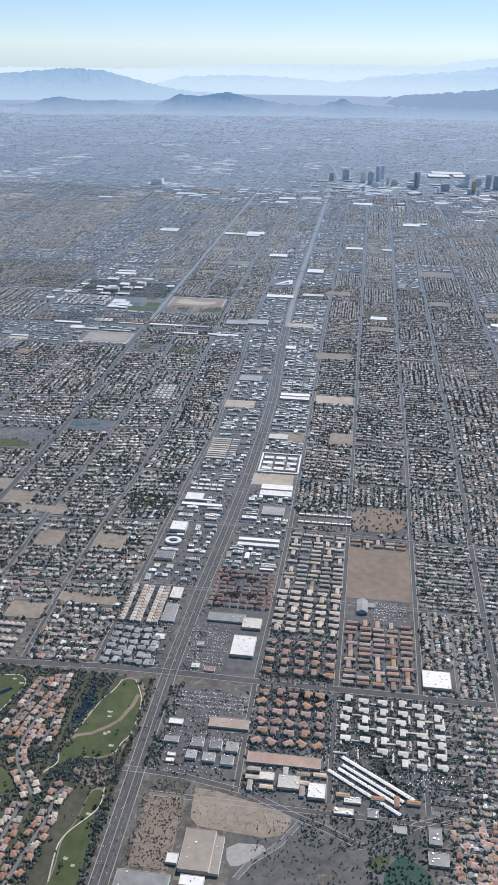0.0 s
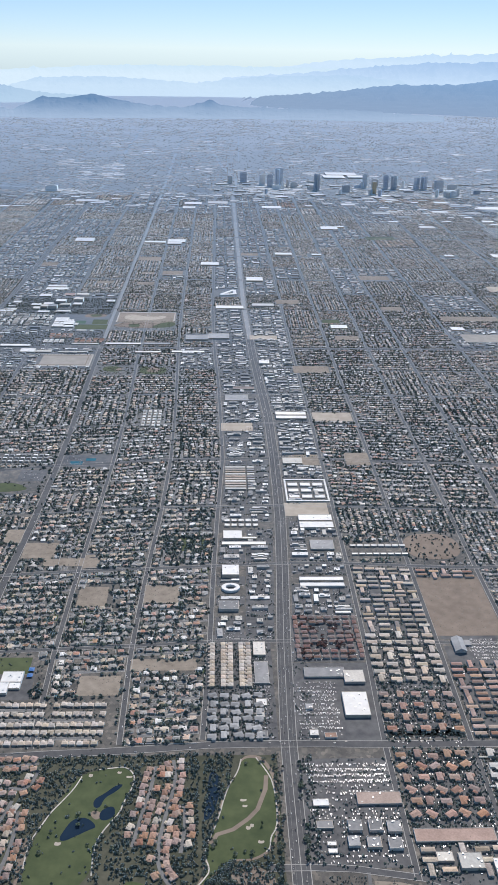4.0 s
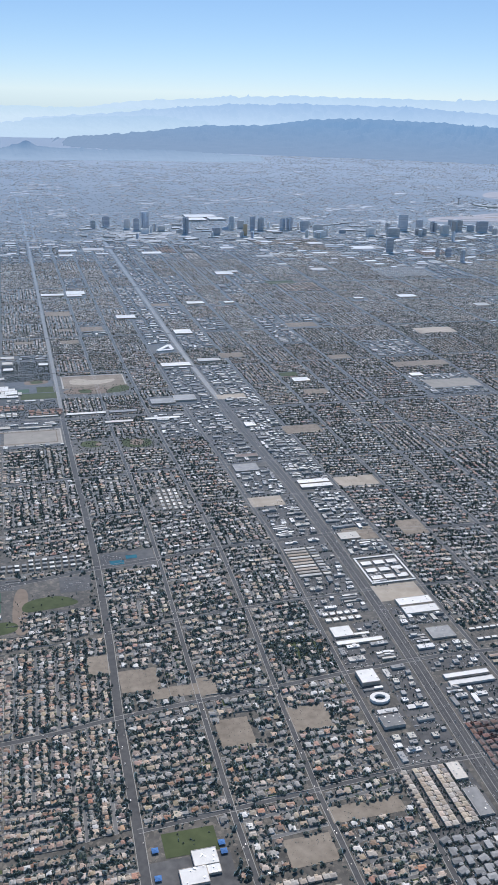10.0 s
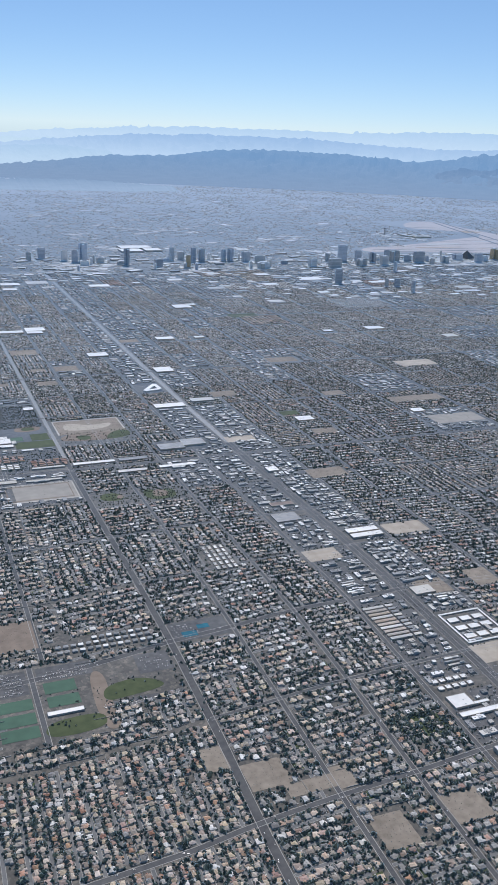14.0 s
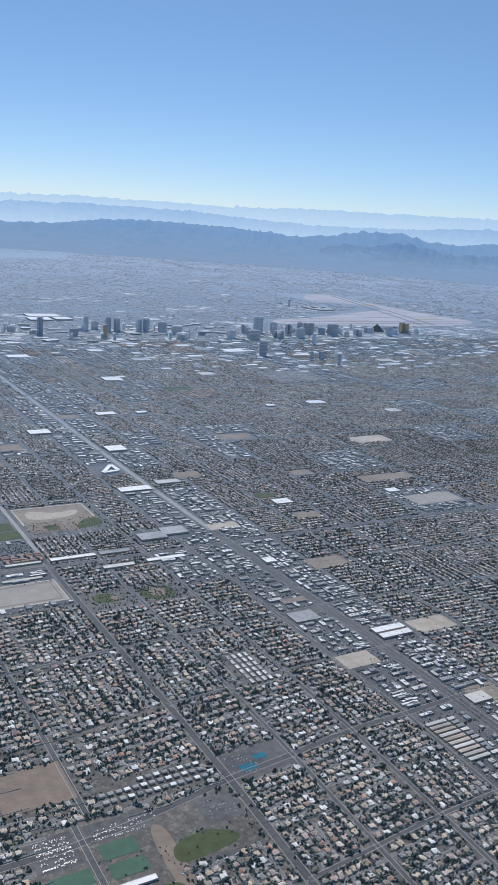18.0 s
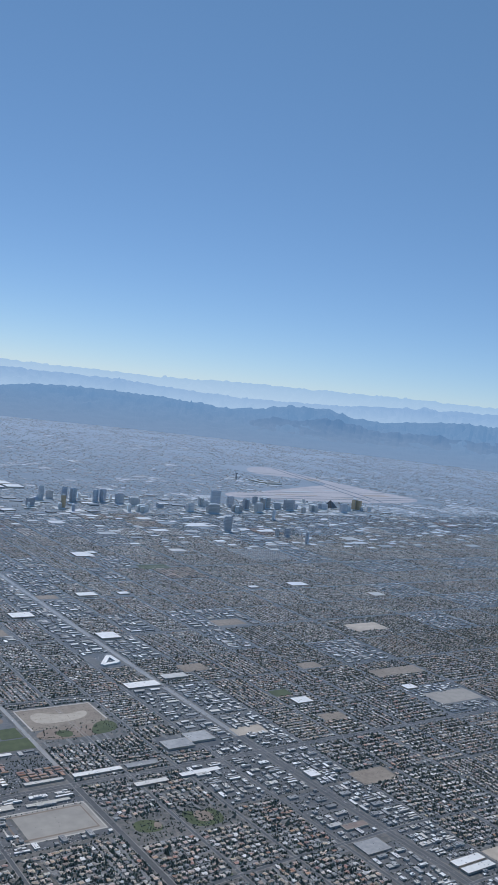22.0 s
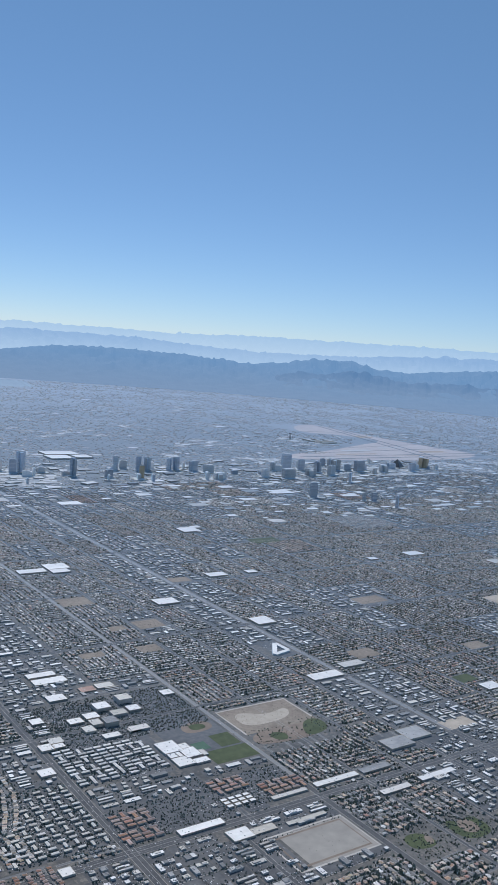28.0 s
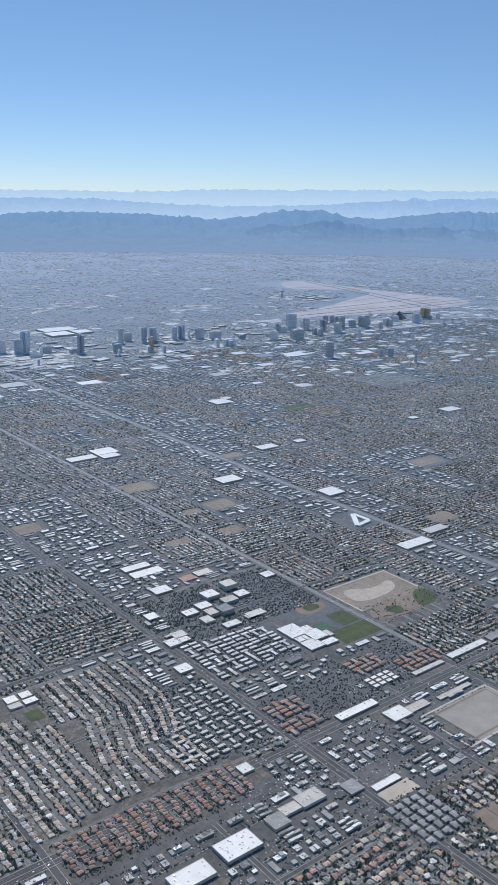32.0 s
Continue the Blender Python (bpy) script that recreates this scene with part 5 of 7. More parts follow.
# ---- shops, stores and schools that stand out ----
W_, G_, P_, R_ = ROOF_WHITE, ROOF_GREY, ROOF_PALE, ROOF_RED
ROOF_SAND = material("tan_gravel_roof", (0.27, 0.235, 0.195), (0.37, 0.33, 0.28), 0.6, 0.85)
STORES = [
    (17, -63.5, 22, -61, 0.9, W_, "white-roofed hall annex on dark asphalt", 3), (13.2, -58.5, 15.6, -56, 0.7, W_, "small white-roofed hall porch", 0),
    (16, 11, 22.5, 20, 0.9, W_, "big white flat-roofed store beside its parking", 10), (-6.4, 24, -2.6, 33, 0.6, G_, "long grey-roofed shop row beside the avenue", 6), (-6.6, 11, -4.4, 13.4, 0.5, P_, "small pale-roofed shop beside the avenue", 2), (-6.4, 15.4, -3.6, 18, 0.5, W_, "white-roofed filling station canopy", 1),
    (-6.4, 3.6, -4, 6.2, 0.5, G_, "small grey-roofed restaurant on dark asphalt", 2), (-6.4, 36, -3, 42, 0.6, P_, "pale-roofed shop row beside the avenue", 4), (6.4, 4.4, 8.6, 6.4, 0.5, P_, "small pale-roofed restaurant on dark asphalt", 2), (6.2, 14, 8, 16, 0.5, G_, "small grey-roofed shop on dark asphalt", 2), (10, 3.6, 13, 5.4, 0.5, R_, "small red-roofed restaurant on dark asphalt", 1), (7, 26.5, 18, 30.5, 0.6, G_, "long grey-roofed strip of shops", 6), (17.5, 24, 23, 29, 0.8, P_, "pale flat-roofed store on dark asphalt", 4),
    (-15, 76, -9.5, 82, 1.3, W_, "tall white-roofed box building", 4), (-16, 57.5, -10, 62, 1.0, G_, "grey flat-roofed office on dark asphalt", 5), (-14.5, 100, -8, 105.5, 0.7, W_, "white-roofed storage building", 2),
    (-15, 96, 0, 98, 0.6, W_, "long white-roofed storage row", 0), (-8, 100, -3, 101.2, 0.6, W_, "narrow white-roofed storage row", 0), (9.5, 73.6, 23.5, 75.6, 0.7, W_, "long white-roofed storage row", 0),
    (9.5, 70.3, 23.5, 72.3, 0.7, W_, "long white-roofed storage row", 0), (12.5, 112.6, 24.5, 116.8, 0.8, W_, "large white-roofed warehouse on dark asphalt", 6), (12.5, 107.4, 24.5, 111.6, 0.8, W_, "large white-roofed warehouse on dark asphalt", 6),
    (15, 93, 23, 99, 0.6, G_, "grey flat-roofed store on dark asphalt", 4), (10, 212.5, 24, 216.2, 0.8, W_, "long white-roofed warehouse on dark asphalt", 4), (10, 208, 24, 211.5, 0.8, W_, "long white-roofed warehouse on dark asphalt", 4),
    (5.5, 284.5, 11, 290, 1.0, W_, "square white-roofed store on dark asphalt", 4), (-35, 327, -22, 335, 0.9, G_, "large grey-roofed store on dark asphalt", 6), (-22, 330, -10, 339, 0.9, G_, "large grey-roofed store on dark asphalt", 6),
    (-9, 246.5, 1.5, 250, 0.6, R_, "red-roofed motel beside the avenue", 2), (-13, 231, -2, 239, 0.5, G_, "wide grey-roofed market on dark asphalt", 4), (68.5, 5, 76, 12, 0.9, W_, "white-roofed store with rows of skylights", 14),
    (34, -35, 39, -31, 0.8, P_, "tan-roofed box store", 8), (41, -37, 45, -32.5, 0.8, W_, "white-roofed box store", 6), (16, -60, 22.5, -49.5, 1.1, ROOF_SAND, "big tan flat-roofed hall", 3), (22.5, -60, 24.5, -50.5, 0.8, ROOF_SAND, "tan flat-roofed annex", 2),
    (4, -66, 15, -61.5, 0.9, G_, "wide grey-roofed hall on dark asphalt", 3), (15, -17.5, 25, -14, 0.6, R_, "long orange-roofed shop row", 3), (5, -17.8, 8.6, -15.8, 0.5, W_, "small white-roofed bank on dark asphalt", 2), (5.2, -24, 8.8, -22, 0.5, G_, "small dark-roofed office on dark asphalt", 1),
    (7, -28.5, 9, -27.4, 0.4, W_, "small white-roofed kiosk on dark asphalt", 1), (7, -30.4, 9, -29.2, 0.4, W_, "small white-roofed kiosk on dark asphalt", 1), (12, -25, 15, -22, 0.8, G_, "grey-roofed office block", 3), (16.5, -25, 19.5, -22, 0.8, G_, "grey-roofed office block", 3),
    (20.5, -25.4, 23.5, -22.4, 0.8, G_, "grey-roofed office block", 3), (11.5, -29, 14, -26.3, 0.8, G_, "grey-roofed office block", 3), (15.5, -29.4, 18.5, -26.6, 0.8, G_, "grey-roofed office block", 3), (20, -29.8, 23, -27, 0.8, G_, "grey-roofed office block", 3),
    (49.2, -37, 53, -35.2, 0.5, P_, "pale-roofed clinic with skylights", 8), (47, -40.5, 51.5, -38.6, 0.5, P_, "pale-roofed clinic with skylights", 8), (54.5, -40.5, 57, -38, 0.5, G_, "small grey-roofed shop", 3), (67.6, -46, 70.4, -41.5, 0.6, G_, "grey-roofed school hall", 4), (67.2, -51.3, 71.5, -48, 0.6, G_, "grey-roofed school hall", 4), (29.5, -33, 33, -30.5, 0.6, P_, "tan-roofed office", 3), (60, -44, 63, -42, 0.5, G_, "small dark-roofed house", 0),
    (26, -28, 43.5, -24.5, 0.6, R_, "long red-roofed parking row", 0), (-174, 290, -166, 295, 0.9, P_, "pale-roofed plaza store", 8), (-180, 290.5, -174.2, 294, 0.8, P_, "pale-roofed plaza store", 5), (-185.5, 288, -180.2, 293, 0.9, G_, "grey-roofed plaza store", 5),
    (-202, 286, -191, 293, 1.0, W_, "big white-roofed store dotted with skylights", 24), (-217, 285, -206, 291, 1.0, W_, "big white-roofed store on dark asphalt", 14), (-138, 313.4, -121.5, 316.8, 0.7, W_, "long white-roofed industrial row", 6),
    (-123, 133, -113, 134.8, 0.5, W_, "long white-roofed bleacher shelter", 0), (-116, 362, -108, 371, 0.8, W_, "white-roofed school wing", 8), (-110, 356, -103.5, 363, 0.8, W_, "white-roofed school wing", 6), (-116, 351.5, -109, 358, 0.7, W_, "white-roofed school wing", 6),
    (-109, 351, -103, 354.5, 0.7, W_, "white-roofed school wing", 4), (-112, 358.2, -110.2, 362, 0.6, W_, "white-roofed school link", 1), (-108, 363.2, -104.5, 367, 0.7, W_, "white-roofed school wing", 3), (-115.8, 358.2, -112.4, 361.6, 0.8, W_, "white-roofed school wing", 3), (-103.2, 355.6, -101, 360, 0.6, P_, "pale-roofed school wing", 2), (-77, 20.5, -71, 25, 0.7, W_, "white-roofed school wing", 6), (-73.5, 25, -68, 29.4, 0.7, W_, "white-roofed school wing", 6), (-71, 22.5, -68, 25, 0.6, W_, "white-roofed school wing", 3),
    (-216, 383, -212, 387, 0.6, W_, "white-roofed school wing", 3), (-211.5, 379.5, -207, 382.5, 0.6, W_, "white-roofed school wing", 3), (-216.5, 379.5, -212.3, 382.3, 0.6, P_, "pale-roofed school wing", 3), (-211, 383.3, -207.3, 387, 0.6, W_, "white-roofed school wing", 3),
    (-155, 383, -150, 388, 0.8, W_, "white-roofed clinic", 6), (-150, 387, -144.5, 391.5, 0.8, P_, "pale-roofed clinic", 6), (-149.8, 383.5, -145.5, 386.8, 0.7, W_, "white-roofed clinic", 5), (-150, 405, -145, 410, 0.7, W_, "white-roofed clinic", 4),
    (-137, 399, -131, 403.5, 0.9, W_, "white-roofed hospital wing", 5), (-134.5, 390, -130, 395, 1.0, P_, "pale hospital wing", 5), (-129.5, 400.5, -123.5, 405.5, 1.0, W_, "white-roofed hospital wing", 4), (-122.5, 406, -116, 412, 1.6, W_, "white-roofed hospital block", 5),
    (-125, 392, -119.5, 397.5, 2.0, G_, "grey glass-fronted hospital block", 5), (-111, 409, -105, 414.5, 2.2, P_, "tall pale hospital block", 5), (-110.5, 400.5, -105, 405.5, 1.0, W_, "white-roofed hospital wing", 5), (-130, 393.5, -125.6, 398.5, 1.5, P_, "pale hospital wing", 4), (-118.5, 399, -112, 403.5, 1.2, P_, "pale hospital wing", 4),
    (-130, 382.6, -123, 386.4, 0.8, W_, "white-roofed clinic", 4), (-90, 409, -84.5, 414, 0.8, W_, "white-roofed clinic round a court", 4), (-136, 422, -128, 428, 0.8, W_, "white-roofed clinic", 5), (-120, 426, -113, 431, 0.6, R_, "red-roofed apartment court", 2), (-112, 427, -104, 432, 0.6, P_, "pale-roofed apartment court", 2), (-119, 384, -114, 387, 0.7, P_, "pale-roofed clinic", 3),
    (-162, 366, -156.5, 371, 0.7, W_, "white-roofed shop on dark asphalt", 4), (-178, 311, -174, 315, 0.6, W_, "white-roofed corner shop", 3), (-118, 384, -110, 388, 0.8, P_, "pale-roofed clinic on dark asphalt", 3), (-99, 318, -84, 320, 0.6, P_, "pale-roofed shop row", 4),
    (-80, 318, -60, 321, 0.6, W_, "long pale shop row on the avenue", 5), (-58, 318, -44, 321.5, 0.6, G_, "long grey shop row on the avenue", 4), (-62, 303, -48, 306, 0.6, P_, "pale shop row on the avenue", 4), (-42, 304, -24, 307, 0.6, W_, "long pale shop row on the avenue", 4),
    (-125, 303, -117, 309, 0.7, W_, "white-roofed shop beside the basin", 4), (-117, 303.5, -108, 307, 0.5, P_, "pale-roofed shop row", 3), (-104, 303, -88, 305, 0.5, P_, "long pale shop row", 3), (-160, 286.5, -155, 291.5, 0.6, G_, "grey-roofed shop on dark asphalt", 3),
    (-153.5, 283.5, -143.5, 286, 0.5, W_, "white-roofed storage row", 1), (10, 160.6, 18, 166, 0.6, P_, "pale-roofed shop on dark asphalt", 3), (-60, 608, -45, 620, 1.0, W_, "large white-roofed store on dark asphalt", 5), (-80, 604, -62, 612, 1.0, W_, "large white-roofed store on dark asphalt", 5),
    (80, 676, 96, 690, 1.0, W_, "large white-roofed store on dark asphalt", 5), (4, 470, 16, 481, 1.0, W_, "large white-roofed store on dark asphalt", 5), (-18, 395, 0, 402, 0.7, W_, "white-roofed shop row", 4), (6, 402, 20, 408, 0.7, P_, "pale-roofed shop row", 4), (-30, 520, -16, 530, 1.0, W_, "large white-roofed store on dark asphalt", 5),
    (-140, 608, -124, 622, 1.0, W_, "large white-roofed store on dark asphalt", 5), (-135, 440, -120, 446, 0.8, W_, "white-roofed shop row", 4), (-135, 448, -122, 453, 0.8, W_, "white-roofed shop row", 4), (52, 352, 62, 359, 0.8, W_, "white-roofed school on dark asphalt", 4),
    (125, 350, 133, 356, 0.8, W_, "white-roofed school on dark asphalt", 4), (210, 560, 226, 570, 1.0, W_, "large white-roofed store on dark asphalt", 4), (260, 520, 272, 530, 1.0, P_, "large pale-roofed store on dark asphalt", 4), (30, 560, 44, 568, 1.0, W_, "large white-roofed store on dark asphalt", 4),
]
for k, (x0, y0, x1, y1, h, roof, label, units) in enumerate(STORES):
    flat_building(x0, y0, x1, y1, h, roof, label, units, seed=k + 11)

for k in range(10):      # two rows of small white office blocks
    x, y = -14 + (k % 5) * 2.5, 109 + (k // 5) * 3.4
    flat_building(x, y, x + 1.9, y + 1.7, 0.5, W_, "small white-roofed office pavilion among others", 2, name="office_block", group="white office pavilions", seed=k + 200)
for k in range(9):       # self-storage court
    x, y = 10.5 + (k % 3) * 4.8, 130.5 + (k // 3) * 5.0
    flat_building(x, y, x + 3.9, y + 2.6, 0.5, W_, "white-roofed self-storage block in a walled court", 0, name="storage_block", group="white storage blocks", seed=k + 220)
for x0, y0, x1, y1 in ((9.2, 128, 25.5, 128.8), (9.2, 145.6, 25.5, 146.4), (9.2, 129, 9.9, 145.4), (24.8, 129, 25.5, 145.4)):
    long_shed(x0, y0, x1, y1, 0.35, ROOF_WHITE, "long white-roofed storage shed", group="storage sheds")
for k in range(10):      # workshops by the avenue
    y = 137.5 + k * 2.1
    long_shed(-13.5, y, -5.5, y + 1.3, 0.5, ROOF_TAN if k % 3 else ROOF_PALE, "long low workshop row with a pale roof", group="workshop rows")
    long_shed(-4.8, y, 1.5 - 3.5, y + 1.3, 0.5, ROOF_GREY if k % 3 else ROOF_PALE, "short low workshop row with a grey roof", group="workshop rows")
for k, (off, width, length) in enumerate(((0.0, 1.0, 20), (2.0, 0.9, 17), (3.6, 0.9, 17), (5.6, 0.9, 20))):       # slanting self-storage
    ob = long_shed(47, -24, 47 + length, -24 + width, 0.35, ROOF_WHITE, "long white-roofed storage shed set aslant", group="slanting storage sheds")
    ob.matrix_basis = pose(56.6 - off * 0.56, -28.6 - off * 0.83, 0, 0, 0, -34)
for k in range(34):      # carports of the white apartments
    x, y = 47.8 + (k % 7) * 4.2, -1.6 - (k // 7) * 4.6
    if not (x < 58 and y < -20):
        w, d = (0.5, 3.2) if k % 2 else (3.4, 0.5)
        ob = long_shed(x - w / 2, y - 1.6 - d / 2, x + w / 2, y - 1.6 + d / 2, 0.28, ROOF_PALE, "long narrow pale carport on posts", name="carport", group="carports")
for k in range(4):       # white-roofed flats in columns
    for j in range(6):
        x, y = -50.5 + k * 2.3, 199.5 + j * 3.3
        flat_building(x, y, x + 1.3, y + 2.5, 0.5, (P_, G_, P_, W_)[(k + j) % 4], "narrow pale-roofed row of flats", 2, name="flats", group="pale-roofed flats", seed=300 + k * 6 + j)
for k in range(12):
    x, y = -115.5 + (k % 4) * 3.0, 320.6 + (k // 4) * 2.1
    flat_building(x, y, x + 2.3, y + 1.5, 0.6, W_, "white-roofed apartment block beside a car court", 0, name="apartment_block", group="white apartment blocks", seed=340 + k)
proto = hip_house(1.6, 1.2, 0.55, 0.12, ROOF_WHITE, "white-roofed row house on a narrow lot", "row house", "row_house", group="white-roofed row houses", wing=False)
row = [(-114.5 + k * 2.35 + jit(0.05), y, 0) for y in (162.6, 165.6, 168.4) for k in range(13) if not (y == 168.4 and k < 5)]
place_all(proto, [r for k, r in enumerate(row) if k % 5 in (1, 3) and r[0] > -108])
proto = hip_house(1.6, 1.2, 0.55, 0.15, ROOF_GREY, "grey-roofed row house on a narrow lot", "row house", "row_house", group="grey-roofed row houses", wing=False)
place_all(proto, [r for k, r in enumerate(row) if not (k % 5 in (1, 3) and r[0] > -108)])
for j, y in enumerate((89.5, 95)):
    for k in range(8):
        flat_building(28.5 + k * 2.4, y, 30.5 + k * 2.4, y + 1.1, 0.55, W_, "white-roofed block of joined row houses", 0, name="row_houses", group="long white row houses", seed=380 + j * 8 + k)

# triangular white-roofed hall
ob = thing("triangular_hall", -10, 436, "white triangular hall round an open court", "hall")
for k, (a, b) in enumerate((((-5, -6), (4.5, 7)), ((4.5, 7), (5, -4)), ((5, -4), (-5, -6)))):
    d = np.array(b) - np.array(a)
    length, turn = float(np.hypot(*d)), math.degrees(math.atan2(d[1], d[0]))
    part("wing", mesh("wing", box(length, 2.4, 0.8), BOX_Q, None, [ROOF_WHITE]), None, ob, place=pose((a[0] + b[0]) / 2, (a[1] + b[1]) / 2, 0.004 * k, 0, 0, turn))

# ring-shaped office
ob = thing("round_office", -12.3, 69.7, "pale ring-shaped office round a dark court", "office")
keep(-16, 66, -9, 73)
ring_o = np.array([(2.9 * math.cos(t), 2.3 * math.sin(t)) for t in np.linspace(0, 2 * math.pi, 13)[:-1]])
rv = np.concatenate([np.column_stack([ring_o * f, np.full(12, z)]) for f, z in ((1, 0), (1, 0.8), (0.55, 0.8), (0.55, 0))])
rq = [[a * 12 + k, a * 12 + (k + 1) % 12, (a + 1) * 12 + (k + 1) % 12, (a + 1) * 12 + k] for a in range(3) for k in range(12)]
part("ring", mesh("ring", rv, rq, None, [ROOF_WHITE]), None, ob)
part("court", mesh("court", np.column_stack([ring_o * 0.55, np.full(12, 0.02)])[[0, 3, 6, 9]], [[0, 1, 2, 3]], None, [LOT]), None, ob)

# church with a steep grey roof
ob = thing("church", 52, 40, "grey-roofed church with a steep gable", "church")
part("nave", mesh("nave", box(3.2, 6.0, 0.7), BOX_Q[:4], None, [WALL]), None, ob)
part("roof", mesh("roof", [(-1.7, -3.1, 0.7), (1.7, -3.1, 0.7), (1.7, 3.1, 0.7), (-1.7, 3.1, 0.7), (0, -3.1, 1.6), (0, 3.1, 1.6)], [[1, 2, 5, 4], [3, 0, 4, 5]], [[0, 1, 4], [2, 3, 5]], [ROOF_GREY]), None, ob)
part("hall", mesh("hall", box(2.2, 2.4, 0.5, 0, 2.6, 1.2), BOX_Q, None, [ROOF_GREY]), None, ob)

for x, y in ((-81.5, 24), (-81, 31.5), (-66.3, 30.5), (-66.3, 28)):
    ob = thing("shade_canopy", x, y, "bright blue playground shade canopy on posts", "shade canopy", "blue shade canopies")
    part("canopy", mesh("canopy", [(-0.75, -0.75, 0.4), (0.75, -0.75, 0.4), (0.75, 0.75, 0.4), (-0.75, 0.75, 0.4), (0, 0, 0.6)], None, [[0, 1, 4], [1, 2, 4], [2, 3, 4], [3, 0, 4]], [BLUE]), None, ob)
    for u in (-0.6, 0.6):
        for v in (-0.6, 0.6):
            part("post", mesh("post", box(0.05, 0.05, 0.42, 0, u, v), BOX_Q, None, [METAL]), None, ob)
for x0, y0, x1, y1 in ((-76, 160, -71, 163), (-70, 163.5, -66, 166)):
    v, q = sheets([(x0, y0, x1, y1)], 0.06)
    set_down("swimming_pool", mesh("pool", v, q), POOL, "turquoise swimming pool", "pool")

# ---- apartment estates ----
proto = hip_house(2.5, 1.45, 0.7, 0.14, ROOF_PALE, "long apartment block with a pale roof", "apartment block", "apartment_block", "pale apartment blocks", wing=True)
place_all(proto, [(48.8 + i * 4.6 + jit(0.3), -2.5 - j * 3.5 + jit(0.2), 0 if (i + j) % 3 else 90) for i in range(6) for j in range(7) if not (i < 3 and j > 5) and -2.5 - j * 3.5 > -33 and not (i < 2 and j > 4)])
proto = hip_house(2.5, 1.5, 0.7, 0.2, ROOF_RED, "apartment block with an orange tile roof", "apartment block", "apartment_block", "orange-roofed apartment blocks", wing=True)
place_all(proto, [(27.5 + i * 3.7 + jit(0.3), -2.5 - j * 3.6 + jit(0.3), (0, 35, 90, -35)[(i * 2 + j) % 4]) for i in range(5) for j in range(6)]
          + [(27 + i * 4.2, 6.5 + j * 4.2 + jit(0.2), 90 if i % 2 else 0) for i in range(5) for j in range(4)])
proto = hip_house(3.0, 1.4, 0.7, 0.2, ROOF_TAN, "apartment block with a tan tile roof", "apartment block", "apartment_block", "tan-roofed apartment blocks", wing=True)
place_all(proto, [(27.5 + i * 4.1, 25.5 + j * 3.2 + jit(0.15), 0 if (i + j) % 4 else 90) for i in range(5) for j in range(7)])
proto = hip_house(1.5, 1.35, 0.6, 0.2, ROOF_TAN, "tan-roofed townhouse in a tight row", "townhouse", "townhouse", "rows of tan townhouses", wing=True)
place_all(proto, [(-17.8 + c * 2.5 + (0.5 if c % 2 else 0), 23.5 + r * 1.6, 90 if c % 2 else -90) for c in range(5) for r in range(12)])
proto = hip_house(2.3, 1.5, 0.65, 0.16, ROOF_GREY, "grey-roofed apartment block among trees", "apartment block", "apartment_block", "grey-roofed apartment blocks", wing=True)
place_all(proto, [(-17.5 + i * 2.9 + jit(0.3), 4.5 + j * 2.9 + jit(0.3), (0, 90, 20)[(i + j) % 3]) for i in range(5) for j in range(6)]
          + [(-156.5 + i * 3.1, 262 + j * 2.7, (0, 90)[(i + j) % 2]) for i in range(5) for j in range(6)])
proto = hip_house(2.5, 1.0, 0.6, 0.12, ROOF_PALE, "pale-roofed apartment block round a car court", "apartment block", "apartment_block", "pale-roofed apartment courts", wing=False)
place_all(proto, [(-187.5 + i * 4.1 + jit(0.15), 322.5 + j * 2.9 + jit(0.1), 0 if (i // 2 + j) % 3 else 90) for i in range(8) for j in range(13) if i * 1.0 + 0.0 > (j - 4) * 0.55])
proto = hip_house(2.9, 1.3, 0.65, 0.18, ROOF_RED, "apartment block with a red tile roof", "apartment block", "apartment_block", "red-roofed apartment blocks", wing=False)
place_all(proto, [(x + i * 3.5, y + j * 2.2 + jit(0.1), 0 if (i + j) % 4 else 90) for x, y, n, m in ((-112.5, 330.5, 4, 4), (-97, 322, 5, 4), (-152, 326, 4, 4), (-153.5, 317.8, 4, 3)) for i in range(n) for j in range(m)])
proto = hip_house(1.45, 1.05, 0.5, 0.2, ROOF_RED, "narrow house with a red tile roof", "row house", "row_house", "red-roofed house rows", wing=False)
spots = []
for k in range(8):
    x = -230.2 + k * 7.0
    for y in np.arange(305.2, 317.6, 1.32):
        spots += [(x - 1.7 + jit(0.25), y + jit(0.1), jit(9)), (x + 1.7 + jit(0.25), y + jit(0.1), jit(9))]
    streets.append((x - 0.5, 304.6 + 2 * (k % 2), x + 0.5, 318))
place_all(proto, spots)

# ---- homes along the bending streets ----
BENDS = [[(-226.5, 320), (-226.5, 387)], [(-220, 322), (-219.5, 361)], [(-212.8, 322), (-212.6, 366)], [(-206.9, 322), (-204.8, 338), (-202, 349), (-198.3, 361), (-198, 387)], [(-198.3, 323), (-198, 338), (-195, 348), (-191, 361), (-190.6, 387)],
         [(-190.4, 339), (-187, 348), (-183.9, 361), (-184, 387)], [(-183, 339), (-179, 349), (-175.4, 361), (-175.8, 387)], [(-233.2, 320), (-233.2, 387)], [(-204.6, 364), (-204.4, 387)], [(-219.6, 361), (-219.8, 375)], [(-190.6, 322), (-190.6, 337)], [(-183.4, 322), (-183.4, 337)]]
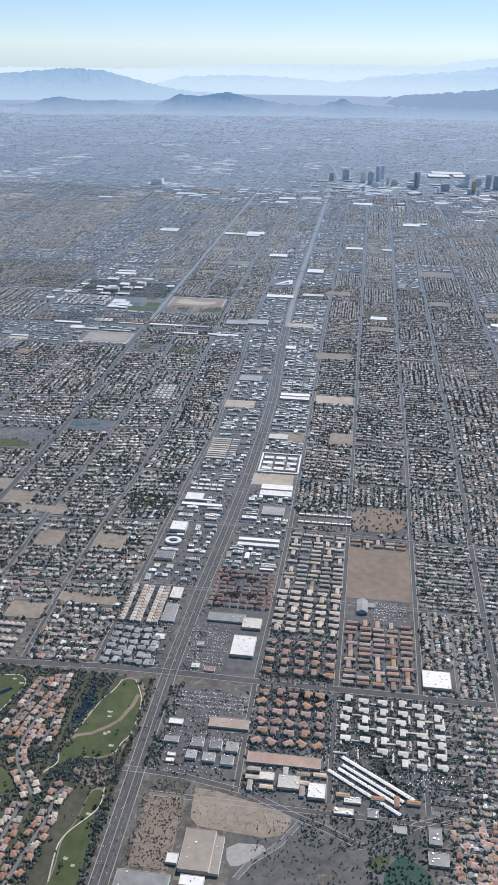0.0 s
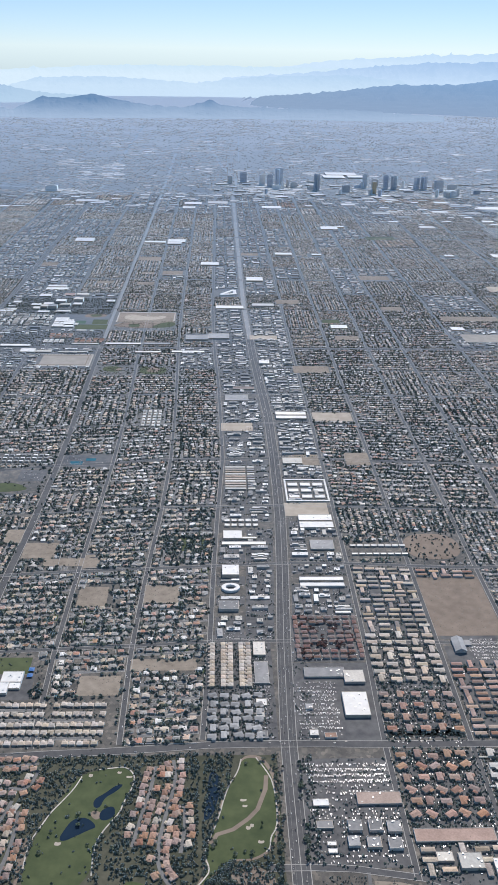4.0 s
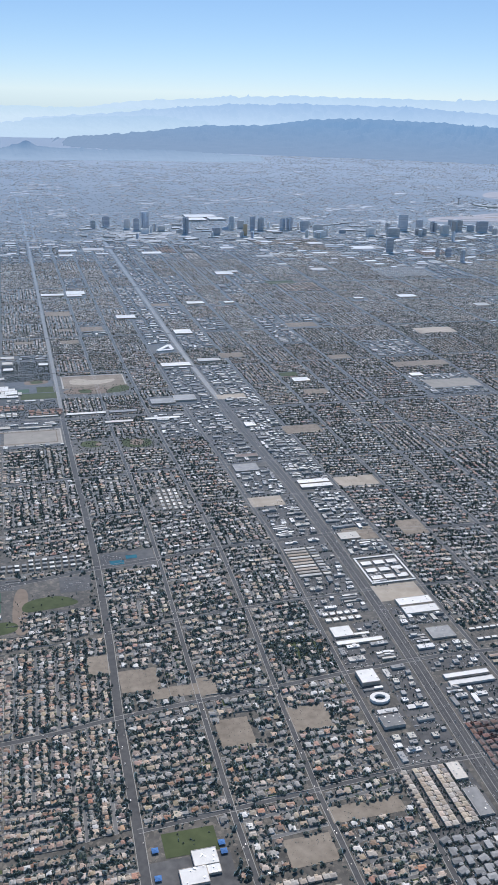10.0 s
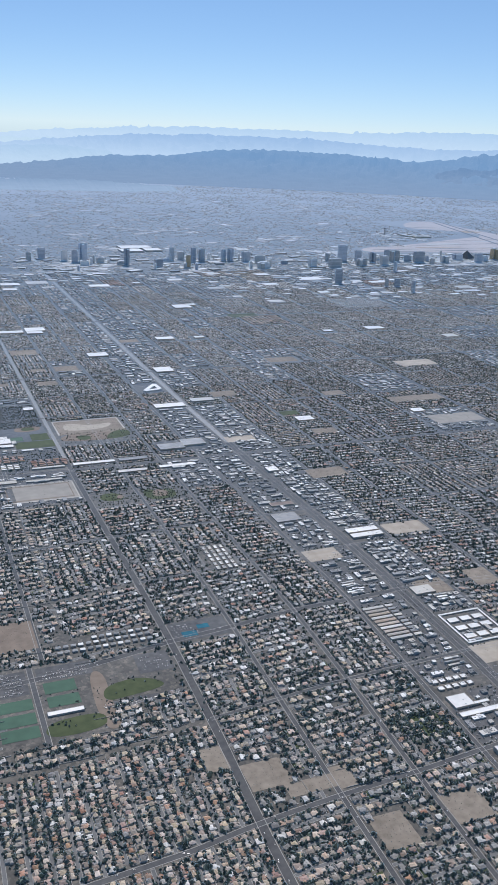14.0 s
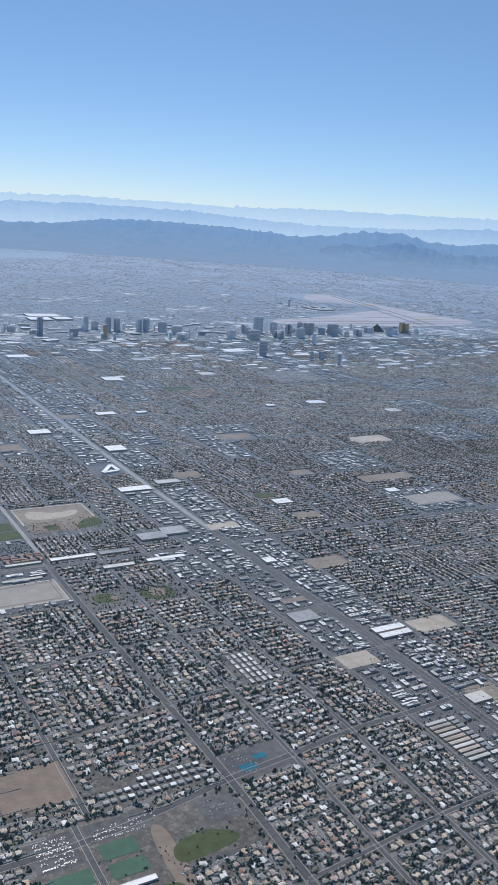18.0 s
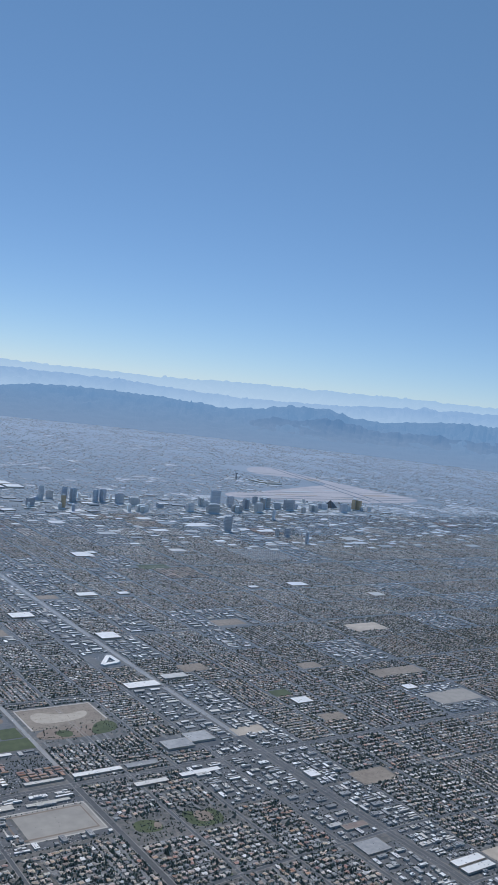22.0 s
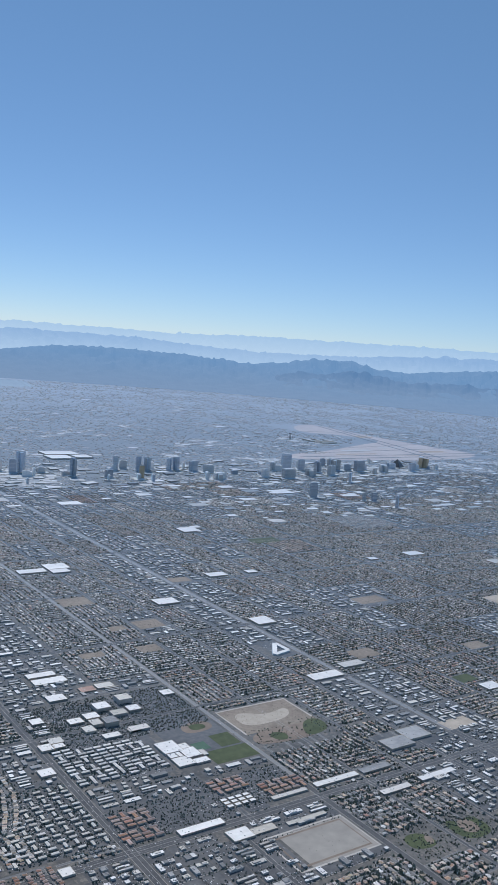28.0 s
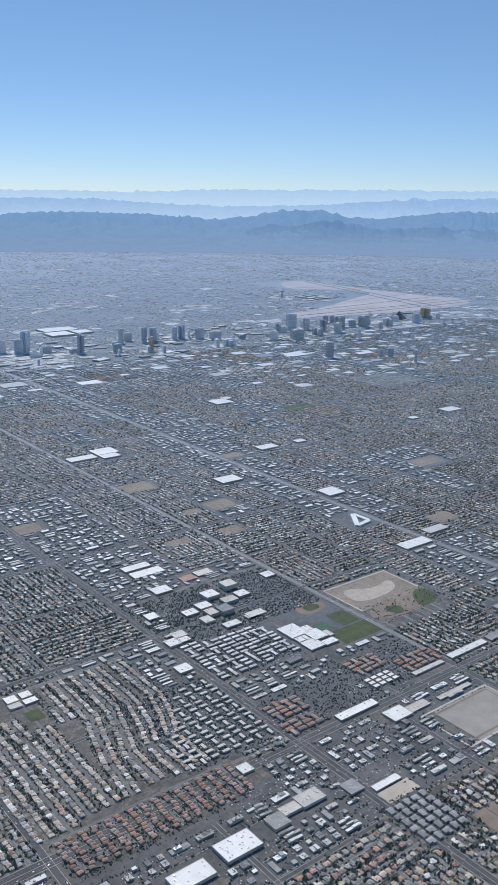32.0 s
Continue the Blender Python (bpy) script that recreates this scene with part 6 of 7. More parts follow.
for line in BENDS:
    ys = np.arange(line[0][1] + 0.9, line[-1][1] - 0.6, 1.22)
    for y in ys:
        x = float(np.interp(y, [c[1] for c in line], [c[0] for c in line]))
        lean = (float(np.interp(y + 1, [c[1] for c in line], [c[0] for c in line])) - x)
        for side in (-1, 1):
            u = x + side * (1.75 + jit(0.14))
            if -218 < u < -205 and 374 < y < 389:
                continue
            for _ in range(2):
                r = 0.12 + 0.1 * RNG.gamma(1.6)
                trees.append((u + (side if RNG.random() < 0.7 else -side) * RNG.uniform(0.6, 1.3), y + RNG.uniform(-0.9, 0.9), min(r, 0.42), 0.3 + r))
            home(u, y + jit(0.1), -math.atan(lean) + jit(0.05), 1.3 + 0.3 * RNG.random(), RNG.choice(4, p=[0.5, 0.34, 0.05, 0.11]))
            yards.append((u - 1.6, y - 0.58, u + 1.6, y + 0.58))
    n = int(len(ys) * 11)
    yy = RNG.uniform(line[0][1], line[-1][1], n)
    xx = np.interp(yy, [c[1] for c in line], [c[0] for c in line]) + RNG.uniform(0.8, 3.6, n) * RNG.choice([-1, 1], n)
    r = RNG.uniform(0.1, 0.34, n)
    trees.extend(zip(xx, yy, r, r * RNG.uniform(1.2, 1.9, n)))
# ---- hotel towers of the far boulevard: x, y, width, height, glass kind ----
TOWERS = [(58, 969, 10, 21, 0), (47, 962, 7, 14, 0), (38, 979, 7, 11.5, 2), (102, 938, 8, 18.5, 0), (164, 964, 5.4, 15.5, 0), (189, 958, 6, 15.6, 0), (199, 956, 7.5, 15, 0), (167, 909, 5, 14, 1), (227, 956, 7.6, 13.7, 0),
          (236, 956, 7.6, 14.7, 0), (252, 944, 10.7, 12, 0), (266, 934, 12, 9, 2), (253, 891, 14.6, 7.3, 2), (61, 940, 4, 8.3, 2), (76, 958, 8.5, 5.7, 2), (361, 940, 8, 9.7, 2), (380, 938, 11.4, 19.6, 0), (401, 935, 8.2, 13.2, 0),
          (413, 921, 9.9, 13, 0), (344, 886, 15, 10.7, 2), (418, 898, 11.3, 11.3, 2), (450, 929, 13.5, 13.5, 2), (478, 915, 13.6, 13.6, 0), (405, 849, 5.6, 11, 0), (386, 898, 14, 8, 2), (320, 898, 10.7, 9.2, 2), (295, 781, 7.6, 15, 0),
          (348, 748, 6, 8.8, 0), (347, 714, 6, 12.1, 0), (337, 751, 4.1, 8.2, 2), (514, 910, 14, 8.7, 2), (548, 928, 9, 7.2, 0), (562, 905, 10, 11, 0), (605, 932, 16, 14, 1), (-210, 905, 14, 6, 2), (15, 1000, 8, 12, 0), (-2, 985, 6, 9, 2)]
for k, (x, y, w, h, kind) in enumerate(TOWERS):
    keep(x - w, y - w * 0.6, x + w, y + w * 0.6)
    look_ = ("dark glass hotel tower above a low casino podium", "gold-tinted glass hotel tower", "pale concrete hotel tower")[kind]
    mat = (TOWER_GLASS, TOWER_GOLD, TOWER_PALE)[kind]
    turn = (20, -15, 5, 40, 0)[k % 5]
    ob = thing("hotel_tower", x, y, look_, "tower", "far hotel towers", turn=turn)
    part("podium", mesh("podium", box(w * 1.7, w * 1.3, 0.7), BOX_Q, None, [ROOF_PALE]), None, ob, "low pale podium")
    if k % 3 == 0 and w > 7:
        part("shaft", mesh("shaft", box(w, w * 0.32, h), BOX_Q, None, [mat]), None, ob)
        part("wing", mesh("wing", box(w * 0.55, w * 0.3, h * 0.97), BOX_Q, None, [mat]), None, ob, place=pose(-w * 0.2, -w * 0.35, 0, 0, 0, 60))
    else:
        part("shaft", mesh("shaft", box(w, w * 0.45, h), BOX_Q, None, [mat]), None, ob)
    for j in range(1, max(3, int(h / 1.4))):
        z = j * h / max(3, int(h / 1.4))
        part("floor_band", mesh("band", box(w + 0.1, w * 0.45 + 0.1 if not (k % 3 == 0 and w > 7) else w * 0.32 + 0.1, 0.25, z), BOX_Q, None, [TOWER_PALE if kind != 1 else TOWER_GOLD]), None, ob)
    part("crown", mesh("crown", box(w * 0.7, w * 0.25, 0.7, h), BOX_Q, None, [TOWER_PALE]), None, ob)

# lower hotel wings and halls clustered along the boulevard
for k in range(34):
    x, y = RNG.uniform(20, 620), RNG.uniform(890, 985)
    w, h = RNG.uniform(5, 10), RNG.uniform(3.5, 9)
    ob = thing("hotel_block", x, y, "mid-rise %s hotel block beside the boulevard" % ("cream concrete" if k % 3 else "bluish glass"), "hotel", "mid-rise hotels", turn=RNG.choice([0, 20, -25, 70]))
    part("podium", mesh("podium", box(w * 1.6, w * 1.2, 0.6), BOX_Q, None, [ROOF_PALE]), None, ob)
    part("shaft", mesh("shaft", box(w, w * 0.4, h), BOX_Q, None, [TOWER_PALE if k % 3 else TOWER_GLASS]), None, ob)
    part("crown", mesh("crown", box(w * 0.5, w * 0.25, 0.6, h), BOX_Q, None, [TOWER_PALE]), None, ob)
ob = thing("pyramid_hotel", 567, 938, "dark glass pyramid-shaped hotel", "pyramid", turn=20)
part("pyramid", mesh("pyramid", box(17, 17, 11, 0, 0, 0, 0.97), BOX_Q, None, [DARKWALL]), None, ob)
part("podium", mesh("podium", box(22, 20, 1.0), BOX_Q, None, [ROOF_PALE]), None, ob)

# ---- airport on the plain beyond ----
set_down("airfield", blob([(748, 1404), (829, 1428), (811, 1277), (821, 1121), (853, 1019), (676, 983), (567, 1003), (454, 1012), (470, 1060), (560, 1080), (696, 1151), (786, 1189), (756, 1276), (690, 1304)], 0.08, 2), AIRFIELD, "broad pinkish-tan bare airfield", "airfield")
for r in ((455, 995, 850, 1062), (560, 1060, 835, 1120), (640, 1118, 825, 1160), (700, 1155, 815, 1200), (755, 1195, 812, 1290), (690, 1280, 825, 1425)):
    keep(*r)
for a, b, w in (((480, 1014), (845, 1024), 4), ((480, 1036), (845, 1046), 4), ((560, 1072), (825, 1100), 3), ((700, 1000), (812, 1400), 4), ((725, 1000), (825, 1390), 4), ((640, 1118), (820, 1150), 2), ((700, 1320), (815, 1300), 3)):
    v, q = strip([a, b], w, 0.12 + 0.01 * w)
    tagged(new("runway", mesh("runway", v, q, None, [AVENUE])), "long grey airport runway", "runway", kind="structure")
for k, (x0, y0, x1, y1) in enumerate(((560, 1050, 640, 1058), (600, 1085, 660, 1096), (650, 1030, 720, 1034), (520, 1026, 560, 1031), (740, 1060, 800, 1075), (700, 1110, 760, 1118), (770, 1230, 800, 1260))):
    v, q = sheets([(x0, y0, x1, y1)], 0.1)
    set_down("apron", mesh("apron", v, q), ROOF_PALE if k % 2 else SAND, "pale concrete aircraft apron on the airfield", "apron")
ob = thing("airport_terminal", 640, 1180, "low pale airport terminal with piers", "terminal")
for u, v_, w, d in ((0, 0, 40, 8), (-18, 14, 5, 26), (2, 16, 5, 30), (20, 12, 5, 24), (0, -14, 30, 6)):
    part("pier", mesh("pier", box(w, d, 2.0, 0, u, v_), BOX_Q, None, [ROOF_PALE]), None, ob)
ob = thing("control_tower", 600, 1215, "slim pale airport control tower", "tower")
part("shaft", mesh("shaft", box(2, 2, 9, 0, 0, 0, 0.3), BOX_Q, None, [TOWER_PALE]), None, ob)
part("cab", mesh("cab", box(3.2, 3.2, 1.6, 9, 0, 0, -0.2), BOX_Q, None, [TOWER_GLASS]), None, ob)
for x0, y0, x1, y1 in ((122, 1040, 150, 1065), (128, 1070, 170, 1096), (155, 1045, 176, 1066)):
    flat_building(x0, y0, x1, y1, 2.0, ROOF_WHITE, "vast white-roofed convention hall", 0, name="convention_hall")

# ---- far quarters past the boulevard ----
for _ in range(110):      # lower hotels, garages and casinos along the boulevard
    x, y = RNG.uniform(-30, 640), RNG.uniform(870, 1010)
    if free_at(x, y):
        blocks.append((x, y, RNG.uniform(6, 16), RNG.uniform(4, 10), RNG.choice([0, 0.35, -0.25]), RNG.uniform(0.5, 1.8), RNG.choice(3, p=[0.3, 0.3, 0.4])))
def open_ground(x, y):
    """Far ground that no airfield or large building takes."""
    i, j = int((x + 700) * 2), int((y + 120) * 2)
    return left_edge_at(y) < x < right_edge_at(y) and 0 <= i < 4800 and 0 <= j < 5600 and not TAKEN[i, j]


far_lines = []
for x in np.arange(-560, 1500, 40.5):      # the grid of streets goes on
    for y0 in np.arange(900, 2000, 81.0):
        if RNG.random() < 0.62 and all(open_ground(x, y0 + d) for d in (0, 40, 81)):
            far_lines.append(([(x + y0 * 0.02 - 18, y0), (x + y0 * 0.02 - 16.4, y0 + 81)], 0.9 if RNG.random() < 0.6 else 2.0))
for y in np.arange(930, 2000, 60.0):
    for x in np.arange(left_edge_at(y), right_edge_at(y) - 90, 90.0):
        if RNG.random() < 0.5 and all(open_ground(x + d, y) for d in (1, 45, 89)):
            far_lines.append(([(x, y), (x + 90, y + 3)], 1.2))
fv, fq = [], []
for pts, w in far_lines:
    v, q = strip(pts, w, 0.05)
    fq.append(q + sum(len(c) for c in fv))
    fv.append(v)
tagged(new("far_streets", mesh("far_streets", np.concatenate(fv), np.concatenate(fq), None, [GLARE_PALED])), "pale straight streets of the far suburbs", "street", kind="structure")
n = 60000
y = 885 + 1500 * RNG.random(n) ** 1.35
x = left_edge(y) + (right_edge(y) - left_edge(y)) * RNG.random(n)
x, y = np.round(x / 4.2) * 4.2 + RNG.normal(0, 0.5, n), np.round(y / 3.1) * 3.1 + RNG.normal(0, 0.3, n)
band = np.array([noise.noise(Vector((a * 0.014, b * 0.009, 5.0))) for a, b in zip(x, y)])
inside = free(x, y) & (band > -0.3)
size = np.where(band > 0.22, RNG.gamma(1.7, 2.2, n), RNG.gamma(2.2, 0.75, n)).clip(0.8, 13)
x, y, size = x[inside], y[inside], size[inside]
n = len(x)
kinds_ = RNG.choice(3, n, p=[0.27, 0.33, 0.4])
blocks.extend(zip(x, y, size * RNG.uniform(0.8, 1.8, n), size * RNG.uniform(0.6, 1.1, n), RNG.choice([0.0, 0.0, 0.0, 0.5], n), RNG.uniform(0.15, 0.4, n), kinds_))
n = 23000
y = 885 + 1500 * RNG.random(n) ** 1.3
x = left_edge(y) + (right_edge(y) - left_edge(y)) * RNG.random(n)
ok = free(x, y)
r = RNG.uniform(0.6, 1.0 + (y - 885) / 1500 * 1.6 + 0.6, n)
trees.extend(zip(x[ok], y[ok], r[ok], (0.3 + r * 0.14)[ok]))

# belt of warehouses before the boulevard, and white sheds beside the airfield
for x0, x1, y0, y1, n in ((150, 930, 690, 885, 520), (-250, 150, 790, 885, 120), (480, 640, 1085, 1300, 90), (835, 960, 1000, 1300, 90)):
    for _ in range(n):
        x, y = RNG.uniform(x0, x1), RNG.uniform(y0, y1)
        w = RNG.gamma(3.0, 2.2) + 2.5
        if free_at(x, y) and free_at(x + w / 2, y) and free_at(x - w / 2, y):
            d = w * RNG.uniform(0.4, 0.8)
            blocks.append((x, y, w, d, 0.0, RNG.uniform(0.35, 0.65), RNG.choice(3, p=[0.5, 0.15, 0.35])))
            lots.append((x - w * 0.5, y - d * 0.5 - 2.0, x + w * 0.6, y + d * 0.5 + 1.0))
            keep(x - w / 2 - 0.5, y - d / 2 - 2.0, x + w / 2 + 1, y + d / 2 + 1)
keep(236, 650, 290, 694)
for x in np.arange(238, 289, 2.1):      # trailer park of pale roofs
    for y in np.arange(652, 693, 2.9):
        if RNG.random() < 0.9:
            blocks.append((x + RNG.normal(0, 0.2), y + RNG.normal(0, 0.2), 0.8, 2.1, 0.0, 0.35, RNG.choice([0, 2])))
for x0, y0, x1, y1 in ((84, 684, 92, 692), (94, 687, 103, 694), (170, 560, 178, 566), (60, 560, 68, 566), (-60, 600, -48, 608)):
    keep(x0 - 3, y0 - 3, x1 + 3, y1 + 3)
    flat_building(x0, y0, x1, y1, 0.9, ROOF_WHITE, "large white-roofed store far across the suburb", 0, name="store")
v, q = sheets([(116, 630, 142, 644)], 0.06)
keep(116, 630, 142, 644)
set_down("park_lawn", mesh("lawn", v, q), GRASS, "dull green park lawn among the far houses", "lawn")

# ---- trees that stand near: trunk, limbs and a crown of clumps ----
def garden_tree(label, spread, tall, group, leaf):
    ob = thing("tree", 0, 0, label, "tree", group)
    ring = [(math.cos(t), math.sin(t)) for t in np.linspace(0, 2 * math.pi, 6)[:-1]]
    v = [(0.045 * u, 0.045 * w, 0) for u, w in ring] + [(0.022 * u + 0.02, 0.022 * w, tall * 0.55) for u, w in ring]
    q = [[k, (k + 1) % 5, 5 + (k + 1) % 5, 5 + k] for k in range(5)]
    for a in (0.4, 2.5, 4.6):
        tip = np.array([math.cos(a) * spread * 0.5, math.sin(a) * spread * 0.5, tall * 0.72])
        base = len(v)
        v += [(0.02, 0.012, tall * 0.35), (0.02, -0.012, tall * 0.35), tuple(tip + (0, 0.008, 0)), tuple(tip - (0, 0.008, 0))]
        q.append([base, base + 1, base + 3, base + 2])
    part("trunk", mesh("trunk", v, q, None, [BARK]), None, ob)
    k = 13
    ang, rad = RNG.uniform(0, 6.28, k), spread * np.sqrt(RNG.uniform(0.02, 1, k)) * 0.75
    cv, ct = clump_arrays(np.cos(ang) * rad, np.sin(ang) * rad, tall * (0.28 + 0.4 * (1 - rad / spread) * RNG.uniform(0.5, 1.1, k)), spread * RNG.uniform(0.28, 0.5, k), tall * RNG.uniform(0.25, 0.42, k))
    part("crown", mesh("crown", cv, None, ct, [leaf]), None, ob)
    return ob


kinds = [garden_tree("broad dark green shade tree", 0.55, 0.95, "shade trees of the golf estate", CROWN), garden_tree("rounded olive-green garden tree", 0.42, 0.75, "shade trees of the golf estate", CROWN),
         garden_tree("tall narrow dark green pine", 0.32, 1.25, "shade trees of the golf estate", CROWN)]
spots = [[], [], []]
lawn = [(x, y) for f in FAIRWAYS[:2] for x, y in f]
for k in range(205):
    if k < 60:
        cx, cy = lawn[k % len(lawn)]
        x, y = cx + jit(1.6), cy + jit(2.0)
    elif k < 110:
        x, y = -2.9 + jit(0.25), -2 - 60 * RNG.random()
    elif k < 150:
        x, y = 2.9 + jit(0.3), -4 - 30 * RNG.random()
    else:
        x, y = -14 - 44 * RNG.random(), -2.5 - 58 * RNG.random()
    spots[RNG.integers(0, 3)].append((x, y, 360 * RNG.random()))
for proto, s in zip(kinds, spots):
    place_all(proto, s)
red = garden_tree("reddish-brown leafed courtyard tree", 0.62, 0.85, "red-leaved courtyard trees", material("red_crown", (0.07, 0.035, 0.03), (0.13, 0.065, 0.055), 2.5, 0.8, spread=0.25, dust=0.15))
place_all(red, [(6 + 17 * RNG.random(), 34.5 + 20 * RNG.random(), 360 * RNG.random()) for _ in range(90)])
proto = hip_house(1.9, 1.3, 0.6, 0.2, material("dark_red_tiles", (0.15, 0.095, 0.08), (0.23, 0.145, 0.12), 2.5, 0.85, spread=0.2), "small apartment block with a dark red tile roof", "apartment block", "apartment_block", "red-roofed courtyard blocks", wing=False)
place_all(proto, [(6.3 + i * 2.5 + jit(0.1), 35.3 + j * 2.3 + jit(0.1), 90 if i in (0, 7) else 0) for i in range(8) for j in range(9) if not (2 <= i <= 5 and j in (2, 6)) and not (i == 3 and 2 < j < 6)])

for x0, y0, x1, y1, mat, label in PLOTS:      # creosote bushes on bare lots
    for _ in range(int(abs(x1 - x0) * (y1 - y0) * (0.8 if mat in (DIRT, BROWN) else 0.08))):
        r = RNG.uniform(0.05, 0.14)
        trees.append((RNG.uniform(min(x0, x1), max(x0, x1)), RNG.uniform(y0, y1), r, r * 1.2))
# greenery of the hand-built estates
for x0, y0, x1, y1, share, big in ((-78, -70, -13, -1, 2.7, 0.34), (-14, -70, -3, -1, 0.18, 0.3), (-20, -41, -2.6, -31, 2.4, 0.36), (-13, -30, -4.5, -22, 0.5, 0.4), (-4.6, -66, -1.9, -43, 3.2, 0.36), (-3.4, -31, -1.6, -1, 2.0, 0.22), (-21.5, -30, -19.8, -2, 1.2, 0.26), (3.6, -33, 6, -2, 1.8, 0.34), (-82, 1, -44, 18, 0.8, 0.25), (25, -29, 46, 47, 2.0, 0.3), (46, -35, 77, 0, 2.0, 0.3), (-20, 3, -4, 43, 1.8, 0.3), (-234, 303, -180, 318, 1.9, 0.26), (-190, 320, -157, 361, 1.4, 0.28),
                                   (-117, 318, -82, 340, 0.9, 0.3), (-156, 316, -120, 336, 0.9, 0.3), (-159, 259, -141, 279, 1.0, 0.3), (-58, 268, -42, 284, 0.9, 0.32), (-79, 268, -60, 284, 0.7, 0.3), (-79, 350, -43, 366, 0.3, 0.3), (-124, 122, -84, 145, 0.12, 0.3),
                                   (46, 85, 67, 105, 0.35, 0.38), (-36, 90, -17, 104, 1.4, 0.45), (55, -66, 84, -36, 1.0, 0.35), (4.2, -60, 14, -36, 2.6, 0.2), (13, -48, 39, -37, 1.1, 0.13), (30, -66, 56, -44, 0.7, 0.2), (40, -50, 62, -38, 1.5, 0.28), (-8, 1, -1.5, 46, 0.8, 0.26), (3.5, 2, 8, 34, 0.8, 0.24), (24, -38, 48, -33, 0.9, 0.3), (3, -34, 25, -3, 0.6, 0.26), (-116, 160, -86, 171, 0.4, 0.25),
                                   (-52, 198, -41, 220, 0.4, 0.28), (-155, 380, -84, 420, 1.3, 0.3), (-236, 293, -190, 303, 0.25, 0.2), (-138, 351, -118, 380, 0.25, 0.25), (-156, 392, -140, 402, 0.8, 0.4), (-79, 28, -66, 37, 0.12, 0.25), (27, 87, 48, 98, 0.3, 0.25), (50, 48, 66, 75, 0.04, 0.12), (-138, 169, -121, 184, 0.05, 0.1)):
    n = int((x1 - x0) * (y1 - y0) * share)
    for _ in range(n):
        r = big * RNG.uniform(0.5, 1.2)
        x, y = RNG.uniform(x0, x1), RNG.uniform(y0, y1)
        if y > 0 or RNG.random() < 0.04 or not on_fairway(x, y):
            trees.append((x, y, r, r * RNG.uniform(1.2, 1.9)))

# ---- orange-roofed houses beyond the lake ----
for _ in range(90):
    houses[2].append((RNG.uniform(72.5, 84), RNG.uniform(-60, -38), 1.6, 1.2, RNG.choice([0, 1.57, 0.6]), 0.4, 0.2))

# ---- cars on the near avenue ----
car = thing("car", 0, 0, "car driving on the wide avenue", "car", "cars on the avenue")
part("body", mesh("body", box(0.2, 0.47, 0.09, 0.04, 0, 0, 0.06), BOX_Q, None, [CAR_ONE]), None, car)
part("cabin", mesh("cabin", box(0.17, 0.25, 0.07, 0.12, 0, -0.02, 0.2), BOX_Q, None, [GLASS]), None, car)
spots = []
for _ in range(230):
    lane = RNG.choice([-1.5, -0.9, -0.4, 0.4, 0.9, 1.5])
    u, v = laid(lane, -66 + 230 * RNG.random() ** 1.2)
    spots.append((float(u), float(v), 0 if lane > 0 else 180))
place_all(car, spots, 0.05)
for x, w in MAJOR_X.items():
    for a, b in spans(x, True):
        for y in RNG.uniform(a, b, int((b - a) * (0.6 if w > 2.5 else 0.12))):
            if x != 0 or y > 130:
                u, v = laid(x + RNG.choice([-1, 1]) * w * RNG.uniform(0.12, 0.4), y)
                cars.append((float(u), float(v), math.pi / 2))
for y, w in MAJOR_Y.items():
    for a, b in spans(y, False):
        for x in RNG.uniform(a, b, int((b - a) * (0.5 if w > 2.0 else 0.12))):
            u, v = laid(x, y + RNG.choice([-1, 1]) * w * RNG.uniform(0.12, 0.4))
            cars.append((float(u), float(v), 0.0))

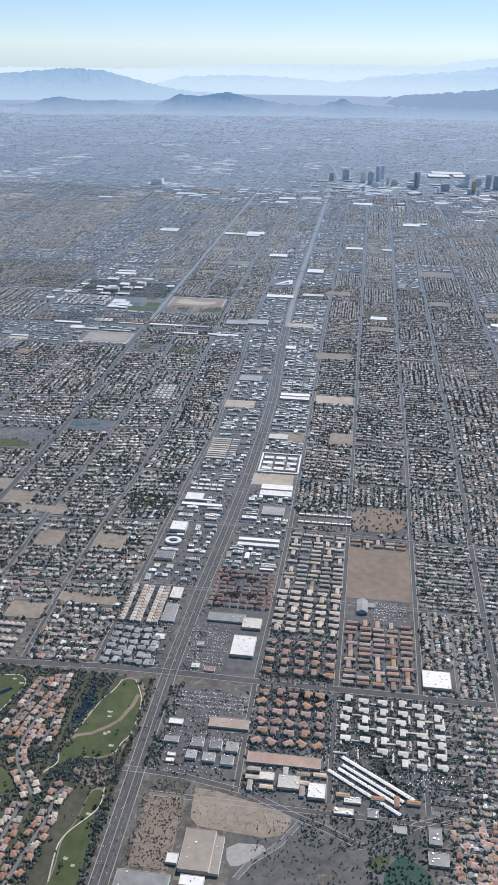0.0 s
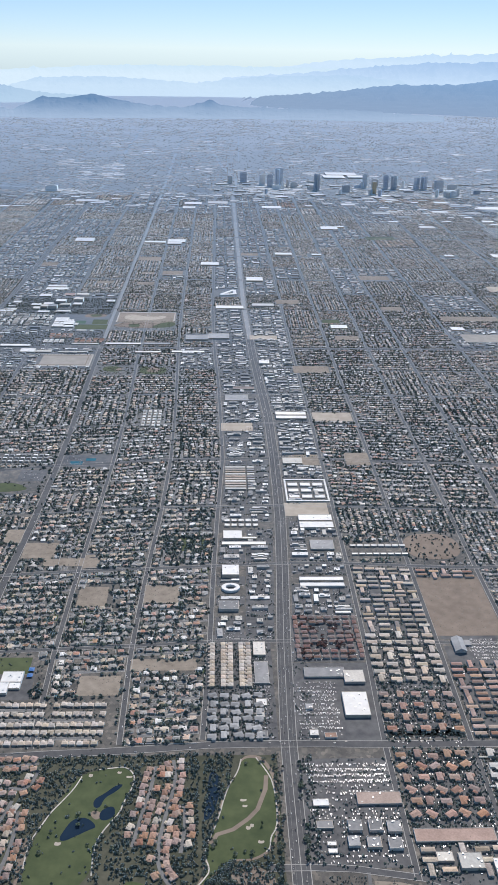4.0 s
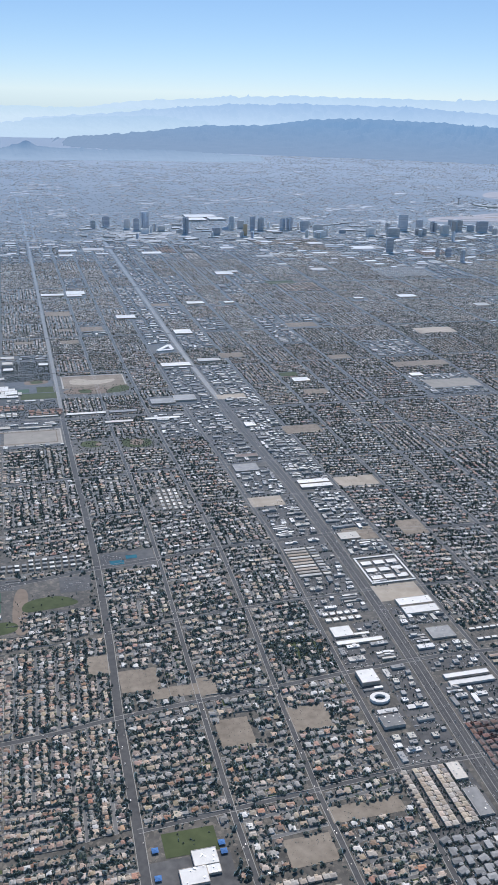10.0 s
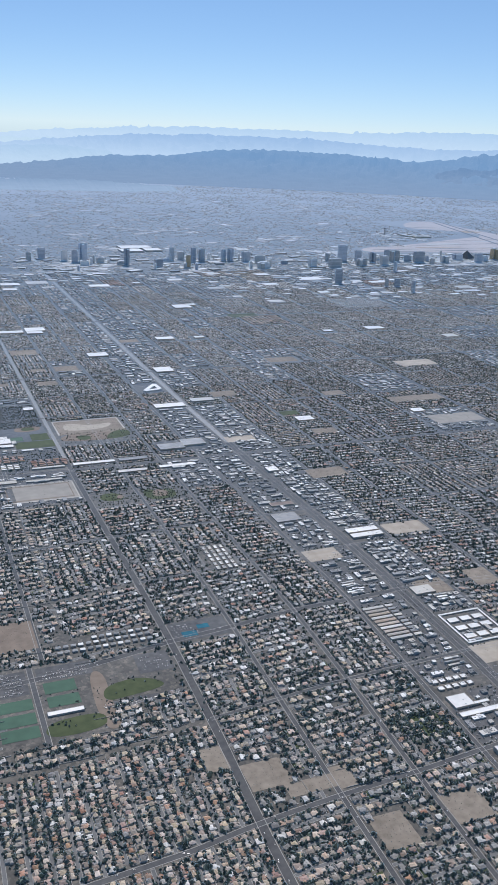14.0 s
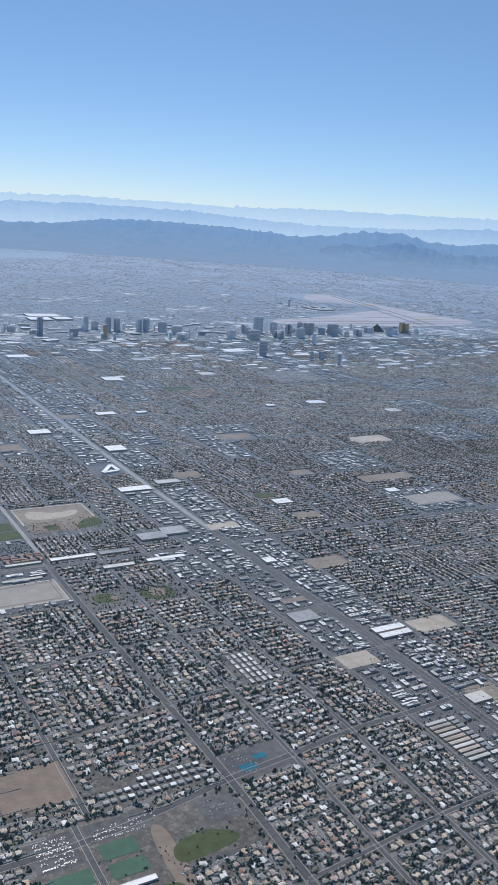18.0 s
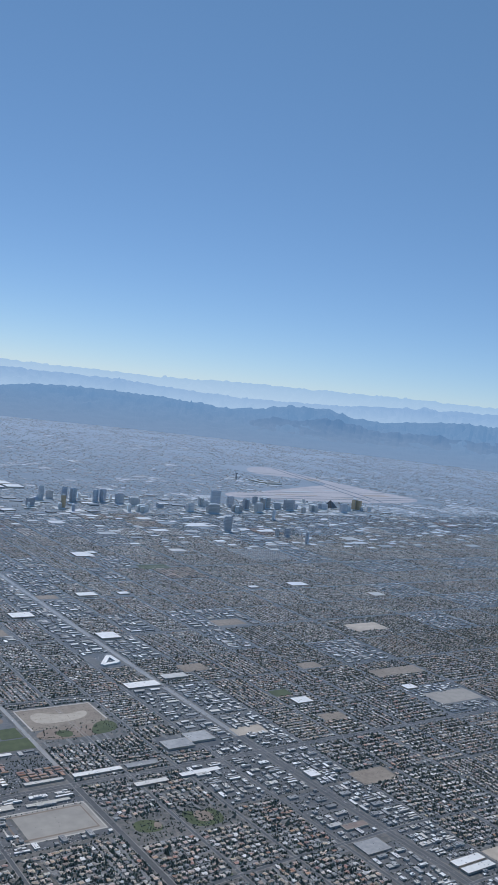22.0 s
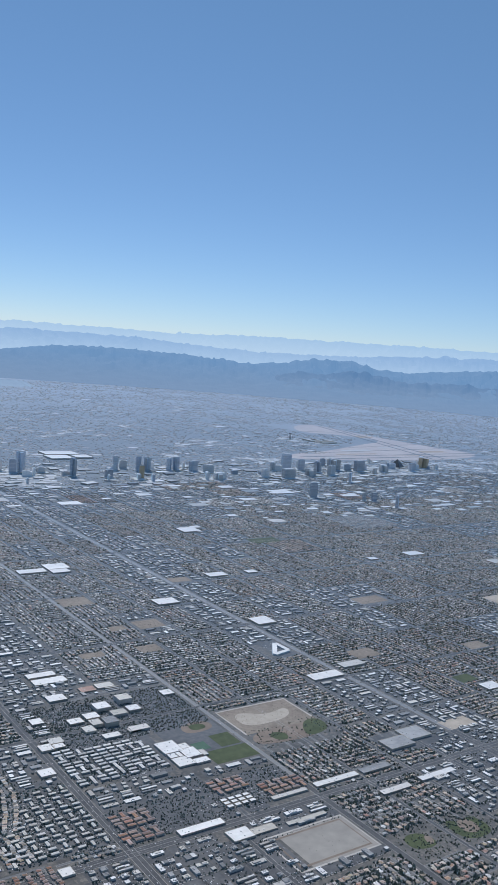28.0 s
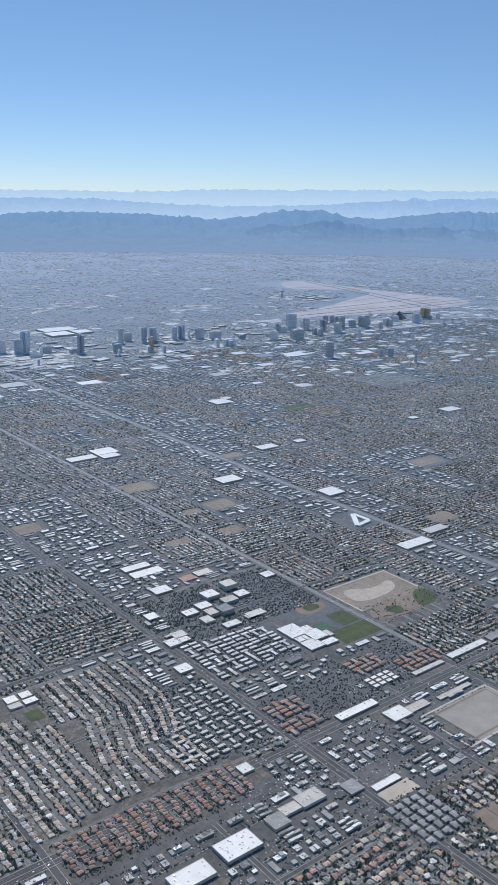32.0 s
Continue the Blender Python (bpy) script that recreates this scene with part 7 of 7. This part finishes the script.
# ---- fill the cells ----
HAND = [len(h) for h in houses], len(blocks), len(trees), len(lots), len(streets), len(cars)
for x0, x1 in zip(AVENUES_X[:-1], AVENUES_X[1:]):
    for y0, y1 in zip(AVENUES_Y[:-1], AVENUES_Y[1:]):
        mx, my = (x0 + x1) / 2, (y0 + y1) / 2
        if not (left_edge(my) - 25 < mx < right_edge(my) + 25):
            continue
        a0, a1 = x0 + MAJOR_X.get(x0, 1.1) / 2 + 0.5, x1 - MAJOR_X.get(x1, 1.1) / 2 - 0.5
        b0, b1 = y0 + MAJOR_Y.get(y0, 1.1) / 2 + 0.5, y1 - MAJOR_Y.get(y1, 1.1) / 2 - 0.5
        if my < 300 and x1 == -112:
            a1 = -112
        if my < 300 and x0 == -112:
            a0 = -112
        s = style_of(mx, my)
        far_off = my > 520
        along = "y" if RNG.random() < 0.45 or mx < -155 else "x"
        # every quarter has its own leaning: its roofs, its trees
        lean, leafy = RNG.uniform(0.35, 1.65, 4), RNG.uniform(0.55, 1.5)


        def own(mix):
            m = np.array(mix) * lean
            return m / m.sum()


        if s == "shops":
            fill_shops(a0, a1, b0, b1)
        elif s == "flats":
            fill_flats(a0, a1, b0, b1, RNG.choice(4, p=[0.4, 0.35, 0.1, 0.15]) if my > 90 else (0 if mx < 46 else 2))
        elif s == "estate":
            fill_homes(a0, a1, b0, b1, own(ESTATE_MIX), 2.15, 2.75, 1.62, 2.3 * (0.7 + 0.3 * leafy), along)
        elif s == "tile":
            fill_homes(a0, a1, b0, b1, (0.6, 0.1, 0.24, 0.06), 1.55, 2.3, 1.42, 2.0, "y")
        elif s == "rows":
            fill_homes(a0, a1, b0, b1, GREY_MIX, 1.3, 2.1, 1.2, 1.2, along)
        elif s == "bare":
            v, q = sheets([(a0, b0, a1, b1)], 0.05)
            set_down("dirt_lot", mesh("lot", v, q), DIRT, "bare tan desert lot", "lot")
        elif s == "grey":
            fill_homes(a0, a1, b0, b1, own(GREY_MIX if my < 450 else FAR_MIX), 1.5, 2.1, 1.33, leafy * (1.5 if not far_off else 0.7), along)
        else:
            fill_homes(a0, a1, b0, b1, own(TAN_MIX if my < 450 else FAR_MIX), 1.5, 2.1, 1.35, leafy * (1.55 if not far_off else 0.7), along)

# ---- the many: joined houses, blocks, trees, cars, streets ----
def settled(rows, hand):
    """Rows as arrays; those of the grid moved to where they lie on the ground."""
    a = np.array(rows, float)
    a[hand:, 0], a[hand:, 1] = laid(a[hand:, 0], a[hand:, 1])
    return a


def settled_sheets(rects, hand, z):
    """Flat plots; those of the grid with their corners on the leaning grid."""
    r = np.array(rects, float)
    x, y = r[:, [0, 2, 2, 0]], r[:, [1, 1, 3, 3]]
    x[hand:], y[hand:] = laid(x[hand:], y[hand:])
    v = np.stack([x, y, sag(x, y) + z], -1).reshape(-1, 3)
    return v, np.arange(len(v)).reshape(-1, 4)


for kind, rows in enumerate(houses):
    a = settled(rows, HAND[0][kind])
    v, q, t, qm = hip_arrays(*a.T)
    label = ("tan tiled", "grey shingled", "terracotta tiled", "pale")[kind]
    tagged(new("houses", mesh("houses", v, q, t, [STUCCO, ROOFS[kind]], qm, 1)), "many small stucco houses with %s hipped roofs" % label, "houses", kind="stuff")
all_blocks = settled(blocks, HAND[1])
for kind, mat in enumerate((ROOF_WHITE_MANY, ROOF_GREY_MANY, ROOF_PALE_MANY)):
    b = all_blocks[all_blocks[:, 6] == kind]
    v, q, qm = block_arrays(*b.T[:6])
    tagged(new("flat_roofed_buildings", mesh("blocks", v, q, None, [STUCCO, mat], qm)), "many flat-roofed shops and offices with %s roofs" % ("white", "grey", "pale gravel")[kind], "buildings", kind="stuff")
# no tree stands on a roadway
for x0, y0, x1, y1 in streets[HAND[4]:]:
    keep_off(x0, y0, x1, y1)
for x in AVENUES_X:
    keep_off(x - MAJOR_X.get(x, 1.1) / 2, -90, x + MAJOR_X.get(x, 1.1) / 2, 890)
for y in AVENUES_Y:
    keep_off(-420, y - MAJOR_Y.get(y, 1.1) / 2, 940, y + MAJOR_Y.get(y, 1.1) / 2)
a = all_blocks[(all_blocks[:, 1] < 340) & (all_blocks[:, 2] > 1.5) & (all_blocks[:, 3] > 0.9)]
k = 4
ux, uy = np.repeat(a[:, 0], k) + RNG.uniform(-0.38, 0.38, len(a) * k) * np.repeat(a[:, 2], k), np.repeat(a[:, 1], k) + RNG.uniform(-0.36, 0.36, len(a) * k) * np.repeat(a[:, 3], k)
v, q, _ = block_arrays(ux, uy, RNG.uniform(0.15, 0.36, len(ux)), RNG.uniform(0.15, 0.36, len(ux)), np.zeros(len(ux)), np.repeat(a[:, 5], k) + RNG.uniform(0.1, 0.2, len(ux)))
tagged(new("rooftop_units", mesh("units", v, q, None, [ROOF_GREY_MANY])), "many small grey rooftop air-conditioning units", "rooftop units", kind="stuff")
a = np.array(trees, float)
plan = a[:, :2].copy()
u, v = laid(plan[:HAND[2], 0], plan[:HAND[2], 1])
plan[:HAND[2]] = 2 * plan[:HAND[2]] - np.column_stack([u, v])
clear = ~ROADWAY[((plan[:, 0] + 700) * 4).astype(int).clip(0, 9599), ((plan[:, 1] + 120) * 4).astype(int).clip(0, 11199)]
a = settled(trees, HAND[2])[clear]
thin = (a[:, 1] > 540) & (a[:, 1] < 885)      # far crowns run together: fewer and broader
a[thin, 2] *= 1.3
a = a[~(thin & (RNG.random(len(a)) < 0.45))]
near = a[:, 1] < 330
x, y, r, h = a[near].T
n = len(x)
close = y < 140
v, t = clump_arrays(x[close], y[close], sag(x[close], y[close]) + 0.02, r[close], h[close])
v2, t2 = cap_arrays(x[~close], y[~close], sag(x[~close], y[~close]) + 0.02, r[~close], h[~close])
v, t = np.concatenate([v, v2]), np.concatenate([t, t2 + len(v)])
px, py, b = x + RNG.normal(0, 0.8, n) * r, y + RNG.normal(0, 0.8, n) * r, r > 0.2
v2, t2 = cap_arrays(px[b], py[b], sag(px[b], py[b]) + 0.02, r[b] * 0.72, h[b] * 0.8)
v, t = np.concatenate([v, v2]), np.concatenate([t, t2 + len(v)])
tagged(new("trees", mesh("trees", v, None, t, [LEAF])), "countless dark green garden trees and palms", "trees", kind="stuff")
x, y, r, h = a[~near].T
v, t = cap_arrays(x, y, sag(x, y) + 0.02, r * np.where(y < 900, 1.3, 1.0), h)
tagged(new("trees", mesh("far_trees", v, None, t, [LEAF])), "countless dark street trees of the far quarters", "trees", kind="stuff")
a = settled(cars, HAND[5])
n = len(a)
v1, q1, _ = block_arrays(a[:, 0], a[:, 1], np.full(n, 0.45), np.full(n, 0.19), a[:, 2], np.full(n, 0.1))
b = a[a[:, 1] < 170]
n = len(b)
v2, q2, _ = block_arrays(b[:, 0], b[:, 1], np.full(n, 0.24), np.full(n, 0.16), b[:, 2], np.full(n, 0.15))
v1[:, 2] += 0.05
v2[:, 2] += 0.055
tagged(new("cars", mesh("cars", np.concatenate([v1, v2]), np.concatenate([q1, q2 + len(v1)]), None, [CAR])), "many parked cars in white, silver and dark paint", "cars", kind="stuff")
v, q = settled_sheets(lots, HAND[3], 0.012)
tagged(new("parking_lot", mesh("lots", v, q, None, [LOT])), "dark asphalt parking lots between the shops", "parking lot", kind="structure")
v, q = settled_sheets(yards, 0, 0.009)
tagged(new("yards", mesh("yards", v, q, None, [YARD])), "tan and grey gravel house yards", "yards", kind="structure")
v, q = settled_sheets(lawns, 0, 0.009)
tagged(new("lawns", mesh("lawns", v, q, None, [GRASS])), "small watered green house lawns", "lawn", kind="structure")
v, q = settled_sheets(drives, 0, 0.0135)
tagged(new("driveways", mesh("drives", v, q, None, [CONCRETE])), "pale concrete driveways and patios", "driveway", kind="structure")
v, q = settled_sheets(pools, 0, 0.018)
tagged(new("garden_pools", mesh("pools", v, q, None, [POOL])), "small turquoise garden swimming pools", "pools", kind="stuff")
a = settled(garden_walls, 0)
v, q, _ = block_arrays(*a.T)
tagged(new("garden_walls", mesh("walls", v, q, None, [STUCCO])), "low pale block walls between the yards", "walls", kind="stuff")
shown, hand = [], 0
for k, r in enumerate(streets):
    mx, my = (r[0] + r[2]) / 2, (r[1] + r[3]) / 2
    if k < HAND[4] or free_at(mx, my):
        shown.append(r)
        hand += k < HAND[4]
v, q = settled_sheets([(r[0] - 0.12, r[1] - 0.12, r[2] + 0.12, r[3] + 0.12) for r in shown], hand, 0.016)
tagged(new("footways", mesh("footways", v, q, None, [CONCRETE])), "pale concrete footways edging the streets", "pavement", kind="structure")
v, q = settled_sheets(shown, hand, 0.02)
a = np.array([b for b in bulbs if free_at(b[0], b[1])])
a[:, 0], a[:, 1] = laid(a[:, 0], a[:, 1])
turn = np.linspace(0, 2 * math.pi, 9)[:-1]
bx, by = a[:, :1] + a[:, 2:] * np.cos(turn), a[:, 1:2] + a[:, 2:] * np.sin(turn)
bv = np.stack([bx, by, sag(bx, by) + 0.021], -1).reshape(-1, 3)
o = len(v) + (np.arange(len(a)) * 8)[:, None, None]
bq = (np.array([[0, 1, 2, 3], [0, 3, 4, 7], [4, 5, 6, 7]])[None] + o).reshape(-1, 4)
tagged(new("side_streets", mesh("streets", np.concatenate([v, bv]), np.concatenate([q, bq]), None, [STREET])), "narrow grey asphalt residential streets", "street", kind="structure")
